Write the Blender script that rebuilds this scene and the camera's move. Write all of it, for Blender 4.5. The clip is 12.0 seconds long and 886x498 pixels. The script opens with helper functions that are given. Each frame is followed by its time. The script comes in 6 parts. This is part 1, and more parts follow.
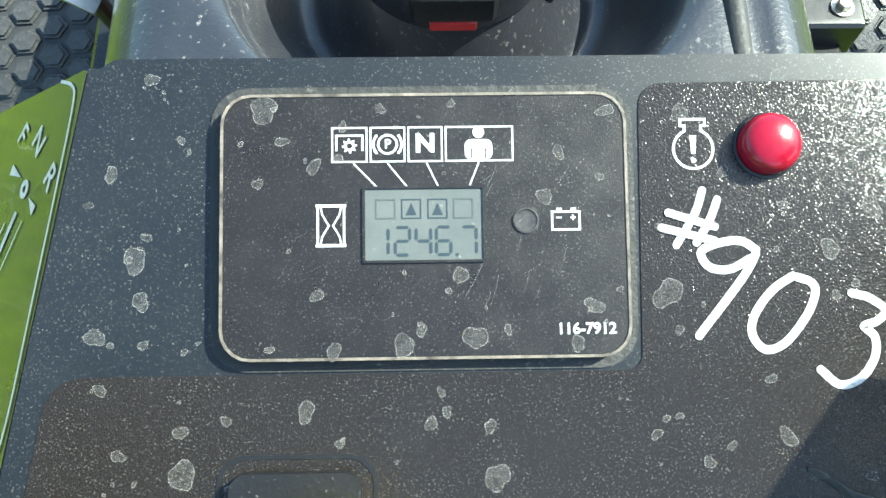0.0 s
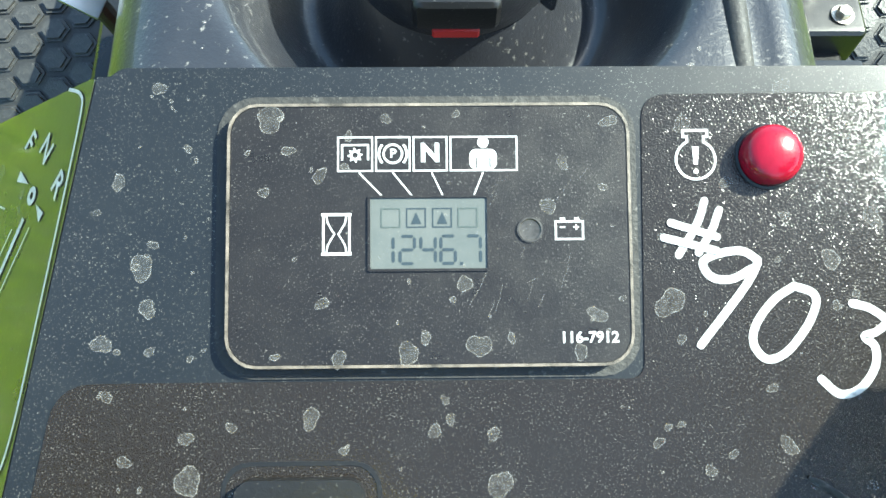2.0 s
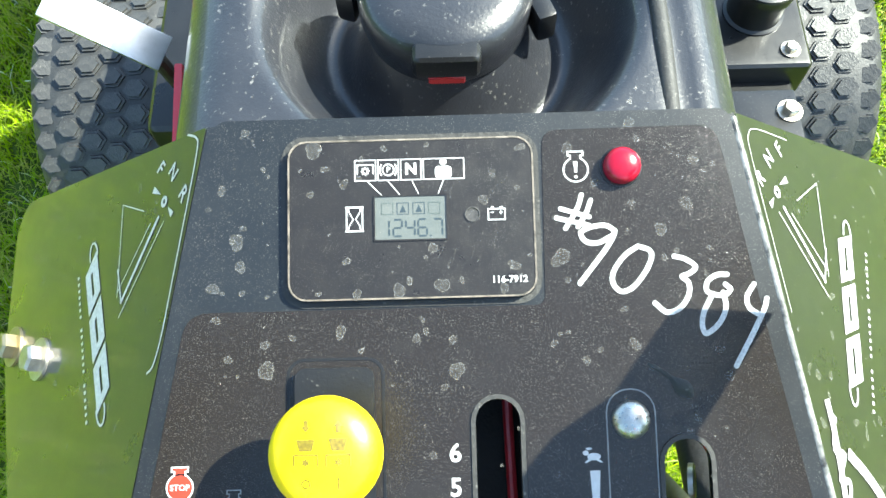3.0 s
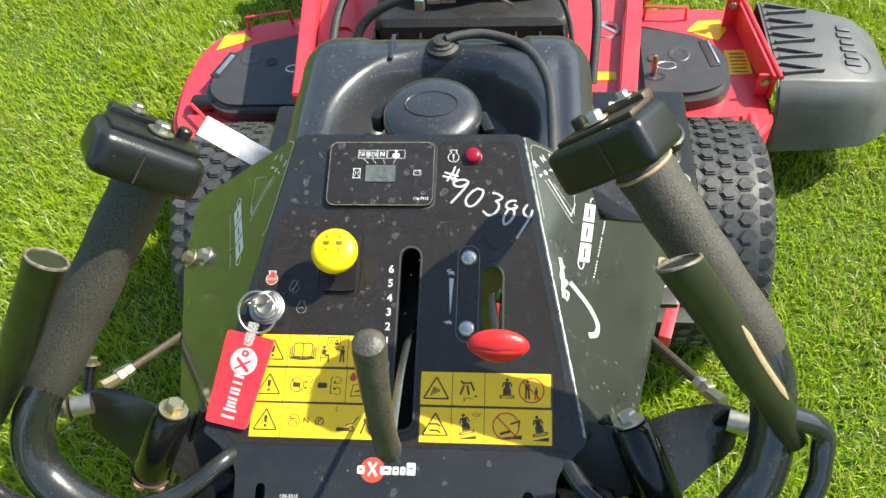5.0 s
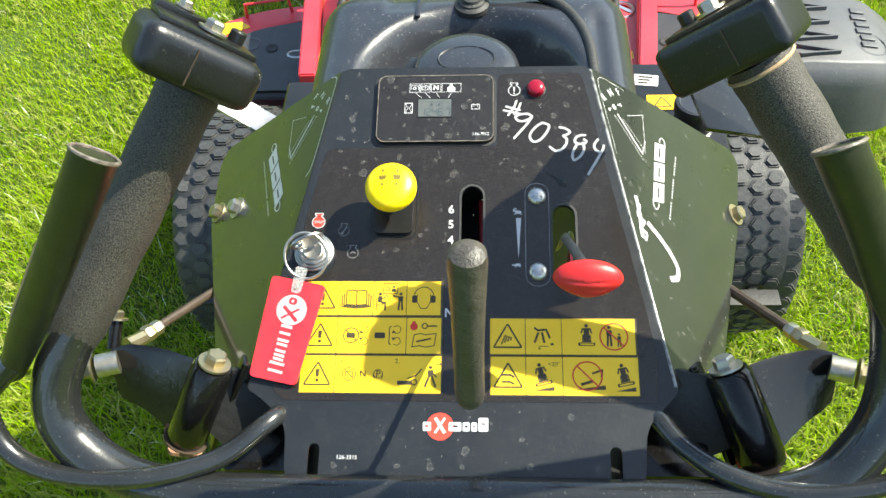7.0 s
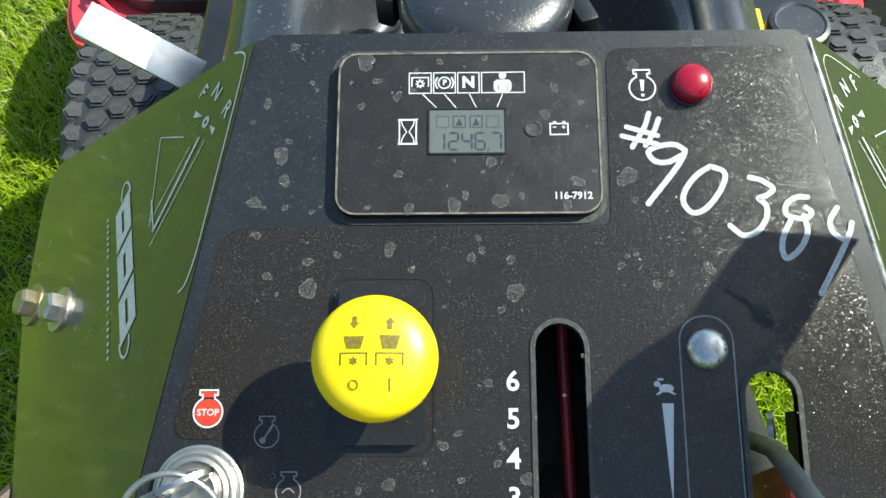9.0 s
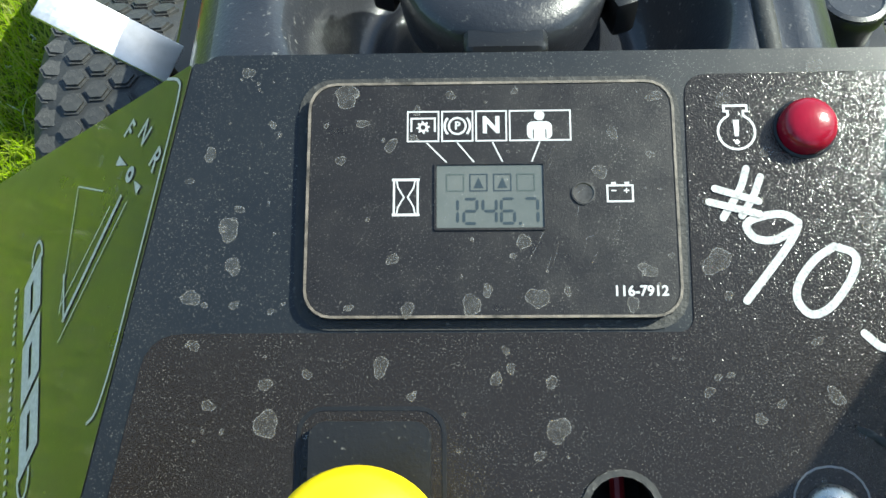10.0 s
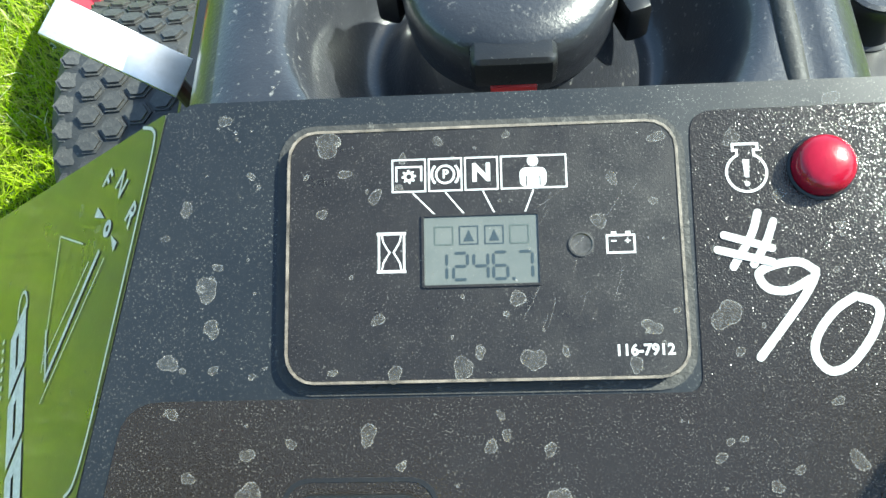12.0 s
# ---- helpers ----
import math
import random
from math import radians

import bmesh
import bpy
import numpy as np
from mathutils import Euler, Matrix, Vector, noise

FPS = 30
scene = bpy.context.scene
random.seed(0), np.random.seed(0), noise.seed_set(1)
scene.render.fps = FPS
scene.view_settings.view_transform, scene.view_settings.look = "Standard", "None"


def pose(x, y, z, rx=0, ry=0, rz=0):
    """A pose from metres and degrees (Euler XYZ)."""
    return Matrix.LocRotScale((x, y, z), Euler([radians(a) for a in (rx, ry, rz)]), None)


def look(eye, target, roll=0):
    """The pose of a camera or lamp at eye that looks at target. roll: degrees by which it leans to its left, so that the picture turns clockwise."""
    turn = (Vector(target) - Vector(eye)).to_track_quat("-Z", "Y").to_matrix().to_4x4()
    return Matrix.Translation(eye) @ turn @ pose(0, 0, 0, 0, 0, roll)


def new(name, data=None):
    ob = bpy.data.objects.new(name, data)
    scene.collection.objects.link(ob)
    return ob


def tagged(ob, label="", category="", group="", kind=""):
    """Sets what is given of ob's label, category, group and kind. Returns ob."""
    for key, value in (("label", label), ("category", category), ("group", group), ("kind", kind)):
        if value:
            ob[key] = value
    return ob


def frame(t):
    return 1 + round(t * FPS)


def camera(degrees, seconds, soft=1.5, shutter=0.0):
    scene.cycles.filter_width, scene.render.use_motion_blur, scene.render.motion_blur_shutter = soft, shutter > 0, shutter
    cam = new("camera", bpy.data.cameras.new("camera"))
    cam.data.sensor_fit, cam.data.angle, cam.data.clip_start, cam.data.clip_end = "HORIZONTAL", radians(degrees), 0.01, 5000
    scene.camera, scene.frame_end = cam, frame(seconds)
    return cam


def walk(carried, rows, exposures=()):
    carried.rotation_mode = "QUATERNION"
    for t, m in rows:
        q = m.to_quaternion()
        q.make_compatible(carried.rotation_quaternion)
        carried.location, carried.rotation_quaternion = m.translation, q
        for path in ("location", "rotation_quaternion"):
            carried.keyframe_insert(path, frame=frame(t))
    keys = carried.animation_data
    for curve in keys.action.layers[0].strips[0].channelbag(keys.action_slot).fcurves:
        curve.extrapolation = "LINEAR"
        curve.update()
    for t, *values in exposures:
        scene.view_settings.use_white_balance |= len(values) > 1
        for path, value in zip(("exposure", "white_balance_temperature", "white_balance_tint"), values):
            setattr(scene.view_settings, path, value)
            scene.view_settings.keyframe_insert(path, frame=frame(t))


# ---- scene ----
cam = camera(54.64, 12.0)
# seconds, stops, kelvin, tint
EXPOSURES = [(0.0, 1.96, 6300, -8), (2.0, 2.0, 6300, -8), (3.0, 2.18, 6500, -4), (5.0, 1.24, 6950, 3), (6.0, 1.24, 7000, 3), (7.0, 1.46, 6950, 1), (9.0, 1.10, 6500, -4), (9.5, 1.02, 6400, -4), (10.0, 1.12, 6350, -5), (10.5, 1.3, 6350, -6), (11.0, 1.52, 6300, -7), (12.0, 1.75, 6300, -7)]
ROWS = [
    (0, -0.0244, -0.0792, 1.2338, 21.81, -0.49, -0.98),
    (0.5, -0.0247, -0.0769, 1.2344, 21.62, -0.41, -0.77),
    (1, -0.0236, -0.0796, 1.2354, 22.15, -0.13, -1.08),
    (1.5, -0.0230, -0.0809, 1.2345, 22.76, 0.44, -1.18),
    (2, -0.0256, -0.0787, 1.2358, 22.05, -0.64, -0.74),
    (2.5, -0.0234, -0.0914, 1.2765, 22.08, -0.15, -0.66),
    (3, -0.0104, -0.1431, 1.3453, 23.81, 1.19, -1.14),
    (3.2, -0.0064, -0.1654, 1.3699, 24.76, 1.79, -1.21),
    (4.8, 0.0970, -0.4833, 1.5800, 36.92, 4.15, 2.36),
    (5, 0.0948, -0.5081, 1.6061, 37.63, 3.59, 3.48),
    (5.5, 0.0674, -0.5609, 1.6465, 38.27, 4.27, 3.52),
    (6, 0.0327, -0.6363, 1.6901, 38.21, 3.52, 2.49),
    (6.5, 0.0142, -0.6092, 1.6117, 38.89, 3.66, 0.81),
    (7, 0.0237, -0.5188, 1.5190, 38.74, 2.86, 2.20),
    (7.2, 0.0203, -0.4927, 1.4912, 39.04, 2.50, 2.20),
    (8.8, -0.0221, -0.2149, 1.3109, 31.47, 2.00, 0.58),
    (9, -0.0277, -0.1924, 1.2953, 30.58, 1.32, 0.39),
    (9.5, -0.0267, -0.1428, 1.2654, 28.65, 1.96, 0.31),
    (10, -0.0310, -0.1143, 1.2382, 28.07, 1.78, 0.50),
    (10.5, -0.0294, -0.0999, 1.2338, 28.12, 2.31, 0.76),
    (11, -0.0255, -0.0927, 1.2287, 27.82, 3.47, 0.83),
    (11.5, -0.0223, -0.1010, 1.2280, 28.18, 3.44, -0.17),
    (12, -0.0218, -0.0937, 1.2333, 27.38, 4.07, 0.20),
]
walk(cam, [(t, pose(x, y, z, rx, ry, rz)) for t, x, y, z, rx, ry, rz in ROWS], EXPOSURES)

# ---- sky, sun ----
SUN_AZ, SUN_EL = 74.0, 47.0
world = bpy.data.worlds.new("sky")
scene.world = world
world.use_nodes = True
wn = world.node_tree
sky = wn.nodes.new("ShaderNodeTexSky")
sky.sky_type, sky.sun_disc = "NISHITA", False
sky.sun_elevation, sky.sun_rotation = radians(SUN_EL), radians(SUN_AZ)
wn.links.new(sky.outputs[0], wn.nodes["Background"].inputs[0])
wn.nodes["Background"].inputs[1].default_value = 0.13
sun = new("sun", bpy.data.lights.new("sun", "SUN"))
sun.data.energy, sun.data.angle, sun.data.color = 4.6, radians(0.6), (1.0, 0.96, 0.89)
SUN_DIR = Vector((math.sin(radians(SUN_AZ)) * math.cos(radians(SUN_EL)), math.cos(radians(SUN_AZ)) * math.cos(radians(SUN_EL)), math.sin(radians(SUN_EL))))
sun.matrix_world = look(SUN_DIR * 5, (0, 0, 0))

# the console's own plane: x across, y up the panel, z out of it, in millimetres
CM = pose(-0.0254, 0, 1.05, 17, 0, 0) @ Matrix.Diagonal((0.001, 0.001, 0.001, 1))
RND = random.Random(7)


# ---- materials ----
def mat(name, col, rough=0.5, metal=0.0, col2=None, scale=40.0, blend=0.5, bump=0.0, bscale=400.0, dust=0.0, dscale=900.0, dcol=(0.42, 0.40, 0.36), coat=0.0, rough2=None, alpha=1.0, spec=0.5, bdetail=3.0):
    m = bpy.data.materials.new(name)
    m.use_nodes = True
    n, ln = m.node_tree.nodes, m.node_tree.links
    b = n["Principled BSDF"]
    b.inputs["Base Color"].default_value, b.inputs["Roughness"].default_value = (*col, 1), rough
    b.inputs["Metallic"].default_value, b.inputs["Coat Weight"].default_value = metal, coat
    b.inputs["Specular IOR Level"].default_value, b.inputs["Alpha"].default_value = spec, alpha
    b.inputs["Coat Roughness"].default_value = 0.06
    tc = n.new("ShaderNodeTexCoord")

    def noise_tex(s, detail=4.0, r=0.6):
        t = n.new("ShaderNodeTexNoise")
        t.inputs["Scale"].default_value, t.inputs["Detail"].default_value, t.inputs["Roughness"].default_value = s, detail, r
        ln.new(tc.outputs["Object"], t.inputs["Vector"])
        return t

    def ramp(src, lo, hi, a=0.0, c=1.0):
        r = n.new("ShaderNodeMapRange")
        r.inputs[1].default_value, r.inputs[2].default_value, r.inputs[3].default_value, r.inputs[4].default_value = lo, hi, a, c
        ln.new(src, r.inputs[0])
        return r.outputs[0]

    def mix(fac, a, c):
        x = n.new("ShaderNodeMix")
        x.data_type = "RGBA"
        ln.new(fac, x.inputs["Factor"])
        for sock, v in ((x.inputs["A"], a), (x.inputs["B"], c)):
            if isinstance(v, tuple):
                sock.default_value = (*v, 1)
            else:
                ln.new(v, sock)
        return x.outputs["Result"]

    colour = None
    if col2:
        colour = mix(ramp(noise_tex(scale).outputs[0], 0.5 - blend / 2, 0.5 + blend / 2), col, col2)
    if dust:
        big = ramp(noise_tex(dscale / 25, 3).outputs[0], 0.35, 0.75, 0.25, 1.0)
        fine = ramp(noise_tex(dscale, 2, 0.7).outputs[0], 0.66 - 0.10 * dust, 0.80 - 0.10 * dust, 0.0, 0.35 + 0.4 * dust)
        mul = n.new("ShaderNodeMath")
        mul.operation = "MULTIPLY"
        ln.new(big, mul.inputs[0]), ln.new(fine, mul.inputs[1])
        colour = mix(mul.outputs[0], colour or col, dcol)
    if colour:
        ln.new(colour, b.inputs["Base Color"])
    if rough2 is not None:
        ln.new(ramp(noise_tex(scale * 1.7, 5).outputs[0], 0.3, 0.7, rough, rough2), b.inputs["Roughness"])
    if alpha < 1:
        ln.new(ramp(noise_tex(700, 4, 0.7).outputs[0], 0.35, 0.68, alpha * 0.25, min(1.0, alpha * 1.7)), b.inputs["Alpha"])
    if bump:
        bp = n.new("ShaderNodeBump")
        bp.inputs["Strength"].default_value, bp.inputs["Distance"].default_value = bump, 0.4 / bscale
        ln.new(noise_tex(bscale, bdetail).outputs[0], bp.inputs["Height"])
        ln.new(bp.outputs[0], b.inputs["Normal"])
    return m


PAINT = mat("black_powder_coat", (0.008, 0.010, 0.013), 0.30, col2=(0.013, 0.015, 0.017), scale=30, bump=0.25, bscale=3000, dust=0.58, dscale=1900, rough2=0.38)
FILM = mat("textured_label_film", (0.0150, 0.0114, 0.0088), 0.15, col2=(0.0175, 0.0148, 0.0128), scale=45, bump=0.74, bscale=2500, bdetail=0.5, dust=0.50, dscale=2300, rough2=0.17)
WING = mat("glossy_black_sheet", (0.014, 0.016, 0.013), 0.26, col2=(0.020, 0.022, 0.016), scale=20, bump=0.03, bscale=700, dust=0.08, dscale=1300, rough2=0.36, coat=1.0, spec=0.5)
MODULE = mat("module_face", (0.0095, 0.0082, 0.0080), 0.26, col2=(0.0140, 0.0118, 0.0110), scale=60, bump=0.38, bscale=2400, dust=0.52, dscale=2400, rough2=0.42)
WORN = mat("worn_rim", (0.045, 0.038, 0.030), 0.45, col2=(0.22, 0.185, 0.15), scale=260, blend=0.4, bump=0.5, bscale=1500)
PLASTIC = mat("black_plastic", (0.0075, 0.0075, 0.008), 0.26, col2=(0.013, 0.013, 0.0135), scale=25, bump=0.2, bscale=700, dust=0.12, dscale=700, rough2=0.36)
TANK = mat("tank_plastic", (0.0150, 0.0160, 0.0195), 0.30, col2=(0.025, 0.026, 0.031), scale=18, bump=0.30, bscale=420, dust=0.36, dscale=240, rough2=0.40, coat=0.45)
TUBE = mat("painted_tube", (0.012, 0.013, 0.013), 0.18, col2=(0.020, 0.021, 0.020), scale=30, bump=0.08, bscale=300, dust=0.25, dscale=400, rough2=0.3, coat=0.5)
ARM = mat("black_bracket", (0.0035, 0.0035, 0.0035), 0.13, col2=(0.008, 0.0075, 0.007), scale=40, bump=0.10, bscale=160, dust=0.06, dscale=400, rough2=0.24, spec=0.4)
KEYMETAL = mat("nickel_key", (0.62, 0.61, 0.59), 0.24, 1.0, col2=(0.48, 0.46, 0.43), scale=300, rough2=0.38, bump=0.1, bscale=900)
TREAD = mat("worn_tread", (0.026, 0.027, 0.029), 0.34, col2=(0.060, 0.059, 0.056), scale=120, bump=0.5, bscale=260, dust=0.3, dscale=300, rough2=0.5)
RUBBER = mat("rubber", (0.018, 0.018, 0.018), 0.55, col2=(0.035, 0.034, 0.032), scale=30, bump=0.4, bscale=300, dust=0.35, dscale=300, rough2=0.7)
TYRE = mat("tyre_rubber", (0.020, 0.021, 0.022), 0.45, col2=(0.038, 0.038, 0.038), scale=25, bump=0.4, bscale=250, dust=0.3, dscale=160, rough2=0.65)
FOAM = mat("foam_grip", (0.010, 0.0085, 0.007), 0.62, col2=(0.085, 0.076, 0.060), scale=1150, blend=0.26, bump=1.0, bscale=900, dust=0.2, dscale=1500)
LEVERFOAM = mat("worn_foam", (0.026, 0.023, 0.019), 0.42, col2=(0.085, 0.074, 0.060), scale=120, blend=0.6, bump=0.8, bscale=450, dust=0.25, dscale=900)
# the green in this colour stands for grass reflected in the dark sleeve
SLEEVE = mat("reflection_green_sleeve", (0.012, 0.015, 0.010), 0.30, col2=(0.024, 0.026, 0.015), scale=40, bump=0.1, bscale=300, rough2=0.45)
CHUTE = mat("chute_rubber", (0.060, 0.063, 0.066), 0.42, col2=(0.095, 0.097, 0.10), scale=14, bump=0.3, bscale=240, dust=0.3, dscale=200, rough2=0.55)
RED = mat("red_paint", (0.56, 0.022, 0.035), 0.34, col2=(0.66, 0.045, 0.06), scale=9, bump=0.05, bscale=200, dust=0.12, dscale=120, rough2=0.45, coat=0.3)
REDPLASTIC = mat("red_plastic", (0.52, 0.012, 0.014), 0.32, col2=(0.60, 0.03, 0.03), scale=60, bump=0.15, bscale=600, rough2=0.42)
TAGRED = mat("red_tag", (0.62, 0.02, 0.035), 0.3, col2=(0.68, 0.04, 0.05), scale=60, bump=0.05, rough2=0.42)
YELLOW = mat("yellow_decal", (0.78, 0.47, 0.012), 0.38, col2=(0.82, 0.53, 0.02), scale=60, dust=0.12, dscale=900, dcol=(0.3, 0.2, 0.05), rough2=0.5)
KNOB = mat("yellow_plastic", (0.88, 0.62, 0.004), 0.36, col2=(0.90, 0.67, 0.008), scale=90, bump=0.1, bscale=500, rough2=0.42)
INK = mat("black_ink", (0.022, 0.018, 0.012), 0.5, col2=(0.06, 0.04, 0.01), scale=300, rough2=0.6)
FADEDINK = mat("worn_brown_ink", (0.075, 0.055, 0.008), 0.5, col2=(0.24, 0.18, 0.01), scale=900, blend=0.5)
REDINK = mat("red_ink", (0.58, 0.035, 0.015), 0.5, col2=(0.50, 0.025, 0.015), scale=200)
WHITE = mat("white_print", (0.52, 0.52, 0.52), 0.5, col2=(0.42, 0.42, 0.42), scale=500, dust=0.3, dscale=1500, dcol=(0.2, 0.2, 0.2))
GREYPRINT = mat("faded_print", (0.58, 0.59, 0.56), 0.5, col2=(0.36, 0.37, 0.34), scale=600, blend=0.5)
DIMPRINT = mat("dim_grey_print", (0.22, 0.22, 0.22), 0.5, col2=(0.14, 0.14, 0.14), scale=500)
PEN = mat("paint_pen", (0.56, 0.56, 0.55), 0.6, col2=(0.24, 0.24, 0.235), scale=1100, blend=0.40, bump=0.9, bscale=2200)
LCD = mat("lcd_glass", (0.088, 0.098, 0.094), 0.14, col2=(0.112, 0.119, 0.112), scale=120, dust=0.15, dscale=2500)
LCDINK = mat("lcd_segment", (0.028, 0.040, 0.048), 0.3)
LCDGHOST = mat("lcd_faint_segment", (0.060, 0.075, 0.070), 0.3)
CHROME = mat("polished_steel", (0.66, 0.64, 0.60), 0.20, 1.0, col2=(0.44, 0.41, 0.36), scale=500, blend=0.5, rough2=0.45, bump=0.15, bscale=900)
SWITCHMETAL = mat("dull_switch_metal", (0.46, 0.45, 0.43), 0.34, 0.9, col2=(0.34, 0.33, 0.31), scale=260, bump=0.15, bscale=700, rough2=0.46)
STEEL = mat("zinc_steel", (0.55, 0.53, 0.49), 0.32, 1.0, col2=(0.42, 0.37, 0.28), scale=220, bump=0.2, bscale=700, rough2=0.5)
BRASS = mat("yellow_zinc", (0.44, 0.37, 0.22), 0.34, 1.0, col2=(0.38, 0.33, 0.22), scale=220, bump=0.2, bscale=700, rough2=0.5)
ALU = mat("bare_aluminium", (0.70, 0.70, 0.70), 0.28, 1.0, col2=(0.58, 0.58, 0.57), scale=120, rough2=0.4)
RUST = mat("rusty_steel", (0.20, 0.10, 0.055), 0.7, 0.3, col2=(0.36, 0.22, 0.14), scale=300, bump=0.5, bscale=900)
TAN = mat("bare_worn_edge", (0.50, 0.36, 0.22), 0.6, col2=(0.36, 0.24, 0.14), scale=300)
CLEAR = mat("clear_vinyl", (0.50, 0.49, 0.47), 0.25, alpha=0.42)
STAIN = mat("dried_water_film", (0.46, 0.45, 0.42), 0.75, col2=(0.30, 0.29, 0.27), scale=1500, blend=0.5, alpha=0.085, spec=0.3)
STAINRIM = mat("dried_water_rim", (0.62, 0.60, 0.56), 0.8, col2=(0.40, 0.38, 0.35), scale=1800, alpha=0.19, spec=0.3)
LENS = mat("red_lens", (0.21, 0.002, 0.014), 0.20, col2=(0.27, 0.004, 0.022), scale=220, bump=0.08, bscale=300)
DARK = mat("shaded_iron", (0.010, 0.010, 0.010), 0.6, col2=(0.018, 0.017, 0.016), scale=20, bump=0.3, bscale=150)
ENGINE = mat("engine_black", (0.009, 0.009, 0.0095), 0.4, col2=(0.018, 0.017, 0.016), scale=30, bump=0.4, bscale=200, rough2=0.6, dust=0.08, dscale=200)
WHITEBOX = mat("white_label", (0.75, 0.75, 0.74), 0.4, col2=(0.6, 0.6, 0.6), scale=80)


def soil_material():
    m = mat("lawn_floor", (0.040, 0.078, 0.004), 0.95, col2=(0.062, 0.104, 0.008), scale=26, blend=0.5, bump=1.0, bscale=70, dust=0.2, dscale=45, dcol=(0.20, 0.18, 0.09))
    return m


def grass_material():
    m = bpy.data.materials.new("grass_blades")
    m.use_nodes = True
    n, ln = m.node_tree.nodes, m.node_tree.links
    b = n["Principled BSDF"]
    b.inputs["Roughness"].default_value, b.inputs["Specular IOR Level"].default_value = 0.6, 0.06
    geo, tc = n.new("ShaderNodeNewGeometry"), n.new("ShaderNodeTexCoord")
    ra = n.new("ShaderNodeValToRGB")
    for pos, col in ((0.0, (0.100, 0.245, 0.002)), (0.35, (0.150, 0.330, 0.002)), (0.70, (0.215, 0.410, 0.003)), (0.94, (0.315, 0.480, 0.007)), (0.97, (0.43, 0.42, 0.07)), (1.0, (0.50, 0.45, 0.16))):
        e = ra.color_ramp.elements.new(pos) if pos not in (0.0, 1.0) else ra.color_ramp.elements[int(pos)]
        e.color = (*col, 1)
    ln.new(geo.outputs["Random Per Island"], ra.inputs[0])
    big = n.new("ShaderNodeTexNoise")
    big.inputs["Scale"].default_value, big.inputs["Detail"].default_value = 5.0, 5
    ln.new(tc.outputs["Object"], big.inputs["Vector"])
    mr = n.new("ShaderNodeMapRange")
    mr.inputs[1].default_value, mr.inputs[2].default_value, mr.inputs[3].default_value, mr.inputs[4].default_value = 0.36, 0.68, 0.0, 0.72
    ln.new(big.outputs[0], mr.inputs[0])
    mx = n.new("ShaderNodeMix")
    mx.data_type = "RGBA"
    mx.inputs["B"].default_value = (0.320, 0.440, 0.004, 1)
    ln.new(mr.outputs[0], mx.inputs["Factor"]), ln.new(ra.outputs[0], mx.inputs["A"])
    ln.new(mx.outputs["Result"], b.inputs["Base Color"])
    tr = n.new("ShaderNodeBsdfTranslucent")
    ln.new(mx.outputs["Result"], tr.inputs["Color"])
    ms = n.new("ShaderNodeMixShader")
    ms.inputs[0].default_value = 0.48
    ln.new(b.outputs[0], ms.inputs[1]), ln.new(tr.outputs[0], ms.inputs[2])
    ln.new(ms.outputs[0], n["Material Output"].inputs["Surface"])
    return m


SOIL, GRASS = soil_material(), grass_material()


# ---- building helpers ----
def part(name, bm, material, parent=None, label="", m=None, angle=35):
    """Links a bmesh as one mesh object under a thing or a part."""
    if m is not None:
        bm.transform(m)
    me = bpy.data.meshes.new(name)
    bm.to_mesh(me)
    bm.free()
    me.materials.append(material)
    me.polygons.foreach_set("use_smooth", [True] * len(me.polygons))
    me.set_sharp_from_angle(angle=radians(angle))
    ob = new(name, me)
    ob.parent = parent
    if label:
        ob["label"] = label
    return ob


def thing(name, label, category, at=(0, 0, 0)):
    ob = new(name)
    ob.location = at
    return tagged(ob, label, category)


def fill(bm, outer, holes=(), z=0.0):
    edges = []
    for loop in (outer, *holes):
        vs = [bm.verts.new((x, y, z)) for x, y in loop]
        edges += [bm.edges.new((vs[i], vs[(i + 1) % len(vs)])) for i in range(len(vs))]
    got = bmesh.ops.triangle_fill(bm, use_beauty=True, use_dissolve=False, edges=edges)
    for f in got["geom"]:
        if isinstance(f, bmesh.types.BMFace) and f.normal.z < 0:
            f.normal_flip()


def plate(outer, holes=(), z0=-1.0, z1=0.0):
    bm = bmesh.new()
    fill(bm, outer, holes, z1)
    got = bmesh.ops.extrude_face_region(bm, geom=bm.faces[:])
    for v in got["geom"]:
        if isinstance(v, bmesh.types.BMVert):
            v.co.z = z0
    bmesh.ops.recalc_face_normals(bm, faces=bm.faces[:])
    return bm


def rrect(x0, x1, y0, y1, r, n=5):
    pts = []
    for cx, cy, a in ((x1 - r, y1 - r, 0), (x0 + r, y1 - r, 90), (x0 + r, y0 + r, 180), (x1 - r, y0 + r, 270)):
        pts += [(cx + r * math.cos(radians(a + 90 * i / n)), cy + r * math.sin(radians(a + 90 * i / n))) for i in range(n + 1)]
    return pts


def rounded(pts, r, n=5):
    """The polygon with its corners rounded; r: one radius or one for each corner."""
    out, rs = [], r if isinstance(r, (list, tuple)) else [r] * len(pts)
    for i, p in enumerate(pts):
        p, a, c = Vector(p), Vector(pts[i - 1]), Vector(pts[(i + 1) % len(pts)])
        ra = min(rs[i], (a - p).length * 0.48, (c - p).length * 0.48)
        s, e = p + (a - p).normalized() * ra, p + (c - p).normalized() * ra
        out += [tuple(s * (1 - t) ** 2 + p * 2 * t * (1 - t) + e * t * t) for t in [k / n for k in range(n + 1)]] if ra > 1e-6 else [tuple(p)]
    return out


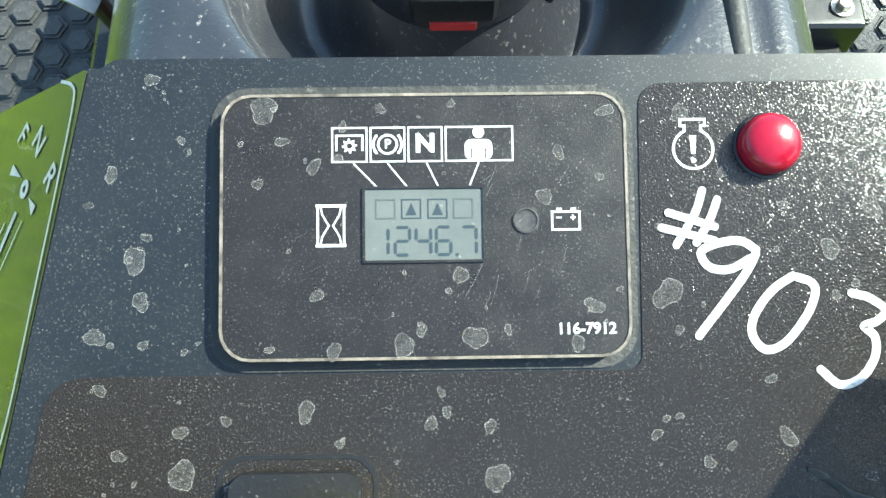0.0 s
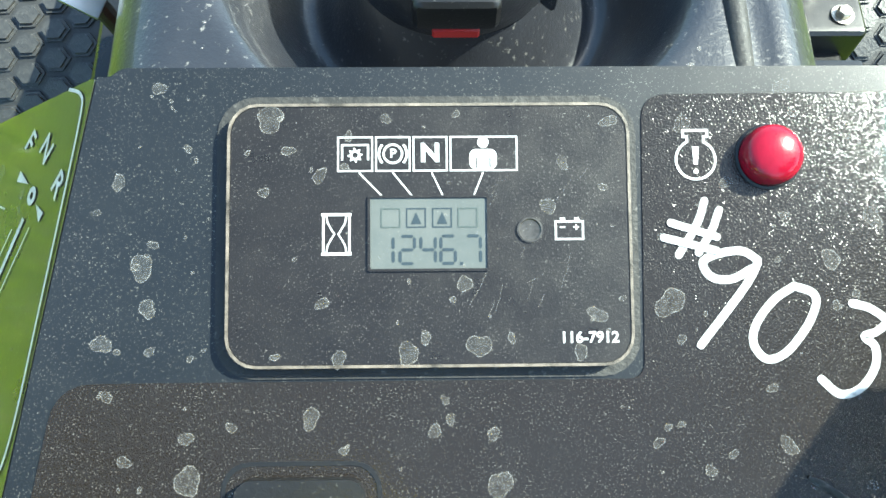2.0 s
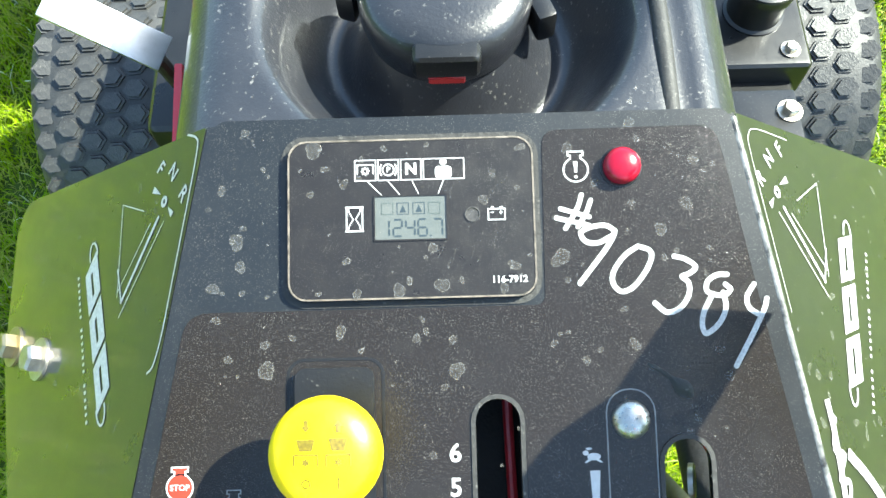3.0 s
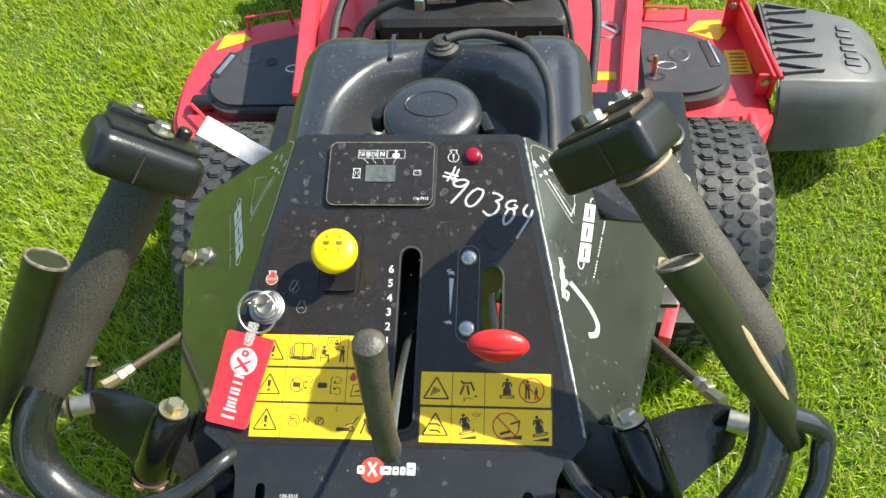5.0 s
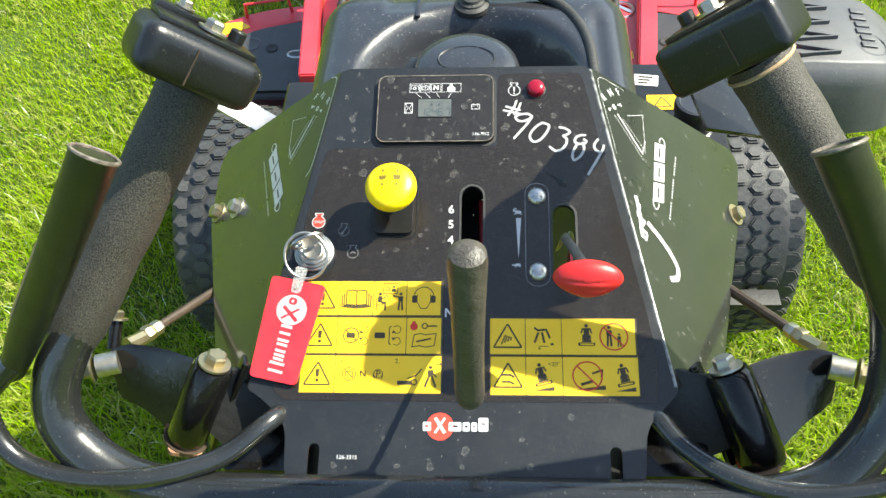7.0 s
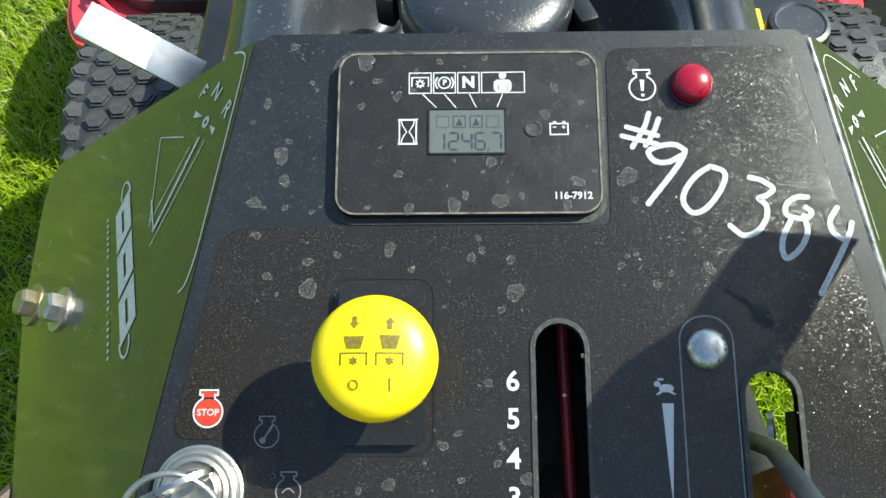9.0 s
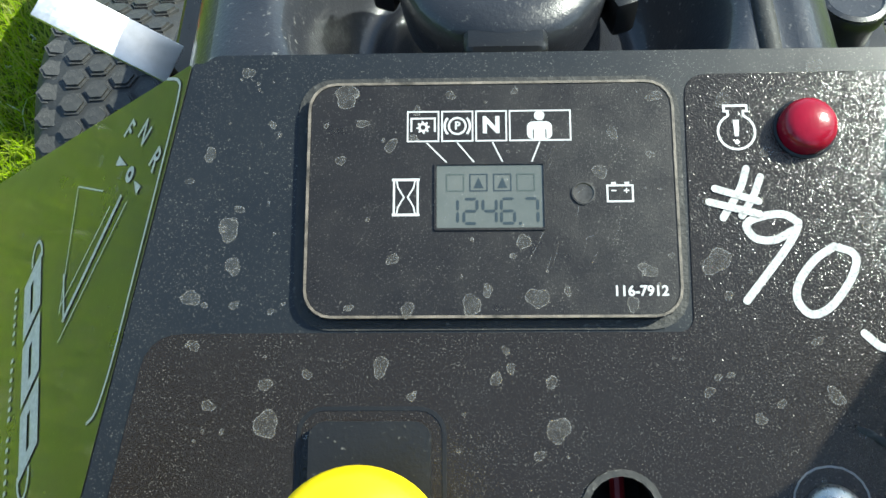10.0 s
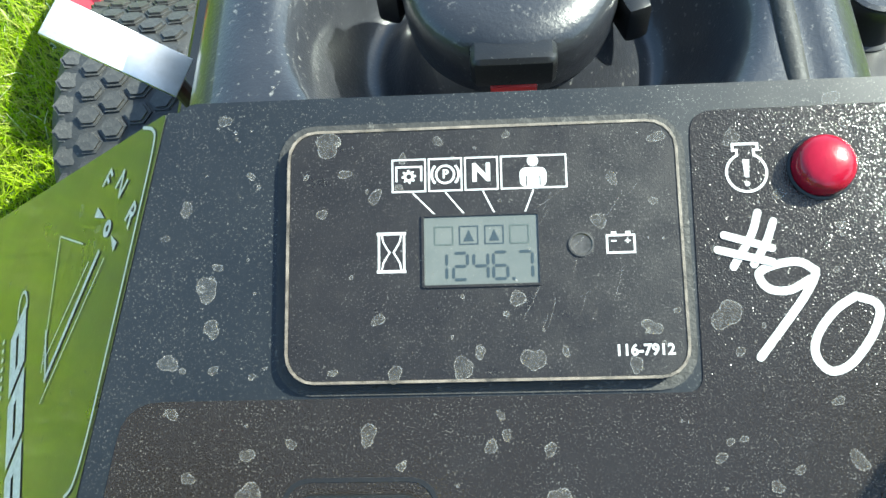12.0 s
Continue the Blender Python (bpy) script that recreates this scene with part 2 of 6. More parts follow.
def circle(cx, cy, r, n=28, ry=None, a0=0.0):
    return [(cx + r * math.cos(2 * math.pi * i / n + a0), cy + (ry or r) * math.sin(2 * math.pi * i / n + a0)) for i in range(n)]


def catmull(pts, n=8):
    P = [Vector(p) for p in pts]
    P = [2 * P[0] - P[1], *P, 2 * P[-1] - P[-2]]
    out = []
    for i in range(1, len(P) - 2):
        a, b, c, d = P[i - 1 : i + 3]
        for k in range(n):
            t = k / n
            out.append(0.5 * (2 * b + (c - a) * t + (2 * a - 5 * b + 4 * c - d) * t * t + (3 * b - a - 3 * c + d) * t ** 3))
    return out + [P[-2]]


def ribbon(bm, pts, w, z=0.0, closed=False):
    """A flat line of width w through points, mitred."""
    P = [Vector(p) for p in pts]
    n, left, right = len(P), [], []
    for i, p in enumerate(P):
        a = P[i - 1] if (i or closed) else None
        c = P[(i + 1) % n] if (i < n - 1 or closed) else None
        d1 = (p - a).normalized() if a is not None else (c - p).normalized()
        d2 = (c - p).normalized() if c is not None else d1
        t = d1 + d2
        t = t.normalized() if t.length > 1e-6 else d1
        nn = Vector((-t.y, t.x))
        k = w / 2 / max(0.45, nn.dot(Vector((-d1.y, d1.x))))
        left.append(bm.verts.new((*(p + nn * k), z)))
        right.append(bm.verts.new((*(p - nn * k), z)))
    for i in range(n if closed else n - 1):
        j = (i + 1) % n
        bm.faces.new((right[i], right[j], left[j], left[i]))


def ring(bm, cx, cy, r, w, z=0.0, n=32, ry=None):
    fill(bm, circle(cx, cy, r + w / 2, n, (ry or r) + w / 2), [circle(cx, cy, r - w / 2, n, (ry or r) - w / 2)], z)


def text(bm, s, size, x, y, z=0.0, turn=0.0, bold=0.0, align="CENTER"):
    """Letters of the built-in font, flat, centred on x, y."""
    cu = bpy.data.curves.new("letters", "FONT")
    cu.body, cu.size, cu.align_x, cu.align_y, cu.offset, cu.resolution_u = s, size, align, "CENTER", bold, 3
    ob = new("letters", cu)
    me = bpy.data.meshes.new_from_object(ob.evaluated_get(bpy.context.evaluated_depsgraph_get()))
    me.transform(pose(x, y, z, 0, 0, turn))
    bm.from_mesh(me)
    bpy.data.objects.remove(ob), bpy.data.curves.remove(cu), bpy.data.meshes.remove(me)


def tube(path, r, seg=14, caps=True, flat=1.0):
    """A round bar along a path; r: one radius or one for each point."""
    bm = bmesh.new()
    P = [Vector(p) for p in path]
    rs = r if isinstance(r, (list, tuple)) else [r] * len(P)
    t = (P[1] - P[0]).normalized()
    side = t.orthogonal().normalized()
    rings = []
    for i, p in enumerate(P):
        d = ((P[min(i + 1, len(P) - 1)] - p).normalized() + (p - P[max(i - 1, 0)]).normalized()).normalized()
        side = (side - d * side.dot(d)).normalized()
        up = d.cross(side)
        rings.append([bm.verts.new(p + (side * math.cos(2 * math.pi * k / seg) + up * math.sin(2 * math.pi * k / seg) * flat) * rs[i]) for k in range(seg)])
    for a, b in zip(rings, rings[1:]):
        for k in range(seg):
            bm.faces.new((a[k], a[(k + 1) % seg], b[(k + 1) % seg], b[k]))
    if caps:
        bm.faces.new(rings[0][::-1]), bm.faces.new(rings[-1])
    bmesh.ops.recalc_face_normals(bm, faces=bm.faces[:])
    return bm


def lathe(profile, seg=32, m=None, caps=True):
    """A turned solid about z; profile: (radius, height) from the bottom up."""
    bm = bmesh.new()
    rows = []
    for r, z in profile:
        rows.append([bm.verts.new((r * math.cos(2 * math.pi * k / seg), r * math.sin(2 * math.pi * k / seg), z)) for k in range(seg)] if r > 1e-7 else [bm.verts.new((0, 0, z))])
    for a, b in zip(rows, rows[1:]):
        for k in range(seg):
            q = [a[k % len(a)], a[(k + 1) % len(a)], b[(k + 1) % len(b)], b[k % len(b)]]
            q = list(dict.fromkeys(q))
            if len(q) > 2:
                bm.faces.new(q)
    for row, flip in ((rows[0], True), (rows[-1], False)):
        if len(row) > 1 and caps:
            bm.faces.new(row[::-1] if flip else row)
    bmesh.ops.recalc_face_normals(bm, faces=bm.faces[:])
    if m is not None:
        bm.transform(m)
    return bm


def rbox(x0, x1, y0, y1, z0, z1, bev=0.0, seg=2, m=None):
    bm = bmesh.new()
    bmesh.ops.create_cube(bm, size=1, matrix=Matrix.Translation(((x0 + x1) / 2, (y0 + y1) / 2, (z0 + z1) / 2)) @ Matrix.Diagonal((x1 - x0, y1 - y0, z1 - z0, 1)))
    if bev:
        bmesh.ops.bevel(bm, geom=bm.edges[:], offset=bev, segments=seg, profile=0.6, affect="EDGES")
    if m is not None:
        bm.transform(m)
    return bm


def join(*bms):
    out = bmesh.new()
    for b in bms:
        me = bpy.data.meshes.new("tmp")
        b.to_mesh(me)
        b.free()
        out.from_mesh(me)
        bpy.data.meshes.remove(me)
    return out


def along(p, d, roll=0.0):
    """A matrix that puts z on the direction d at p."""
    return Matrix.Translation(p) @ Vector(d).to_track_quat("Z", "Y").to_matrix().to_4x4() @ pose(0, 0, 0, 0, 0, roll)


def hexbolt(p, d, r, parent, material=None, washer=True, roll=10.0, name="bolt"):
    k = r
    head = lathe([(k * 0.98, 0), (k, k * 0.15), (k, k * 0.75), (k * 0.82, k * 0.95), (0, k * 0.95)], 6)
    if washer:
        head = join(lathe([(k * 1.5, -k * 0.25), (k * 1.5, -k * 0.02), (k * 1.1, 0.0), (0, 0)], 20), head)
    return part(name, head, material or BRASS, parent, m=along(p, d, roll), angle=25)


# ---- lawn ----
def lawn_height(x, y):
    return 0.012 * np.sin(x * 2.1 + 0.6) * np.cos(y * 1.7) + 0.006 * np.sin(x * 6.3 + y * 4.9)


bm = bmesh.new()
bmesh.ops.create_grid(bm, x_segments=90, y_segments=90, size=1.0)
for v in bm.verts:
    a, b = v.co.x, v.co.y
    v.co.x, v.co.y = (abs(a) * 3 + abs(a) ** 5 * 600) * (1 if a > 0 else -1), (abs(b) * 3 + abs(b) ** 5 * 600) * (1 if b > 0 else -1) + 0.6
    v.co.z = float(lawn_height(v.co.x, v.co.y)) - 0.012
tagged(part("ground", bm, SOIL, label="green lawn soil under mown grass", angle=180), category="ground", kind="structure")


def tree_line():
    """A dark belt of trees far round the lawn, with an uneven top."""
    rnd, bm, n = random.Random(11), bmesh.new(), 180
    rows = []
    for level, (r, z) in enumerate(((34, -0.2), (33.2, 1.2), (33.8, 3.0), (34.6, 4.6), (36, 6.0))):
        row = []
        for i in range(n):
            a = 2 * math.pi * i / n
            k = 1 + 0.28 * math.sin(a * 7 + 1) + 0.2 * math.sin(a * 17 + 2) + rnd.uniform(-0.18, 0.18)
            rr = r + rnd.uniform(-0.7, 0.7)
            row.append(bm.verts.new((rr * math.cos(a), rr * math.sin(a) + 0.6, z if level == 0 else z * k)))
        rows.append(row)
    for a, b in zip(rows, rows[1:]):
        for i in range(n):
            bm.faces.new((a[i], a[(i + 1) % n], b[(i + 1) % n], b[i]))
    tagged(part("backdrop", bm, mat("far_foliage", (0.035, 0.060, 0.018), 0.9, col2=(0.070, 0.105, 0.030), scale=1.4, bump=1.0, bscale=2.0), label="dark green tree line far round the lawn", angle=180), category="trees", kind="structure")


tree_line()


def grass(count, r0, r1, seed, wide=1.0):
    """Blades between two distances from the mower, thinning out softly at both rims."""
    g = np.random.default_rng(seed)
    u = g.uniform(0, 1, count)
    r = np.sqrt(r0 * r0 + (r1 * r1 - r0 * r0) * u)
    r = np.where(r0 > 0, r + g.uniform(-0.6, 0.6, count), r + np.clip((r - r1 + 1.1) / 1.1, 0, 1) * g.uniform(-0.5, 1.0, count))
    th = g.uniform(0, 2 * np.pi, count)
    x, y = r * np.cos(th) - 0.1, r * np.sin(th) + 0.65
    x += 0.012 * g.standard_normal(count) * np.sin(x * 160)
    tall = 0.75 + 0.45 * np.clip(np.sin(x * 7.1 + 1.3 * np.sin(y * 5.3)) * np.cos(y * 6.2 + x * 2.0), -0.7, 1)
    h = g.uniform(0.020, 0.046, count) * tall
    w = g.uniform(0.0010, 0.0019, count) * wide
    a = g.uniform(0, 2 * np.pi, count) + 0.6 * np.sin(x * 3.3 + y * 2.1)
    lean = g.uniform(0.3, 1.5, count) * h
    dx, dy = np.cos(a), np.sin(a)
    z = lawn_height(x, y) - 0.014
    sx, sy = -dy * w, dx * w
    co = np.empty((count, 5, 3), np.float32)
    co[:, 0] = np.stack([x - sx, y - sy, z], 1)
    co[:, 1] = np.stack([x + sx, y + sy, z], 1)
    co[:, 2] = np.stack([x + sx * 0.8 + dx * lean * 0.38, y + sy * 0.8 + dy * lean * 0.38, z + h * 0.72], 1)
    co[:, 3] = np.stack([x - sx * 0.8 + dx * lean * 0.38, y - sy * 0.8 + dy * lean * 0.38, z + h * 0.72], 1)
    co[:, 4] = np.stack([x + dx * lean, y + dy * lean, z + h], 1)
    base = np.arange(count, dtype=np.int32)[:, None] * 5
    me = bpy.data.meshes.new("grass")
    me.vertices.add(count * 5)
    me.vertices.foreach_set("co", co.ravel())
    me.loops.add(count * 7)
    me.loops.foreach_set("vertex_index", (base + np.array([0, 1, 2, 3, 3, 2, 4], np.int32)).ravel())
    me.polygons.add(count * 2)
    start = (np.arange(count, dtype=np.int32)[:, None] * 7 + np.array([0, 4], np.int32)).ravel()
    me.polygons.foreach_set("loop_start", start)
    me.polygons.foreach_set("use_smooth", np.ones(count * 2, bool))
    me.update(calc_edges=True)
    me.materials.append(GRASS)
    return tagged(new("grass", me), "short mown bright green lawn grass with straw bits", "grass", kind="stuff")


grass(560000, 0.0, 2.6, 3)
grass(230000, 2.0, 9.0, 5, 3.0)


def straw(x, y, turn, length):
    path = catmull([(-length / 2, 0, 0.03), (0, length * 0.06, 0.036), (length / 2, 0, 0.028)], 4)
    ob = part("dry_leaf", tube(path, [0.002, 0.006, 0.009, 0.011, 0.011, 0.009, 0.006, 0.004, 0.001], 6, flat=0.25), STRAW)
    ob.matrix_basis = pose(x, y, 0.005, 0, 0, turn)
    tagged(ob, "pale brown dry leaf lying on the lawn", "leaf", "dry leaves on the lawn")


STRAW = mat("dry_leaf_brown", (0.36, 0.29, 0.20), 0.8, col2=(0.52, 0.45, 0.34), scale=90, bump=0.4, bscale=300)

# ---- the mower ----
MOWER = thing("lawn_mower", "red and black walk-behind lawn mower with a dusty control console", "lawn mower")

# console plate, with its slots and tabs, in millimetres on its own plane
outline = rounded([(-79, 38.6), (-76.4, 38.2), (-73.2, 40.6), (120.6, 40.4), (123.0, 37.6), (125, 38.8), (175, -228), (168, -236), (152, -252), (148.8, -291), (-98, -289), (-100.2, -252), (-118, -236), (-130, -228)], [0.8, 1.2, 2, 2, 1.2, 0.8, 2, 8, 14, 5, 5, 14, 8, 2])


def slot(u, half, top, bottom, n=10):
    up = [(u + half * math.cos(math.pi * i / n), top - half + half * math.sin(math.pi * i / n)) for i in range(n + 1)]
    return up + [(u - half * math.cos(math.pi * i / n), bottom + half - half * math.sin(math.pi * i / n)) for i in range(n + 1)]


def tab_slot(u):
    return [(u + 4, -287), (u + 4, -270)] + [(u + 4 * math.cos(math.pi * i / 6), -270 + 4 * math.sin(math.pi * i / 6)) for i in range(1, 6)] + [(u - 4, -270), (u - 4, -287)]


SHIFT, THROTTLE = slot(30.2, 8.3, -68.3, -222), slot(99.5, 8.6, -84.5, -150)
panel = part("console_panel", plate(outline, [SHIFT, THROTTLE, tab_slot(-78.5), tab_slot(130)], -2.5, 0), PAINT, MOWER, "dusty black powder-coated sloping console panel", CM)
# rounded lower lip that bends down to the handlebar
lip = bmesh.new()
rows = []
for i in range(7):
    a = radians(90 - 13 * i)
    rows.append([lip.verts.new((u, -290.2 - 4 * math.cos(a), -4.2 + 4 * math.sin(a))) for u in (-73, 124.5)])
for a, b in zip(rows, rows[1:]):
    lip.faces.new((a[0], b[0], b[1], a[1]))
part("lower_lip", lip, PAINT, panel, m=CM)

film_outline = rounded([(-86.5, -33.8), (49.5, -33.8), (50.5, 33.5), (117, 34), (121.2, 15.5), (131.5, -42), (141, -90), (150.5, -138), (157.5, -172), (163, -212), (160, -236), (-104, -236), (-112, -228), (-108, -143), (-72, -141), (-76, -106.5), (-100.5, -107), (-97.4, -92)], [9, 4, 6, 7, 20, 20, 20, 10, 20, 8, 2, 4, 4, 16, 14, 14, 8, 20])
part("label_film", plate(film_outline, [slot(30.2, 10.2, -66.8, -226), slot(99.5, 9.4, -83.6, -151)], 0.02, 0.3), FILM, panel, "dark textured film label with fine dust", CM)
for u, half, top, bottom in ((30.2, 8.3, -68.3, -222), (99.5, 8.6, -84.5, -150)):
    part("slot_edge", plate(slot(u, half + 1.7, top + 1.7, bottom - 1.7), [slot(u, half, top, bottom)], -3.5, 0.9), RUBBER, panel, "black rubber slot edging", CM)
b = bmesh.new()
ribbon(b, rrect(70.5, 88.5, -150, -66, 8.5), 0.5, 0.36, closed=True)
part("throttle_outline", b, DIMPRINT, panel, m=CM)


def on_panel(name, draw, material=None, z=0.42, parent=None, label=""):
    b = bmesh.new()
    draw(b, z)
    return part(name, b, material or WHITE, parent or panel, label, CM, angle=180)


for i, (s, v) in enumerate((("6", -88.1), ("5", -100.5), ("4", -113.4), ("3", -125.8), ("2", -138.2), ("1", -150.4), ("N", -171.0))):
    on_panel("gear_number", lambda b, z, s=s, v=v: text(b, s, 9.3, 14.1, v, z, bold=0.18))


def rabbit(b, z):
    fill(b, circle(65.2, -90.3, 2.5, 18, 1.35), z=z)
    fill(b, circle(62.2, -88.9, 1.15, 12, 0.95), z=z + 0.04)
    fill(b, circle(63.4, -87.4, 1.2, 10, 0.42, 0.4), z=z + 0.08)
    fill(b, [(66.6, -91), (68.4, -92.3), (67.6, -92.5), (66, -91.6)], z=z + 0.04)
    fill(b, [(63.2, -91), (61.6, -92.4), (62.4, -92.5), (64.2, -91.5)], z=z + 0.04)


def turtle(b, z):
    fill(b, [(67, -134.2), *[(64.4 + 2.6 * math.cos(math.pi * i / 10), -134.2 + 2.1 * math.sin(math.pi * i / 10)) for i in range(1, 10)], (61.8, -134.2)], z=z)
    fill(b, circle(61.0, -133.4, 0.9, 10, 0.6), z=z + 0.04)
    fill(b, [(62.4, -134.2), (63.4, -134.2), (63.2, -135.3), (62.5, -135.3)], z=z)
    fill(b, [(65.4, -134.2), (66.4, -134.2), (66.3, -135.3), (65.6, -135.3)], z=z)


on_panel("fast_symbol", rabbit)
on_panel("slow_symbol", turtle)
on_panel("throttle_wedge", lambda b, z: fill(b, [(63.5, -95.3), (67.3, -95.3), (65.2, -128.5)], z=z))
on_panel("part_number", lambda b, z: text(b, "126-3315", 3.9, -55.2, -275.5, z, bold=0.05), z=0.15)


def engine_sign(b, cx, cy, r, w, z):
    """Round engine mark with a neck on top."""
    a0 = math.asin(0.42)
    arc = [(cx + r * math.sin(a0 + (2 * math.pi - 2 * a0) * i / 26), cy + r * math.cos(a0 + (2 * math.pi - 2 * a0) * i / 26)) for i in range(27)]
    ribbon(b, [*arc, (cx - r * 0.42, cy + r * 1.18), (cx - r * 0.62, cy + r * 1.18), (cx - r * 0.62, cy + r * 1.5), (cx + r * 0.62, cy + r * 1.5), (cx + r * 0.62, cy + r * 1.18), (cx + r * 0.42, cy + r * 1.18)], w, z, closed=True)


def engine_warning(b, z):
    engine_sign(b, 63.1, 17.6, 4.7, 0.62, z)
    fill(b, [(62.6, 16.4), (63.6, 16.4), (63.9, 20.8), (62.3, 20.8)], z=z)
    fill(b, circle(63.1, 14.8, 0.62, 12), z=z)


on_panel("engine_symbol", engine_warning)
on_panel("stop_disc", lambda b, z: (fill(b, circle(-88.1, -98, 4.4, 24), z=z), fill(b, rrect(-90.6, -85.6, -93, -91.2, 0.3), z=z)), REDINK, 0.36)
on_panel("stop_outline", lambda b, z: engine_sign(b, -88.1, -98, 4.9, 0.6, z))
on_panel("stop_word", lambda b, z: text(b, "STOP", 3.1, -88.1, -98.1, z, bold=0.05), z=0.5)
on_panel("run_symbol", lambda b, z: (engine_sign(b, -68, -105.5, 4.1, 0.4, z), fill(b, [(-69.8, -107.6), (-69.2, -107.9), (-65.6, -102.2), (-66.2, -101.8)], z=z), fill(b, circle(-69.2, -107.2, 1.1, 10), z=z + 0.05)), DIMPRINT)
on_panel("start_symbol", lambda b, z: (engine_sign(b, -60, -123.5, 4.1, 0.4, z), ribbon(b, [(-62 + 2 * i / 3, -124 + 1.4 * math.sin(math.pi * i / 6)) for i in range(7)], 0.4, z)), DIMPRINT)

# handwriting in white paint pen
HAND = [[(64.8, 7.7), (62.9, 2.3), (58.3, -5.1)], [(68.2, 5.5), (66.2, 0.5), (63.0, -4.6)], [(56.6, 2.5), (67.4, -0.9)], [(54.9, -1.0), (67.2, -4.2)]]
NINE = [(76.9, -6.4), (73.3, -4.3), (68.0, -4.8), (64.0, -6.8), (65.8, -10.3), (70.5, -10.9), (75.6, -8.4)], [(76.8, -7.2), (75.4, -10.0), (72.2, -14.6), (62.8, -26.2)]
NAUGHT = [[(85.3, -12.6), (80.3, -15.9), (76.0, -21.4), (75.2, -26.1), (78.2, -29.6), (82.9, -28.0), (87.9, -22.1), (90.3, -16.8), (89.5, -14.2), (86.2, -12.9)]]
THREE = [[(98.8, -16.8), (102.9, -18.0), (106.6, -20.9), (104.3, -23.4), (101.4, -24.6), (103.7, -27.0), (103.5, -31.5), (100.1, -36.3), (95.1, -37.9), (90.7, -34.4)]]
EIGHT = [(118.3, -24.2), (114.4, -24.3), (110.9, -26.6), (110.3, -30.0), (112.8, -31.6), (117.0, -31.9), (119.2, -29.8), (117.4, -27.9)], [(116.4, -31.0), (117.1, -36.7), (114.3, -42.4), (109.5, -46.1), (107.9, -43.5), (108.6, -38.6), (111.7, -32.6)]
FOUR = [(128.1, -28.1), (125.3, -32.7), (125.9, -37.0), (129.9, -40.0)], [(132.6, -33.6), (131.3, -37.7), (126.6, -46.5), (119.6, -58.5)]
for name, strokes in (("hash_mark", HAND), ("written_digit", NINE), ("written_digit", NAUGHT), ("written_digit", THREE), ("written_digit", EIGHT), ("written_digit", FOUR)):
    b = bmesh.new()
    for k, s in enumerate(strokes):
        path = catmull([(x, y) for x, y in s], 6) if len(s) > 2 else [Vector(p) for p in s]
        w = 1.9 if len(s) < 4 else 2.0
        ribbon(b, path, w, 0.46 + 0.07 * k)
        for end in (path[0], path[-1]):
            fill(b, circle(end.x, end.y, w / 2, 12), z=0.49 + 0.07 * k)
    part(name, b, PEN, panel, "white paint-pen writing", CM, angle=180)

# ---- hour meter module ----
meter = part("hour_meter", join(plate(rrect(-47, 46.5, -30.6, 30.6, 7), z0=0.05, z1=3.3), plate(rrect(-46.3, 45.8, -29.9, 29.9, 6.5), z0=3.3, z1=4.0)), MODULE, MOWER, "dusty dark hour meter module with an LCD", CM)
# dark ring added in place of the shaded recess round the module
part("recess_shade_ring", plate(rrect(-50.2, 48.8, -33.2, 33.2, 9), [rrect(-47.3, 46.8, -30.9, 30.9, 7)], 0.02, 0.55), RUBBER, meter, m=CM)
part("rim", plate(rrect(-47, 46.5, -30.6, 30.6, 7), [rrect(-46.35, 45.85, -29.95, 29.95, 6.4)], 3.9, 4.3), WORN, meter, "worn tan edge of the module", CM)
part("lcd_frame", plate(rrect(-14.5, 13.6, -8.7, 8.9, 0.5), [rrect(-13.9, 13.0, -8.1, 8.3, 0.3)], 4.0, 4.55), MODULE, meter, "thin dark edge round the display window", CM)
part("lcd_screen", plate(rrect(-13.9, 13.0, -8.1, 8.3, 0.3), z0=4.02, z1=4.12), LCD, meter, "grey-green liquid crystal display", CM)


def seg_digit(b, cx, s, z):
    w, h, t = 3.3, 6.3, 0.7
    x0, x1, y0, y1 = cx - w / 2, cx + w / 2, -6.9, -6.9 + h
    ym, g = (y0 + y1) / 2, 0.18
    bars = {"a": (x0, x1, y1, 0), "d": (x0, x1, y0, 0), "g": (x0, x1, ym, 0), "f": (x0, ym, y1, 1), "b": (x1, ym, y1, 1), "e": (x0, y0, ym, 1), "c": (x1, y0, ym, 1)}
    for k in s:
        p, q, r, up = bars[k]
        if up:
            fill(b, [(p - t / 2, q + g + t / 2), (p, q + g), (p + t / 2, q + g + t / 2), (p + t / 2, r - g - t / 2), (p, r - g), (p - t / 2, r - g - t / 2)], z=z)
        else:
            fill(b, [(p + g, r), (p + g + t / 2, r - t / 2), (q - g - t / 2, r - t / 2), (q - g, r), (q - g - t / 2, r + t / 2), (p + g + t / 2, r + t / 2)], z=z)


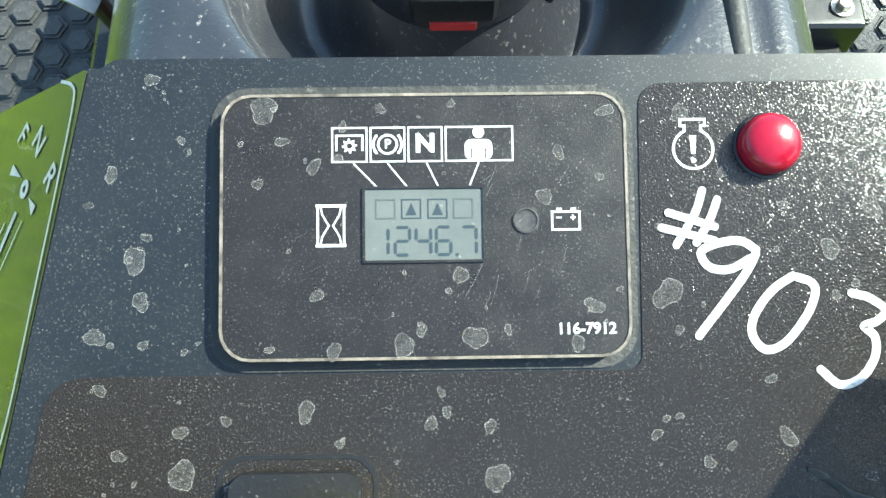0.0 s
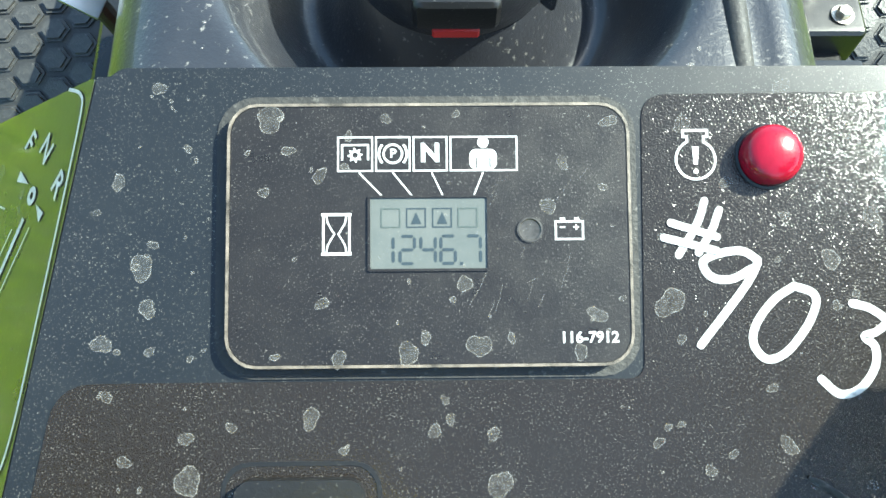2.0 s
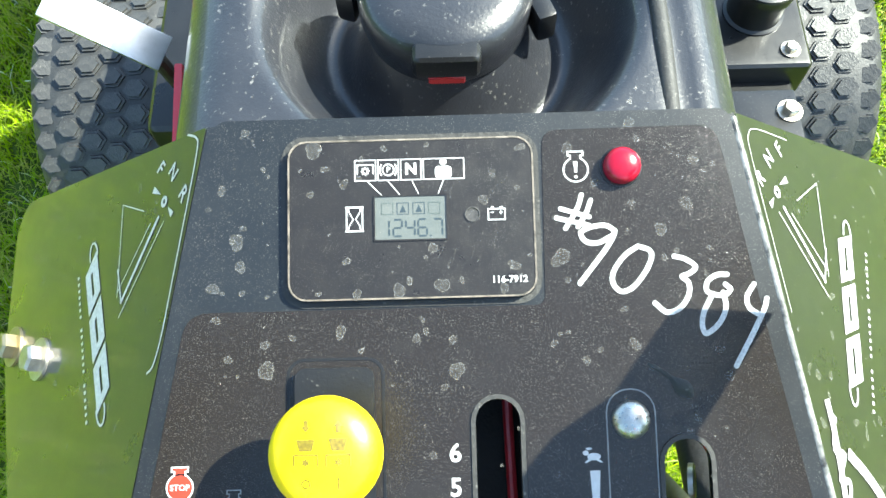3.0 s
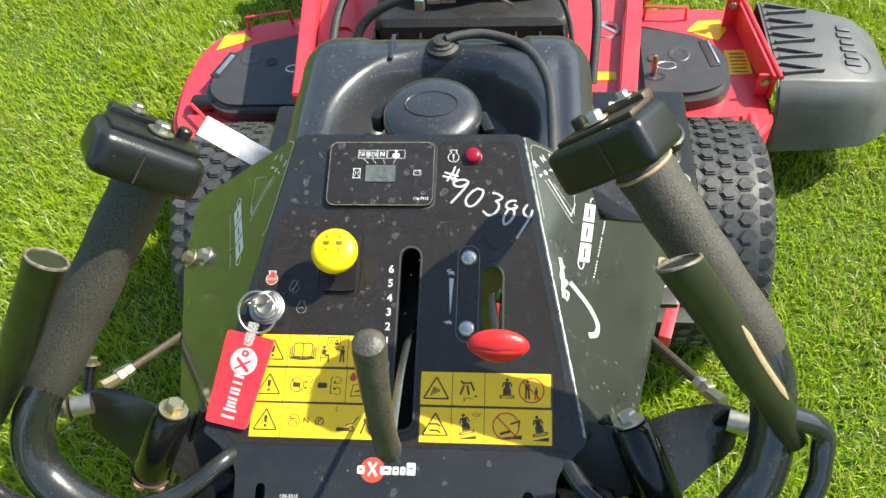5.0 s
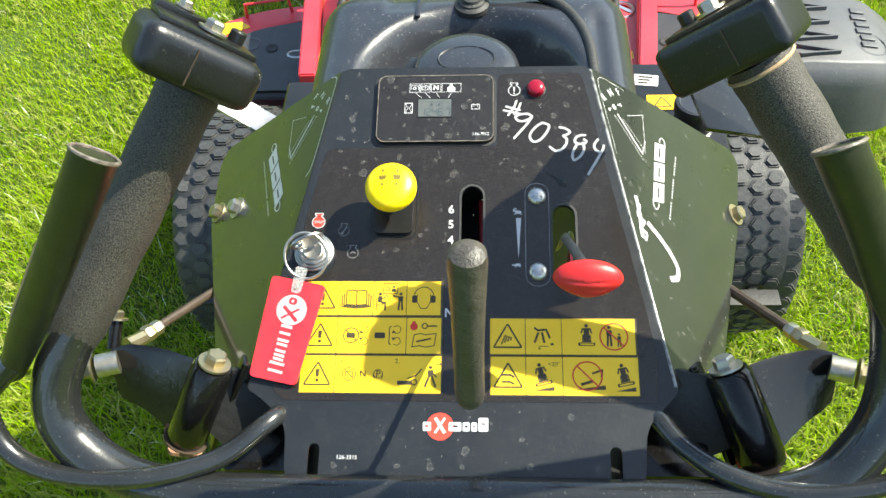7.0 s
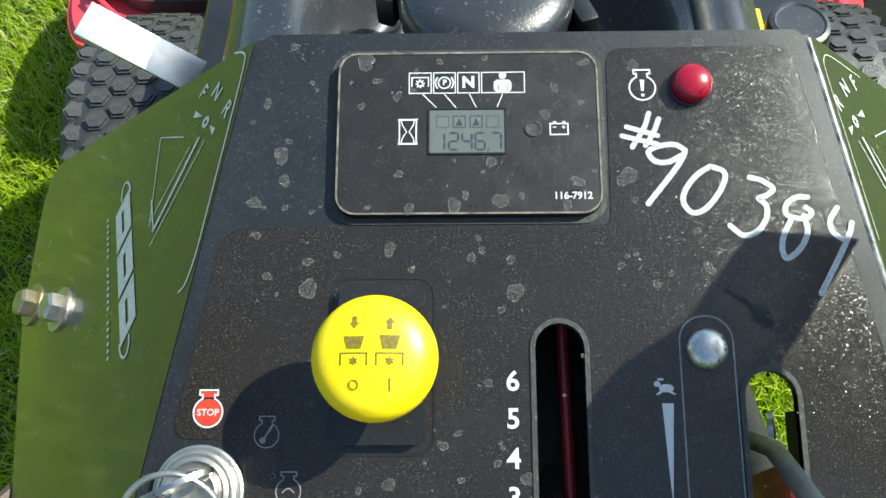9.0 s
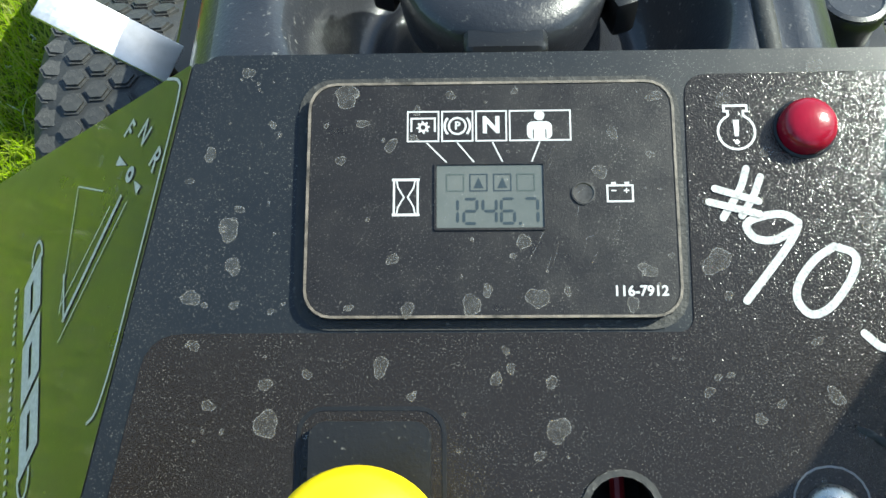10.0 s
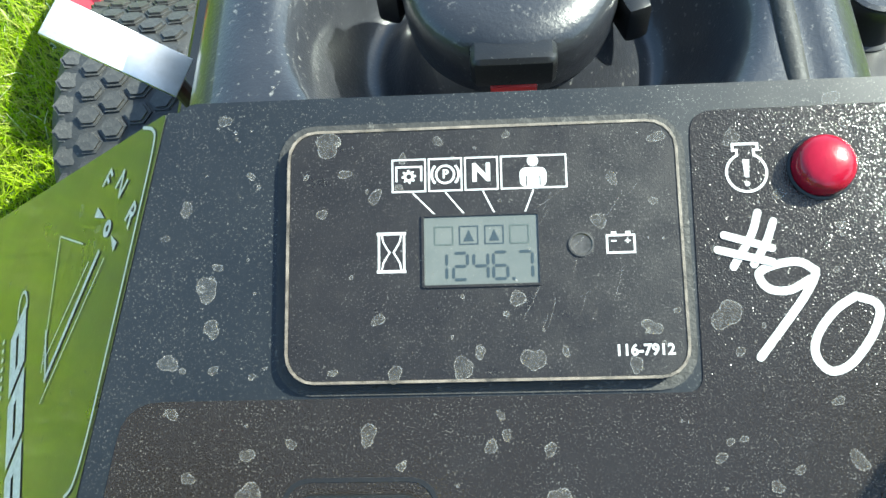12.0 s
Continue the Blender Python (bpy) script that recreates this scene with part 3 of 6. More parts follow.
for cx, s in ((-10.3, "bc"), (-5.4, "abged"), (-0.6, "fgbc"), (4.0, "afgedc"), (9.8, "abc")):
    for bar in s:
        on_panel("lcd_segment", lambda b, z, cx=cx, bar=bar: seg_digit(b, cx, bar, z), LCDINK, 4.2, meter)
on_panel("lcd_point", lambda b, z: fill(b, [(6.7, -7.3), (7.4, -7.3), (7.4, -6.6), (6.7, -6.6)], z=z), LCDINK, 4.2, meter)
for k, u in enumerate((-11.4, -5.5, 0.5, 6.4)):
    on_panel("lcd_square", lambda b, z, u=u: ribbon(b, [(u, 1.5), (u + 4.3, 1.5), (u + 4.3, 5.8), (u, 5.8)], 0.3, z, True), LCDGHOST if k in (0, 3) else LCDINK, 4.2, meter)
    if k in (1, 2):
        on_panel("lcd_arrow", lambda b, z, u=u: fill(b, [(u + 0.9, 2.2), (u + 3.4, 2.2), (u + 2.15, 5.0)], z=z), LCDINK, 4.2, meter)
for u0, u1 in ((-21.6, -13.2), (-12.8, -4.5), (-4.1, 4.1), (4.5, 20.4)):
    on_panel("icon_box", lambda b, z, u0=u0, u1=u1: ribbon(b, [(u0 + 0.25, 14.7), (u1 - 0.25, 14.7), (u1 - 0.25, 22.6), (u0 + 0.25, 22.6)], 0.42, z, True), WHITE, 4.1, meter)
for p, q in (((-16.5, 14.3), (-10.9, 8.5)), ((-8.7, 14.3), (-4.0, 8.5)), ((0.3, 14.3), (3.0, 8.6)), ((12.3, 14.3), (10.0, 8.6))):
    on_panel("leader_line", lambda b, z, p=p, q=q: ribbon(b, [p, q], 0.38, z), WHITE, 4.1, meter)


def blade_icon(b, z):
    ribbon(b, [(-20.4, 17.2), (-20.4, 20.8), (-14.4, 20.8), (-14.4, 17.2)], 0.5, z)
    teeth = []
    for i in range(32):
        r = 1.75 if i % 4 < 2 else 1.2
        teeth.append((-17.4 + r * math.cos(2 * math.pi * i / 32), 18.4 + r * math.sin(2 * math.pi * i / 32)))
    fill(b, teeth, [circle(-17.4, 18.4, 0.65, 14)], z)


def brake_icon(b, z):
    ring(b, -8.65, 18.7, 2.15, 0.55, z)
    text(b, "P", 3.0, -8.6, 18.7, z, bold=0.08)
    for s in (-1, 1):
        ribbon(b, [(-8.65 + s * 3.25 * math.cos(radians(a)), 18.7 + 3.25 * math.sin(radians(a))) for a in range(-42, 43, 12)], 0.6, z)


def operator_icon(b, z):
    fill(b, circle(12.3, 21.3, 1.35, 20), z=z)
    fill(b, rrect(9.1, 15.5, 14.95, 19.7, 1.5), [[(10.55, 15.2), (10.85, 15.2), (10.85, 17.6), (10.55, 17.6)], [(13.75, 15.2), (14.05, 15.2), (14.05, 17.6), (13.75, 17.6)]], z)


def hourglass(b, z):
    fill(b, rrect(-25.2, -18.2, 4.2, 4.9, 0.05), z=z), fill(b, rrect(-25.2, -18.2, -4.9, -4.2, 0.05), z=z)
    ribbon(b, [(-24.7, -4.2), (-24.7, 4.2)], 0.55, z), ribbon(b, [(-18.7, -4.2), (-18.7, 4.2)], 0.55, z)
    for s in (-1, 1):
        ribbon(b, [(-21.7 + s * x, y) for x, y in ((2.3, 4.2), (2.0, 2.6), (1.1, 1.0), (0.45, 0.0), (1.1, -1.0), (2.0, -2.6), (2.3, -4.2))], 0.42, z + 0.03 * (s + 1))


def battery(b, z):
    ribbon(b, [(28.9, -1.5), (35.2, -1.5), (35.2, 2.6), (28.9, 2.6)], 0.5, z, True)
    for u in (29.9, 33.2):
        fill(b, rrect(u, u + 1.2, 2.9, 3.5, 0.05), z=z)
    fill(b, rrect(29.8, 31.1, 1.1, 1.45, 0.05), z=z), fill(b, rrect(33.0, 34.3, 1.1, 1.45, 0.05), z=z), fill(b, rrect(33.48, 33.82, 0.62, 1.93, 0.05), z=z + 0.03)


for nm, fn in (("blade_icon", blade_icon), ("brake_icon", brake_icon), ("operator_icon", operator_icon), ("hourglass_icon", hourglass), ("battery_icon", battery)):
    on_panel(nm, fn, WHITE, 4.12, meter)
on_panel("neutral_icon", lambda b, z: text(b, "N", 6.0, 0.0, 18.7, z, bold=0.25), WHITE, 4.12, meter)
on_panel("part_number", lambda b, z: text(b, "116-7912", 3.55, 36.2, -24.2, z, bold=0.1), WHITE, 4.12, meter)
part("sensor_dimple", lathe([(3.0, 0), (3.0, 0.45), (2.6, 0.5), (2.3, 0.2), (1.4, 0.06), (0, 0.03)], 24, pose(22.9, 0.7, 4.0)), mat("dimple_grey", (0.03, 0.028, 0.027), 0.22, col2=(0.07, 0.066, 0.062), scale=700), meter, "small round grey light sensor", CM)

# indicator lamp and bolt heads
dome = [(7.1, 0.0), (7.2, 2.6), (6.9, 4.2), (6.0, 5.5), (4.6, 6.2), (2.4, 6.7), (0, 6.9)]
lamp = part("indicator_lamp", lathe(dome, 32, pose(80.4, 18.2, 0.3)), LENS, MOWER, "round red indicator lens", CM)
part("lamp_collar", lathe([(7.9, 0), (7.9, 0.4), (7.4, 0.7), (7.3, 0.2)], 32, pose(80.4, 18.2, 0.3)), PLASTIC, lamp, m=CM)
for v in (-77.2, -138.8):
    part("carriage_bolt", lathe([(7.2, 0), (7.1, 0.9), (6.2, 2.5), (4.2, 3.9), (1.9, 4.5), (0, 4.6)], 32, pose(79.4, v, 0.3)), CHROME, MOWER, "round polished carriage bolt head", CM)

# dried water drops on the console
def splash(b, rim, x, y, r, z, rnd, squash=1.0):
    n = 18
    ph = [rnd.uniform(0, 6.28) for _ in range(4)]
    turn = rnd.uniform(0, 3.14)
    pts = []
    for i in range(n):
        a = 2 * math.pi * i / n
        q = r * (1 + 0.16 * math.sin(2 * a + ph[0]) + 0.10 * math.sin(3 * a + ph[1]) + 0.07 * math.sin(5 * a + ph[2]))
        p = Vector((q * math.cos(a), q * math.sin(a) * squash))
        p.rotate(Matrix.Rotation(turn, 2))
        pts.append((x + p.x, y + p.y))
    fill(b, pts, z=z)
    ribbon(rim, pts, 0.16 + 0.03 * r, z + 0.03, True)


MODULE_DROPS = [(-37.1, 27.0, 3.2), (-25.6, 13.6, 1.8), (-32.9, 19.5, 1.5), (-42.3, 19.0, 0.7), (7.7, -11.7, 2.1), (10.9, -25.8, 2.6), (-5.3, -27.4, 2.5), (-1.4, -23.0, 0.8), (-24.9, -15.9, 1.5), (-35.6, -28.0, 1.1), (30.7, 16.4, 1.6), (41.7, 26.1, 1.9), (27.2, 6.2, 1.9), (38.1, -19.0, 2.2), (34.1, -27.4, 1.7), (6.1, 28.0, 0.9), (44.0, -15.3, 0.8), (-21.1, -28.6, 2.0), (5.0, -15.2, 0.8)]
PANEL_DROPS = [(-73.2, 13.0, 1.8), (-67.5, -7.1, 2.8), (-76.4, -24.8, 2.2), (-72.8, -26.6, 0.8), (-78.3, 5.8, 1.0), (-64.9, -1.8, 1.2), (-66.0, -16.7, 2.0), (-64.2, 35.5, 1.5), (84.3, 35.3, 2.2)]
FILM_DROPS = [(-55.9, -56.1, 3.3), (-27.9, -42.2, 2.4), (-70.4, -51.6, 1.7), (15.5, -57.6, 3.0), (0.6, -45.3, 1.7), (3.0, -38.3, 1.1), (55.9, -16.3, 3.5), (94.2, -6.4, 2.2), (104.6, 3.4, 2.6), (82.4, -49.5, 2.3), (52.2, -48.5, 1.3), (14.1, -46.1, 1.6), (-20.2, -49.5, 1.1), (-46.1, -44.1, 1.2), (-74.8, -36.8, 1.6), (60.0, 26.2, 2.0), (79.1, -36.3, 1.3), (-56.4, -46.5, 1.6), (64.1, -55.0, 1.4), (113.7, -52.1, 1.6), (116.7, -61.9, 1.9), (4.2, -42.7, 1.2), (54.5, -45.0, 1.0), (18.7, -119.7, 2.2), (-9.3, -109.0, 1.8), (-27.0, -121.4, 2.2), (5.9, -88.5, 1.5)]


def drops(parent, spots, z, extra, area):
    b, rim, rnd = bmesh.new(), bmesh.new(), random.Random(len(spots))
    for x, y, r in spots:
        splash(b, rim, x, y, r, z, rnd, rnd.uniform(0.65, 1.0))
    for k in range(extra):
        x, y = rnd.uniform(area[0], area[1]), rnd.uniform(area[2], area[3])
        splash(b, rim, x, y, 0.25 + 1.1 * rnd.random() ** 3, z + 0.004 * (k % 5), rnd, rnd.uniform(0.6, 1.0))
    tagged(part("water_stain", b, STAIN, parent, "pale dried water spots", CM, 180), kind="stuff")
    tagged(part("stain_rim", rim, STAINRIM, parent, "pale dried water rings", CM, 180), kind="stuff")


b, rnd = bmesh.new(), random.Random(21)
for k in range(16):
    x, y, a, l = rnd.uniform(8, 36), rnd.uniform(-20, 16), rnd.uniform(0.5, 1.3), rnd.uniform(2, 9)
    ribbon(b, [(x, y), (x + 0.5 * l * math.cos(a) + 0.2, y + 0.5 * l * math.sin(a)), (x + l * math.cos(a), y + l * math.sin(a))], 0.1, 4.16 + 0.002 * k)
tagged(part("scratch", b, STAINRIM, meter, "fine pale scratches", CM, 180), kind="stuff")
drops(meter, MODULE_DROPS, 4.22, 30, (-44, 43, -28, 28))
drops(panel, PANEL_DROPS, 0.12, 16, (-70, -52, -30, 36))
drops(panel, FILM_DROPS, 0.62, 80, (-80, 118, -140, -36))
drops(panel, [(u, -281, RND.uniform(1.5, 3)) for u in (-64, -20, 3, 25, 72, 118)] + [(27, -270, 3), (-30, -262, 1.5), (66, -262, 1.6), (100, -246, 2)], 0.14, 40, (-60, 112, -285, -238))
drops(panel, [(108, 20, 1.8), (70, 12, 1.5)], 0.66, 40, (54, 118, -30, 30))

# ---- blade switch with yellow mushroom knob ----
pto = part("blade_switch", join(plate(rrect(-48.2, -11.6, -112.4, -51.8, 6.5), [rrect(-47.2, -12.6, -111.4, -52.8, 5.8)], 0.3, 0.55), plate(rrect(-44.6, -15.2, -108.8, -55.4, 4), z0=0.3, z1=4.5)), PLASTIC, MOWER, "black blade switch housing", CM)
part("stem", lathe([(9.5, 2), (9.5, 4), (7.6, 6), (7.6, 20), (9.0, 23)], 28, pose(-29.2, -83.4, 0)), PLASTIC, pto, m=CM)
knob_profile = [(8.5, 27), (13, 28.5), (16.8, 30.5), (18.6, 33.2), (19.3, 36.2), (19.0, 39.2), (17.6, 41.8), (14.6, 44.0), (10.5, 45.3), (5.5, 46.0), (0, 46.2)]
KNOBM = CM @ Matrix.Translation((-1.2, 1.1, -6.0))
knob = part("knob", lathe(knob_profile, 48, pose(-28, -84.5, 0)), KNOB, pto, "bright yellow mushroom pull knob", KNOBM)


def knob_sign(b, cx, up, z):
    top = 5.2 if up else 4.9
    arrow = [(-0.7, 7.6), (0.7, 7.6), (0.7, 9.6), (1.6, 9.6), (0, 11.4), (-1.6, 9.6), (-0.7, 9.6)]
    fill(b, [(cx + x, -84.5 + (y if up else 19.2 - y)) for x, y in arrow], z=z)
    fill(b, [(cx - 2.0, -84.5 + 1.8), (cx + 2.0, -84.5 + 1.8), (cx + 3.1, -84.5 + top + 0.6), (cx - 3.1, -84.5 + top + 0.6)], z=z)
    ribbon(b, [(cx - 3.9, -87.6), (cx - 3.9, -84.0), (cx + 3.9, -84.0), (cx + 3.9, -87.6)], 0.45, z)
    fill(b, [(cx + (1.6 if i % 2 else 0.7) * math.cos(math.pi * i / 6), -86.3 + (1.6 if i % 2 else 0.7) * math.sin(math.pi * i / 6)) for i in range(12)], z=z)


def dome_print(name, draw):
    b = bmesh.new()
    draw(b, 0.0)
    bmesh.ops.triangulate(b, faces=b.faces[:])
    for v in b.verts:
        r = math.hypot(v.co.x + 28, v.co.y + 84.5)
        prof = sorted((p for p in knob_profile if p[1] > 38), key=lambda p: p[0])
        for (r0, z0), (r1, z1) in zip(prof, prof[1:]):
            if r0 <= r <= r1:
                v.co.z = z0 + (z1 - z0) * (r - r0) / (r1 - r0) + 0.3
                break
    return part(name, b, FADEDINK, knob, "worn brown knob marking", KNOBM, 180)


dome_print("knob_marking", lambda b, z: knob_sign(b, -33.3, False, z))
dome_print("knob_marking", lambda b, z: knob_sign(b, -22.7, True, z))
dome_print("knob_marking", lambda b, z: ring(b, -33.3, -93.2, 1.3, 0.4, z))
dome_print("knob_marking", lambda b, z: fill(b, [(-22.95, -95.2), (-22.45, -95.2), (-22.45, -91.3), (-22.95, -91.3)], z=z))

# scraped, melted patch in the film beside the throttle
scar = tube(catmull([(86.5, -56.8, 0.3), (91, -59.2, 0.5), (95.5, -62.6, 0.5), (99, -66, 0.6), (102.5, -69.5, 0.4)], 4), [0.5, 0.9, 1.2, 1.1, 0.9, 1.0, 1.1, 1.2, 1.5, 2.2, 3.0, 3.8, 4.2, 4.0, 3.4, 2.2, 0.8], 14, flat=0.35)
for v in scar.verts:
    v.co.z = max(0.32, v.co.z * 0.8 + 0.35 * math.sin(v.co.x * 3.1) * math.cos(v.co.y * 2.7) + 0.3)
part("scrape", scar, RUBBER, panel, "dark scraped patch in the film", CM)

# ---- ignition switch, key ----
ign = part("ignition_switch", lathe([(15, 0.3), (15, 2.0), (14.2, 2.6), (13.4, 2.6), (13.2, 4.4), (12.2, 5.0), (11.6, 4.6), (11.2, 6.2), (9.8, 6.8), (9.0, 5.6), (8.6, 5.4), (0, 5.4)], 40, pose(-89.3, -123.6, 0)), SWITCHMETAL, MOWER, "round metal ignition switch", CM)
part("key_barrel", lathe([(7.6, 5), (7.6, 6.6), (6.9, 7.0), (5.6, 6.2), (0, 6.2)], 28, pose(-89.3, -123.6, 0)), STEEL, ign, m=CM)
# the key's round bow stands out of the barrel, turned across the switch
kx = Vector((math.cos(radians(24)), math.sin(radians(24)), 0.10)).normalized()
ky = Vector((-0.02, -0.02, 1.0))
ky = (ky - kx * ky.dot(kx)).normalized()
kz = kx.cross(ky)
keym = Matrix(((kx.x, ky.x, kz.x, -91.5), (kx.y, ky.y, kz.y, -121.5), (kx.z, ky.z, kz.z, 19), (0, 0, 0, 1)))
key = plate(circle(0, 0, 13.2, 40, 9.4), [circle(-6.6, 1.5, 3.0, 18)], -0.9, 0.9)
bmesh.ops.bevel(key, geom=[e for e in key.edges if len(e.link_faces) == 2 and e.calc_face_angle(0) > 0.8], offset=0.3, segments=2, affect="EDGES")
part("key", join(key, plate([(-2.6, -17), (2.6, -17), (2.6, -9.3), (-2.6, -9.3)], z0=-0.8, z1=0.8)), KEYMETAL, ign, "nickel ignition key", CM @ keym)

KEYRING = thing("key_fob", "red plastic key tag on a steel split ring", "key tag", (-0.11, -0.14, 1.0))


def hung(name, bm, material, label="", angle=35):
    ob = part(name, bm, material, KEYRING, label, Matrix.Translation((0.11, 0.14, -1.0)) @ CM, angle)
    return ob


hung("split_ring", tube([Vector((-91.5 + 15.6 * math.cos(2 * math.pi * i / 40), -133 + 15.6 * math.sin(2 * math.pi * i / 40), 17.5 + 7 * math.sin(2 * math.pi * i / 40 - 0.2) + 0.9 * (i / 40))) for i in range(41)] + [Vector((-91.5 + 15.6 * math.cos(2 * math.pi * i / 40), -133 + 15.6 * math.sin(2 * math.pi * i / 40), 18.6 + 7 * math.sin(2 * math.pi * i / 40 - 0.2) + 0.9 * (i / 40))) for i in range(1, 41)], 0.95, 10), SWITCHMETAL, "steel split ring")
# tag plane: local x across, y up; tilted a little
TAGM = Matrix.Translation((-103.8, -186, 7.6)) @ pose(0, 0, 0, 0, 0, -11.5) @ pose(0, 0, 0, 6, 0, 0)


def on_tag(name, bm, material, label=""):
    bm.transform(TAGM)
    return hung(name, bm, material, label, 180 if material is WHITE else 35)


on_tag("tag", plate(rounded([(-20.5, 37), (20.5, 37), (17.5, -38), (-17.5, -38)], 3.5), [circle(0, 32.5, 2.4, 14)], -1.1, 1.1), TAGRED, "glossy red plastic tag")
b = bmesh.new()
fill(b, circle(0.5, 14.5, 11.2, 36), z=1.3)
on_tag("logo_disc", b, WHITE, "white round logo shape")
b = bmesh.new()
for k in (-1, 1):
    ribbon(b, [(-5.8, 11.6 - 4.6 * k), (6.2, 11.6 + 4.6 * k)], 2.2 - 0.5 * k, 1.4 + 0.03 * (k + 1))
on_tag("logo_cross", b, TAGRED)
b = bmesh.new()
fill(b, rounded([(-3.4, 18.6), (2.8, 18.0), (3.2, 23.4), (-3.0, 24.0)], 2.4, 4), [rounded([(-1.2, 20.0), (0.6, 19.8), (0.8, 22.0), (-1.0, 22.2)], 0.6, 2)], 1.4)
on_tag("logo_block", b, TAGRED)
for k, (y0, y1, wide) in enumerate(((3.2, -9.2, 5.2), (-10.4, -17.0, 5.0), (-18.2, -23.0, 4.8), (-24.2, -31.6, 6.6))):
    b = bmesh.new()
    ym = (y0 + y1) / 2
    for lo, hi in (((y1, y1 + 2.0), (ym - 0.9, ym + 0.9), (y0 - 2.0, y0)) if k == 0 else ((y1, y1 + 1.9), (y0 - 1.9, y0))):
        fill(b, [(-wide + 1.2, lo), (wide - 0.8, lo - 0.5), (wide - 0.8, hi - 0.5), (-wide + 1.2, hi)], z=1.3)
    on_tag("logo_block", b, WHITE)
on_tag("strap", join(plate(rounded([(-4.5, 47), (4.5, 47), (3.6, 27), (-3.6, 27)], [2, 2, 3.4, 3.4]), z0=1.25, z1=2.2), plate(circle(0, 32.5, 2.2, 16), z0=2.2, z1=3.0)), CLEAR, "clear vinyl strap with a rivet")

# ---- levers ----
lever = part("shift_lever", tube([(30.4, -118, -60), (30.4, -150, -4), (30.8, -190, 34), (31.6, -238, 64), (32.2, -248, 74)], 5.0, 12, flat=0.4), STEEL, MOWER, "steel speed shift lever with a foam grip", CM)
grip_path = catmull([(32.2, -249, 70), (32.6, -243, 98), (33.0, -232, 132), (33.6, -218, 166), (34.0, -204, 192)], 6)
n = len(grip_path)
part("grip", tube([*grip_path, grip_path[-1] + Vector((0.3, 2.4, 6.5)), grip_path[-1] + Vector((0.4, 3.6, 9.6)), grip_path[-1] + Vector((0.4, 3.9, 10.6))], [(7.0 if i == 0 else 8.8 if i == 1 else 9.4) + 1.5 * (i / n) ** 2 - 0.8 * math.sin(math.pi * i / n) for i in range(n)] + [9.9, 6.4, 2.0], 24), LEVERFOAM, lever, "worn dark grey foam lever grip", CM)
# guide box below the shift slot, with the red selector rod in it
gate = part("shift_gate", rbox(12, 48, -236, -56, -64, -61, 1), DARK, MOWER, "dark sheet guide box under the shift slot", CM)
for u in (13.2, 46.8):
    part("gate_side", rbox(u - 1.2, u + 1.2, -236, -56, -61, -6, 1), DARK, gate, m=CM)
part("gate_end", rbox(14.4, 45.6, -58.5, -56, -61, -6, 1), DARK, gate, m=CM)
part("selector_rod", tube([(36, -60, -44), (37, -90, -47), (39, -150, -52)], 2.2, 10), RED, gate, "thin red selector rod", CM)
# bracket that carries the throttle below its slot
control = part("throttle_bracket", rbox(84, 121.5, -172, -138, -46, -43, 1), DARK, MOWER, "dark sheet bracket under the throttle slot", CM)
for u in (85.2, 120.2):
    part("bracket_side", rbox(u - 1.2, u + 1.2, -172, -96, -43, -3, 1), DARK, control, m=CM)
part("friction_plate", plate(rounded([(-20, -14), (22, -10), (24, 8), (-16, 14)], 4), z0=-1, z1=1), RED, control, "red friction plate", CM @ pose(104.5, -128, -18, 0, 90, 0))
part("pivot_washer", lathe([(7.5, -1), (7.5, 1), (0, 1.6)], 20, pose(107, -104, -24, 0, 70, 0)), STEEL, control, m=CM)
thr = part("throttle_lever", tube([(98, -104, -40), (99.0, -110, 0), (101.0, -132, 36), (105, -160, 74)], 3.4, 10, flat=0.35), STEEL, MOWER, "steel throttle lever", CM)
pad = bmesh.new()
bmesh.ops.create_uvsphere(pad, u_segments=40, v_segments=22, radius=1.0)
for v in pad.verts:
    x, y, z = v.co
    k = 1.0 - 0.07 * (0.5 + 0.5 * math.sin(y * 13)) * (1 if z > 0 and y < 0.1 else 0)
    w = 1.0 - 0.30 * max(0.0, -y) ** 1.5
    v.co = Vector((22.6 * x * w, 13.0 * y, 9.0 * z * k * (1 if z > 0 else 0.8)))
part("knob", pad, REDPLASTIC, thr, "red plastic throttle knob with finger grooves", CM @ pose(107, -172.5, 80, 44, 0, -2))

# ---- warning decals ----
def tri_sign(b, cx, cy, s, z, w=1.2):
    ribbon(b, rounded([(cx - s, cy - s * 0.82), (cx + s, cy - s * 0.82), (cx, cy + s * 0.92)], 1.0, 3), w, z, True)


def exclaim(b, cx, cy, s, z):
    fill(b, [(cx - 0.12 * s, cy - 0.18 * s), (cx + 0.12 * s, cy - 0.18 * s), (cx + 0.17 * s, cy + 0.45 * s), (cx - 0.17 * s, cy + 0.45 * s)], z=z)
    fill(b, circle(cx, cy - 0.45 * s, 0.14 * s, 12), z=z)


def pict_warn(b, cx, cy, z):
    tri_sign(b, cx, cy, 9.5, z), exclaim(b, cx, cy - 0.5, 9, z)


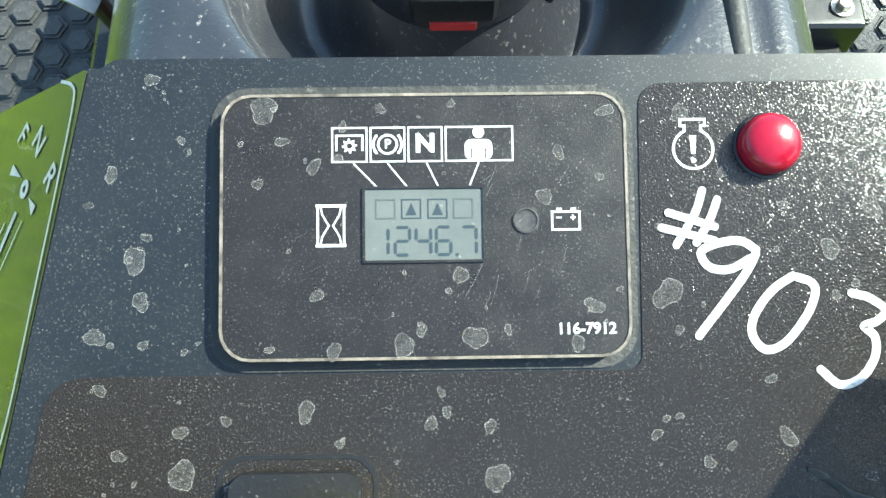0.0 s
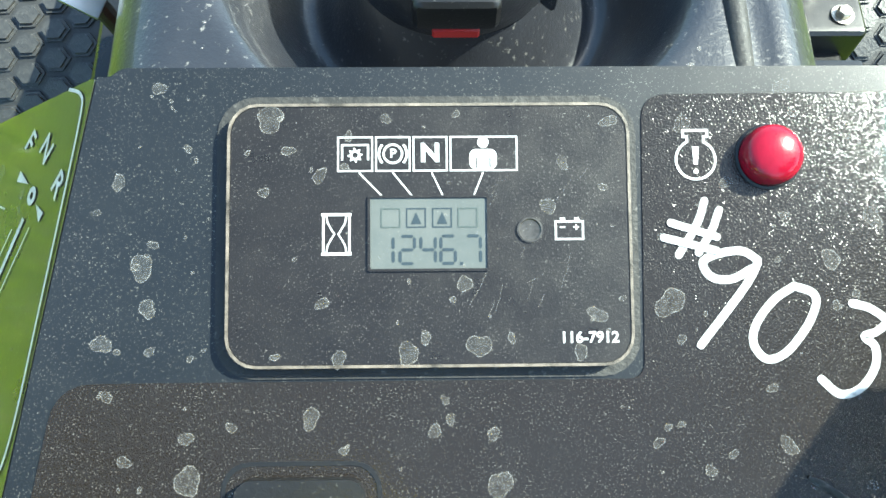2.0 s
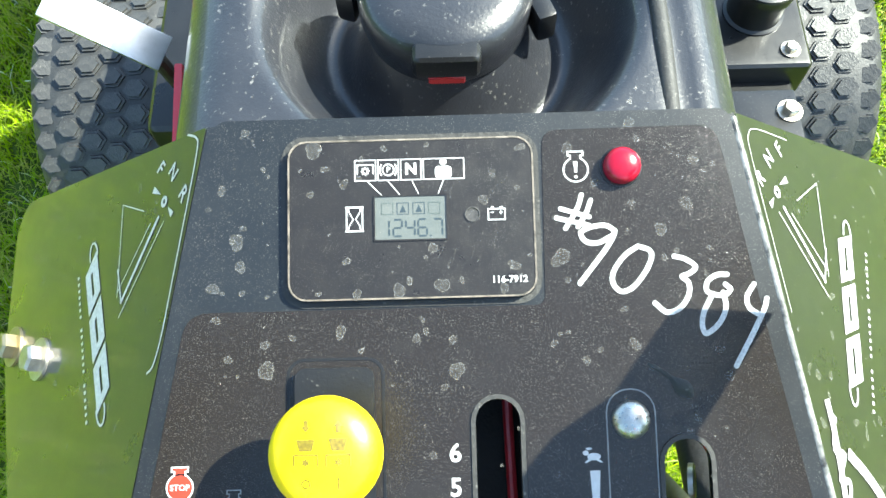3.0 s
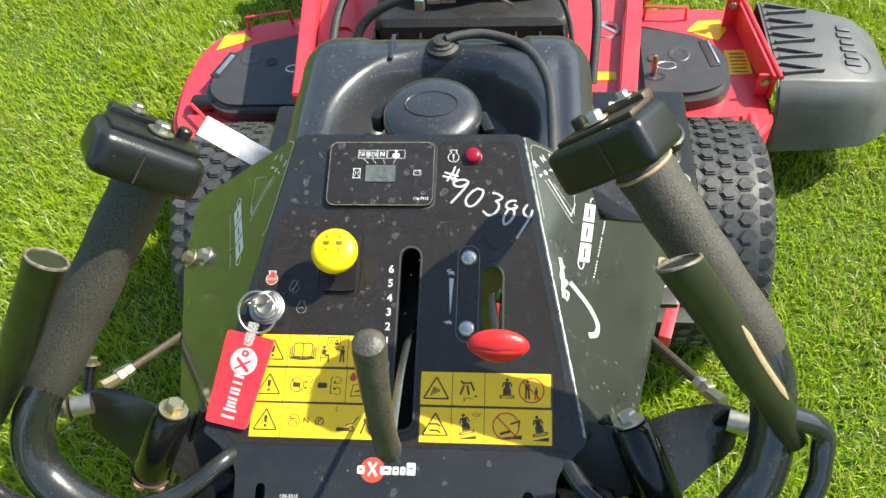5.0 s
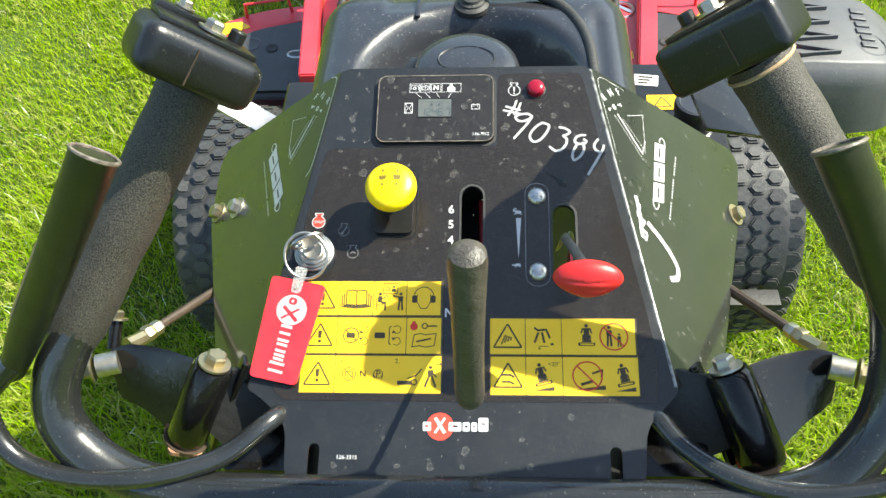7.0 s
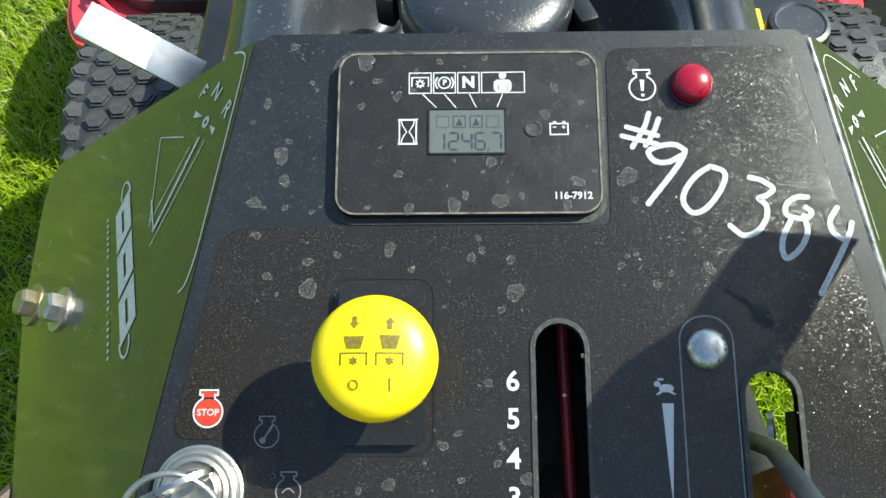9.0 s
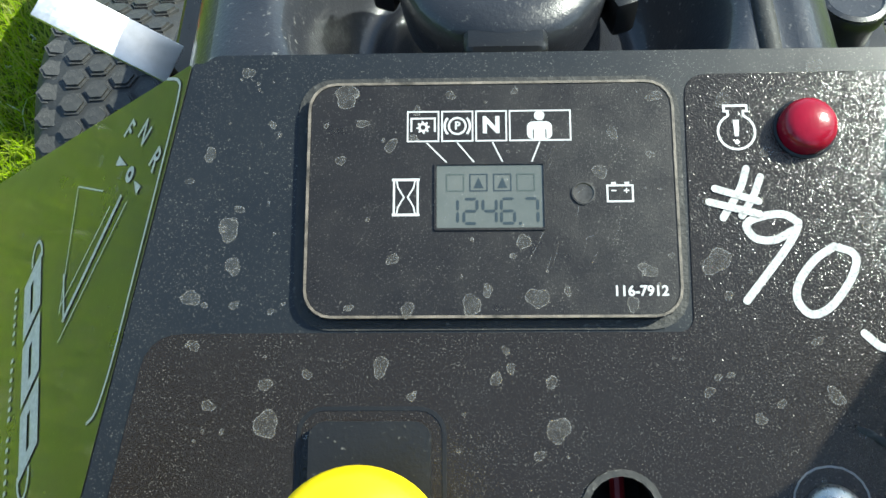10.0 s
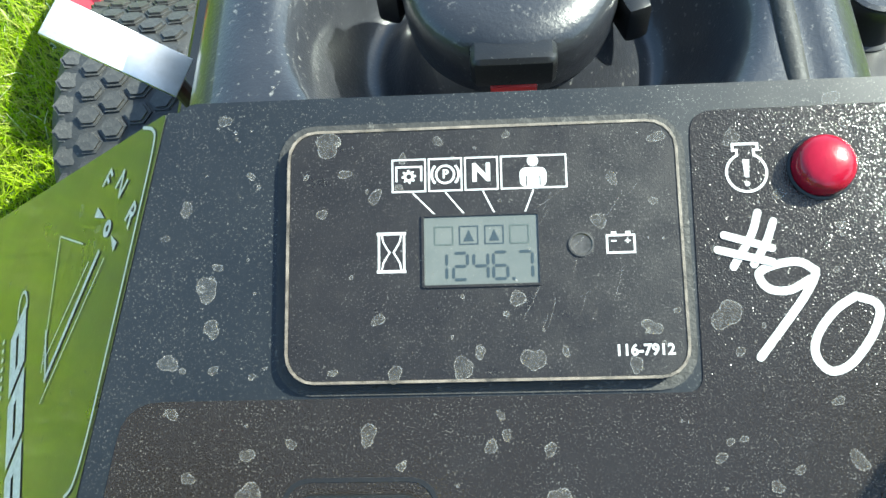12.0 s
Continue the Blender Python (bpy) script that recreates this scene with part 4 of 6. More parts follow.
def pict_book(b, cx, cy, z):
    for k in (0, 1.6, 3.2):
        ribbon(b, [(cx - 7.5 - k, cy + 5.5 - k), (cx - 7.5 - k, cy - 5.0 - 0.5 * k), (cx, cy - 5.6 - 0.7 * k), (cx + 7.5 + k, cy - 5.0 - 0.5 * k), (cx + 7.5 + k, cy + 5.5 - k)], 0.95, z + 0.01 * k)
    ribbon(b, [(cx - 7.5, cy + 5.5), (cx - 3, cy + 6.4), (cx, cy + 5.4), (cx + 3, cy + 6.4), (cx + 7.5, cy + 5.5)], 0.95, z + 0.05)
    ribbon(b, [(cx, cy + 5.4), (cx, cy - 5.4)], 0.8, z + 0.07)


def figure(b, cx, cy, h, z, stride=0.28, arm=None):
    """A plain upright sign shape: a dot over a body with two legs."""
    fill(b, circle(cx, cy + h * 0.43, h * 0.085, 12), z=z)
    fill(b, rounded([(cx - h * 0.12, cy), (cx + h * 0.12, cy), (cx + h * 0.14, cy + h * 0.30), (cx - h * 0.14, cy + h * 0.30)], h * 0.06, 3), z=z)
    for k in (-1, 1):
        ribbon(b, [(cx + k * h * 0.06, cy + h * 0.02), (cx + k * h * stride * 0.5, cy - h * 0.5)], h * 0.10, z + 0.015 * (k + 1))
    if arm:
        ribbon(b, [(cx, cy + h * 0.24), (cx + arm[0], cy + arm[1])], h * 0.07, z + 0.05)


def pict_training(b, cx, cy, z):
    ribbon(b, [(cx - 5, cy + 3.4), (cx + 5.5, cy + 3.4), (cx + 5.5, cy + 11.4), (cx - 5, cy + 11.4)], 0.6, z, True)
    tri_sign(b, cx - 2, cy + 7.6, 1.9, z, 0.6)
    fill(b, circle(cx + 2.6, cy + 8.8, 1.0, 10), z=z), fill(b, rrect(cx + 0.8, cx + 4.4, cy + 5.0, cy + 7.4, 0.9), z=z)
    fill(b, circle(cx - 7.4, cy + 3.2, 1.3, 12), z=z), fill(b, rrect(cx - 9.0, cx - 5.8, cy - 3.4, cy + 1.6, 1), z=z)
    fill(b, rrect(cx - 6.4, cx - 2.8, cy - 4.6, cy - 2.6, 0.6), z=z + 0.02), ribbon(b, [(cx - 3.4, cy - 4.2), (cx - 3.4, cy - 9.6)], 1.3, z)
    ribbon(b, [(cx - 6, cy - 0.6), (cx - 3.2, cy + 0.6)], 0.9, z + 0.03), ribbon(b, [(cx - 3.6, cy + 2.4), (cx - 1.0, cy + 1.2)], 0.8, z)
    ribbon(b, [(cx - 9.8, cy + 0.6), (cx - 9.8, cy - 9.6)], 0.7, z), ribbon(b, [(cx - 9.8, cy - 5.4), (cx - 4.4, cy - 5.4)], 0.7, z + 0.04)
    figure(b, cx + 8, cy - 2.6, 13.6, z, 0.22, (-5.6, 4.4))


def pict_ears(b, cx, cy, z):
    ribbon(b, [(cx + 7.2 * math.cos(radians(a)), cy + 1.5 + 7.2 * math.sin(radians(a))) for a in range(10, 171, 16)], 0.8, z)
    for s in (-1, 1):
        fill(b, rrect(cx + s * 6.9 - 1.8, cx + s * 6.9 + 1.8, cy - 3.6, cy + 2.2, 1.2), z=z)
    ribbon(b, [(cx - 5, cy + 3), (cx - 5, cy - 3), (cx - 2, cy - 8), (cx + 2, cy - 8), (cx + 5, cy - 3), (cx + 5, cy + 3)], 0.6, z)


def arrows(b, cx, cy, z, r=2.9):
    for dy, s in ((4.4, 1), (-4.4, -1)):
        ribbon(b, [(cx + r * math.cos(radians(a)), cy + dy + r * math.sin(radians(a))) for a in range(-140, 141, 28)], 0.5, z)
        fill(b, [(cx - 2.6, cy + dy - s * 0.4), (cx - 3.6, cy + dy - s * 3.0), (cx - 0.6, cy + dy - s * 2.2)], z=z + 0.02)


def pict_hands(b, cx, cy, z):
    ring(b, cx - 15, cy, 5.6, 0.8, z)
    ribbon(b, [(cx - 19, cy + 3.9), (cx - 11, cy - 3.9)], 0.8, z + 0.03)
    fill(b, rrect(cx - 18.4, cx - 12, cy - 2, cy + 2, 1), z=z + 0.015)
    arrows(b, cx - 5.5, cy, z)
    fill(b, rrect(cx + 2.2, cx + 10, cy - 2.2, cy + 2.2, 1), z=z)
    ribbon(b, [(cx + 14.4, cy + 7), (cx + 13, cy + 6), (cx + 13, cy - 6), (cx + 14.4, cy - 7)], 0.7, z)
    arrows(b, cx + 18.5, cy, z)


def pict_manual(b, cx, cy, z):
    ring(b, cx + 0.5, cy + 7.2, 1.9, 0.9, z), ribbon(b, [(cx + 2.6, cy + 7.2), (cx + 9.5, cy + 7.2)], 1.1, z)
    ribbon(b, [(cx - 8.5, cy - 8.5), (cx - 7, cy + 0.6), (cx - 2, cy + 1.6), (cx + 1, cy + 0.6), (cx + 9, cy + 1.6), (cx + 7.6, cy - 7.6), (cx + 1, cy - 8.6), (cx - 3, cy - 7.6)], 0.7, z, True)
    ribbon(b, [(cx - 5.4, cy - 4.6), (cx + 5.4, cy - 2.2)], 1.2, z + 0.02)


def pict_leave(b, cx, cy, z):
    text(b, "1.", 4.6, cx - 33.5, cy + 9.3, z), text(b, "2.", 4.6, cx + 6.5, cy + 9.6, z)
    ring(b, cx - 28, cy, 4.7, 0.6, z), ribbon(b, [(cx - 31.2, cy + 3.2), (cx - 24.8, cy - 3.2)], 0.6, z + 0.03), ribbon(b, [(cx - 30.6, cy - 2), (cx - 30.6, cy + 1.6), (cx - 25.4, cy + 1.6), (cx - 25.4, cy - 2)], 0.6, z + 0.015)
    text(b, "N", 6.4, cx - 18, cy, z, bold=0.12)
    text(b, "(P)", 7.0, cx - 7, cy, z, bold=0.04), ring(b, cx - 7, cy + 0.2, 3.1, 0.5, z + 0.03)
    fill(b, rrect(cx + 7, cx + 17, cy - 7.6, cy - 4.6, 0.5), z=z), ring(b, cx + 19, cy - 5.6, 1.9, 1.0, z)
    ribbon(b, [(cx + 14, cy - 3), (cx + 20, cy - 1), (cx + 24.5, cy + 4.2)], 1.0, z + 0.03)
    figure(b, cx + 30.6, cy - 1.4, 15.5, z, 0.5, (4.4, -0.4))
    ribbon(b, [(cx + 33.5, cy + 7.5), (cx + 37.6, cy + 7.5)], 0.5, z), fill(b, [(cx + 37.2, cy + 8.6), (cx + 37.2, cy + 6.4), (cx + 39, cy + 7.5)], z=z)


def pict_throw(b, cx, cy, z):
    tri_sign(b, cx, cy, 10, z)
    for k in range(4):
        ribbon(b, [(cx - 4.5 + 2.2 * k, cy - 6 + k), (cx - 1.5 + 1.4 * k, cy + 1.0 - 0.5 * k)], 1.0, z + 0.01 * k)


def pict_debris(b, cx, cy, z):
    ribbon(b, [(cx - 6.5, cy + 6.5), (cx - 4.0, cy + 4.5), (cx + 2, cy + 5.0), (cx + 4.6, cy - 1.5)], 1.5, z)
    ribbon(b, [(cx - 3.5, cy + 3), (cx - 6.5, cy - 4.8)], 1.6, z + 0.02), ribbon(b, [(cx - 1.0, cy + 3), (cx + 0.5, cy - 4.8)], 1.6, z + 0.02)
    ribbon(b, [(cx - 4, cy - 7.2), (cx + 3.5, cy - 7.4)], 0.5, z), fill(b, circle(cx + 6, cy - 5.8, 1.3, 8, 0.8), z=z), fill(b, circle(cx - 3, cy - 9, 0.8, 8), z=z)


def machine(b, cx, cy, z, lean=0.0):
    q = bmesh.new()
    fill(q, rrect(-2.0, 2.0, 0.5, 5.2, 0.8), z=0)
    fill(q, circle(0, 6.9, 1.35, 12), z=0)
    ribbon(q, [(-3.8, 1.2), (-2.6, 4.6), (2.6, 4.6), (3.8, 1.2)], 1.1, 0.02)
    fill(q, rrect(-2.4, 2.4, -5.0, 0.5, 0.5), z=0.01)
    ribbon(q, [(-2.6, 0), (-3, -5), (3, -5), (2.6, 0)], 0.7, 0.0)
    fill(q, rrect(-6, 6, -8, -5.6, 0.6), [rrect(-4.8, 4.8, -7.3, -6.3, 0.3)], 0.03)
    q.transform(pose(cx, cy + 1.2, z, 0, 0, lean))
    me = bpy.data.meshes.new("tmp")
    q.to_mesh(me), q.free()
    b.from_mesh(me)
    bpy.data.meshes.remove(me)


def pict_bystander(b, cx, cy, z):
    machine(b, cx - 8.5, cy, z)
    figure(b, cx + 7.6, cy + 0.4, 15.0, z, 0.18), figure(b, cx + 14.6, cy - 2.4, 9.6, z, 0.2)


def pict_cut(b, cx, cy, z):
    tri_sign(b, cx, cy, 10, z)
    for dy in (-4.4, 0.6):
        ribbon(b, [(cx - 4.6, cy + dy), (cx + 1.5, cy + dy), (cx + 4.4, cy + dy - 1.8)], 1.5, z)


def pict_slope(b, cx, cy, z):
    machine(b, cx - 2, cy, z, 14)
    fill(b, [(cx - 8, cy - 10.6), (cx + 7, cy - 10.6), (cx + 7, cy - 7.6)], z=z)
    text(b, "<20°", 4.4, cx + 7, cy + 8.4, z)


def pict_tip(b, cx, cy, z):
    ribbon(b, [(cx - 14, cy - 6), (cx - 6, cy - 3.5)], 2.0, z), ribbon(b, [(cx - 6, cy + 2), (cx + 1, cy + 4.4), (cx + 0.5, cy - 0.5)], 1.4, z)
    fill(b, [(cx - 18, cy - 9.6), (cx + 3, cy - 9.6), (cx + 3, cy - 6.4)], z=z)
    machine(b, cx + 16, cy, z, 12)
    fill(b, [(cx + 10, cy - 10.6), (cx + 24, cy - 10.6), (cx + 24, cy - 7.6)], z=z)


def forbid(b, cx, cy, r, z):
    ring(b, cx, cy, r, 1.0, z), ribbon(b, [(cx - r * 0.68, cy + r * 0.68), (cx + r * 0.68, cy - r * 0.68)], 1.0, z + 0.02)


left_decal = part("warning_decal", plate(rrect(-93.2, 9.6, -231, -146, 0.8), z0=0.32, z1=0.42), INK, MOWER, "yellow and black safety decal, three rows of pictograms", CM)
right_decal = part("warning_decal", plate(rrect(43.5, 149, -231.6, -174.6, 0.8), z0=0.32, z1=0.42), INK, MOWER, "yellow and black safety decal, two rows of pictograms", CM)


def tile(decal, u0, u1, v0, v1, picture=None, extra=None):
    part("decal_tile", plate(rrect(u0 + 0.25, u1 - 0.25, v0, v1, 0.5), z0=0.42, z1=0.52), YELLOW, decal, m=CM)
    if picture:
        on_panel("pictogram", lambda b, z: picture(b, (u0 + u1) / 2, (v0 + v1) / 2, z), INK, 0.6, decal)
    if extra:
        on_panel("ban_sign", lambda b, z: extra(b, z), REDINK, 0.72, decal, "red ban sign")


for u0, u1, fn in ((-92.8, -67.4, pict_warn), (-67.4, -42.3, pict_book), (-42.3, -17.6, pict_training), (-17.6, 7.9, pict_ears)):
    tile(left_decal, u0, u1, -172.7, -146.5, fn)
for u0, u1, fn in ((-92.8, -67.8, pict_warn), (-67.8, -16.8, pict_hands)):
    tile(left_decal, u0, u1, -201.6, -174.7, fn)
tile(left_decal, -16.8, 8.7, -201.6, -174.7, pict_manual, lambda b, z: (fill(b, circle(-11.4, -181.5, 2.8, 16), z=z), fill(b, rrect(-12.7, -10.1, -178.8, -177.4, 0.2), z=z)))
for u0, u1, fn in ((-92.6, -67.4, pict_warn), (-67.4, 9.3, pict_leave)):
    tile(left_decal, u0, u1, -230.4, -203.4, fn)
tile(right_decal, 43.8, 69.4, -201.6, -175.0, pict_throw)
tile(right_decal, 69.4, 95.3, -201.6, -175.0, pict_debris)
tile(right_decal, 95.3, 147.8, -201.6, -175.0, pict_bystander, lambda b, z: forbid(b, 132.4, -188.3, 9.8, z))
tile(right_decal, 44.2, 69.4, -231.0, -203.5, pict_cut)
tile(right_decal, 69.4, 95.4, -231.0, -203.5, pict_slope)
tile(right_decal, 95.4, 148.6, -231.0, -203.5, pict_tip, lambda b, z: forbid(b, 112.6, -217, 10.2, z))

# maker's mark as plain shapes
mark = part("maker_mark", plate(circle(9.2, -253.5, 9.6, 40), z0=0.02, z1=0.12), mat("mark_red", (0.72, 0.06, 0.035), 0.4, col2=(0.66, 0.05, 0.03), scale=200), MOWER, "red disc with white blocks", CM)
for u0, u1, v0, v1, gap in ((-2.8, 3.0, -256.8, -250.4, "mid"), (4.4, 14.0, -258.4, -247.2, "cross"), (15.2, 24.2, -256.8, -250.4, "feet"), (25.0, 30.0, -256.8, -250.4, "mid"), (31.0, 35.2, -256.8, -250.4, "side"), (36.0, 43.0, -256.8, -247.2, "side")):
    um, vm, w_, h_ = (u0 + u1) / 2, (v0 + v1) / 2, u1 - u0, v1 - v0
    b = bmesh.new()
    if gap == "cross":
        for k_ in (-1, 1):
            ribbon(b, [(um - k_ * w_ * 0.36, v0 + 0.3), (um + k_ * w_ * 0.36, v1 - 0.3)], 2.0 - 0.35 * k_, 0.2 + 0.02 * (k_ + 1))
    else:
        slit = 0.0 if gap == "side" else 0.5
        fill(b, rounded([(u0, v0), (u1, v0), (u1, v1), (u0, v1)], 1.2, 4), [rounded([(u0 + 0.30 * w_, vm - slit), (u1 - 0.30 * w_, vm - slit), (u1 - 0.30 * w_, vm + 0.9), (u0 + 0.30 * w_, vm + 0.9)], 0.2, 2)], 0.2)
    part("mark_block", b, WHITE, mark, m=CM, angle=180)

# ---- side panels of the console ----
WING_ANGLE = 44.0


def wing(sgn):
    P0, P1 = (Vector((-79, 39, 0)), Vector((-130, -228, 0))) if sgn < 0 else (Vector((125, 39, 0)), Vector((175, -228, 0)))
    s = (P1 - P0).normalized()
    perp = Vector((-s.y, s.x, 0)) * (1 if -s.y * sgn > 0 else -1)
    d = perp * math.cos(radians(WING_ANGLE)) + Vector((0, 0, -math.sin(radians(WING_ANGLE))))
    nrm = (s.cross(d) if sgn < 0 else d.cross(s)).normalized()
    if nrm.z < 0:
        nrm = -nrm
    M = Matrix((( s.x, d.x, nrm.x, P0.x), (s.y, d.y, nrm.y, P0.y), (s.z, d.z, nrm.z, P0.z), (0, 0, 0, 1)))
    shape = rounded([(0.5, 0.8), (30, 178), (46, 184), (108, 163), (247, 64), (268, 4), (270.5, 0.8)] if sgn < 0 else [(0.5, 0.8), (30, 196), (44, 204), (106, 170), (247, 71), (268, 4), (270.5, 0.8)], [2, 10, 14, 5, 4, 2, 1])
    bm = plate(shape, z0=-2.2, z1=0)
    w = part("side_panel", bm, WING, MOWER, "glossy black sloping side panel reflecting the grass", CM @ M)
    # folded corner along the console and flange on the outer edge
    deep = -1.4 if sgn > 0 else -2.4
    fold = tube([(2, 0.4, deep), (268, 0.4, deep)], 1.7, 12)
    # the right fold's bright highlight is put in as mottled pale grey
    part("fold", fold, mat("highlight_fold", (0.03, 0.03, 0.03), 0.22, col2=(0.32, 0.32, 0.31), scale=140, blend=0.35, bump=0.1) if sgn > 0 else PAINT, w, m=CM @ M)
    part("flange", plate([(112, 158.5), (246, 63), (248, 65), (114, 160.5)] if sgn < 0 else [(112, 164.5), (246, 70), (248, 72), (114, 166.5)], z0=-16, z1=-0.3), WING, w, m=CM @ M)

    def draw(name, fn, material, z=0.3, label=""):
        b = bmesh.new()
        fn(b, z)
        return part(name, b, material, w, label, CM @ M, 180)

    far, near, half = ((56, 82), (116, 38), 8.4) if sgn < 0 else ((52, 74), (118, 43), 9.2)
    ink = WHITE if sgn > 0 else GREYPRINT
    a, c = Vector(far), Vector(near)
    t = (c - a).normalized()
    q = Vector((-t.y, t.x)) * sgn
    L = (c - a).length
    for i in range(3):
        # slanted solid blocks of the emblem, each with a slit
        f0, f1 = a + t * (L * (0.04 + 0.315 * i)), a + t * (L * (0.325 + 0.315 * i))
        sl, w_ = t * 3.4, f1 - f0
        corner = [f0 + q * half * 0.72 - sl, f1 + q * half * 0.72 - sl, f1 - q * half * 0.72 + sl, f0 - q * half * 0.72 + sl]

        def inside(x, y):
            return tuple(corner[3] + (corner[2] - corner[3]) * x + (corner[0] - corner[3]) * y)

        notches = ((0.24, 0.40, 0.78, 0.56),)
        body = bmesh.new()
        cuts = sorted({0.0, 1.0, *(n_[1] for n_ in notches), *(n_[3] for n_ in notches)})
        for lo, hi in zip(cuts, cuts[1:]):
            gaps = [n_ for n_ in notches if n_[1] <= lo + 1e-6 and n_[3] >= hi - 1e-6]
            if gaps:
                g0, g1 = max(0.0, gaps[0][0]), min(1.0, gaps[0][2])
                spans = [sp for sp in ((0.0, g0), (g1, 1.0)) if sp[1] - sp[0] > 0.05]
            else:
                spans = [(0.0, 1.0)]
            for x0, x1 in spans:
                fill(body, [inside(x0, lo), inside(x1, lo), inside(x1, hi), inside(x0, hi)], z=0.3)
        part("logo_block", body, ink, w, m=CM @ M, angle=180)
    for e, sg in ((a, -1), (c, 1)):
        draw("logo_loop", lambda b, z: ribbon(b, [tuple(e + t * (sg * 7 * math.cos(radians(g)) - sg * 1) - q * sg * 3 + q * (3.6 * math.sin(radians(g)))) for g in range(-100, 101, 20)], 1.1, z), ink)
    ta, tb = (Vector((65, 91)), Vector((126, 50))) if sgn < 0 else (Vector((63, 92)), Vector((130, 53)))
    for i in range(22):
        if i in (7, 15):
            continue
        p = ta + (tb - ta) * ((i + 0.3) / 22)
        draw("small_letter_bar", lambda b, z: ribbon(b, [tuple(p + q * 0.9), tuple(p - q * 0.9)], 1.5, z), ink)
    # direction letters, lever diagram
    letters = (("F", 16.2, 31.5), ("N", 18.2, 20), ("R", 27.2, 8.2)) if sgn < 0 else (("R", 27.2, 7.4), ("N", 19.3, 19), ("F", 15.3, 30.5))
    for ch, sx, dy in letters:
        b = bmesh.new()
        text(b, ch, 9.0, 0, 0, 0, bold=0.15)
        # letters lie in the panel's plane, upright as seen from behind
        if sgn < 0:
            b.transform(pose(sx, dy, 0.3) @ Matrix(((0, -1, 0, 0), (-1, 0, 0, 0), (0, 0, 1, 0), (0, 0, 0, 1))) @ pose(0, 0, 0, 0, 0, -38))
        else:
            b.transform(pose(sx, dy, 0.3) @ Matrix(((0, -1, 0, 0), (1, 0, 0, 0), (0, 0, 1, 0), (0, 0, 0, 1))) @ pose(0, 0, 0, 0, 0, 32))
        part("direction_letter", b, WHITE if sgn > 0 else GREYPRINT, w, m=CM @ M, angle=180)
    px, py = (30.2, 22.5) if sgn < 0 else (33, 18.6)
    bx, by = (73.5, 43) if sgn < 0 else (72, 41.5)
    draw("pivot_sign", lambda b, z: (fill(b, circle(px, py, 2.5, 16), [circle(px, py, 1.0, 10)], z), fill(b, [(px - 3, py + 4), (px - 6.5, py + 11), (px - 3.5, py + 12)], z=z), fill(b, [(px + 2, py - 4), (px + 4, py - 9.5), (px + 6.5, py - 8)], z=z)), ink)
    for p, r_, wd in (((px + 6, py + 2), (bx, by), 1.6), ((px + 8, py - 3), (bx + 6, by - 1), 0.5), ((bx - 42, by + 17), (bx - 2, by + 4), 0.5), ((bx - 42, by + 17), (px + 4, py + 16), 0.5), ((bx - 14, by + 9), (bx, by - 1), 1.0), ((px + 9, py + 8), (bx - 4, by + 5), 0.5)):
        draw("lever_drawing", lambda b, z: ribbon(b, [p, r_], wd, z), ink)
    edge = [(2.8, 14), (4.5, 6.5), (9.5, 3.8), (30, 3.0), (60, 2.6), (82, 2.4), (94, 4.2), (98, 8)] if sgn < 0 else [(11, 40), (7, 15), (9, 7), (17, 4.6), (50, 4.2), (80, 4)]
    draw("decal_edge", lambda b, z: ribbon(b, [(v.x, v.y) for v in catmull(edge, 6)], 0.9 if sgn < 0 else 0.4, z), WHITE if sgn < 0 else GREYPRINT)
    if sgn > 0:
        draw("paint_stroke", lambda b, z: ribbon(b, [(v.x, v.y) for v in catmull([(115, 14), (126, 13.5), (139, 11), (152, 8)], 5)], 4.4, z), PEN, 0.34, "white paint-pen hook mark")
        draw("paint_stroke", lambda b, z: ribbon(b, [(v.x, v.y) for v in catmull([(122, 17), (133, 9.5), (137, 16.5), (144, 8), (147, 15), (154, 11)], 5)], 2.6, z), PEN, 0.38, "white paint-pen scribble")
        draw("paint_stroke", lambda b, z: ribbon(b, [(v.x, v.y) for v in catmull([(137, 20), (148, 31), (160, 40), (172, 44.5), (181, 40), (183, 30)], 6)], 5.0, z), PEN, 0.42, "white paint-pen hook mark")
    for sx, dy in ((104, 151), (105.7, 115)) if sgn < 0 else ((105, 165),):
        hexbolt(CM @ M @ Vector((sx, dy, 1.5)), (CM @ M).to_3x3() @ Vector((0, 0, 1)), 0.0068, w, STEEL if dy < 130 else BRASS)
    b, rim, rnd = bmesh.new(), bmesh.new(), random.Random(5 + sgn)
    for i in range(60 if sgn < 0 else 130):
        x_, y_ = rnd.uniform(20, 250), rnd.uniform(4, 150)
        if y_ < 66 or x_ < 40 + (163 - y_) * 1.2:
            splash(b, rim, x_, y_, 0.5 + 1.8 * rnd.random() ** 2, 0.5 + 0.004 * (i % 5), rnd, 0.6)
    for i in range(16 if sgn > 0 else 0):
        # drops that dried along the outer edge
        f_ = (i + rnd.uniform(0.1, 0.9)) / 16
        splash(b, rim, 116 + 128 * f_ - 1.5, 162 - 90 * f_ - rnd.uniform(2, 5), rnd.uniform(0.9, 1.9), 0.52, rnd, 0.7)
    tagged(part("water_stain", b, STAIN, w, "pale dried water spots", CM @ M, 180), kind="stuff")
    tagged(part("stain_rim", rim, STAINRIM, w, "pale dried water rings", CM @ M, 180), kind="stuff")
    return w


wing(-1)
wing(1)

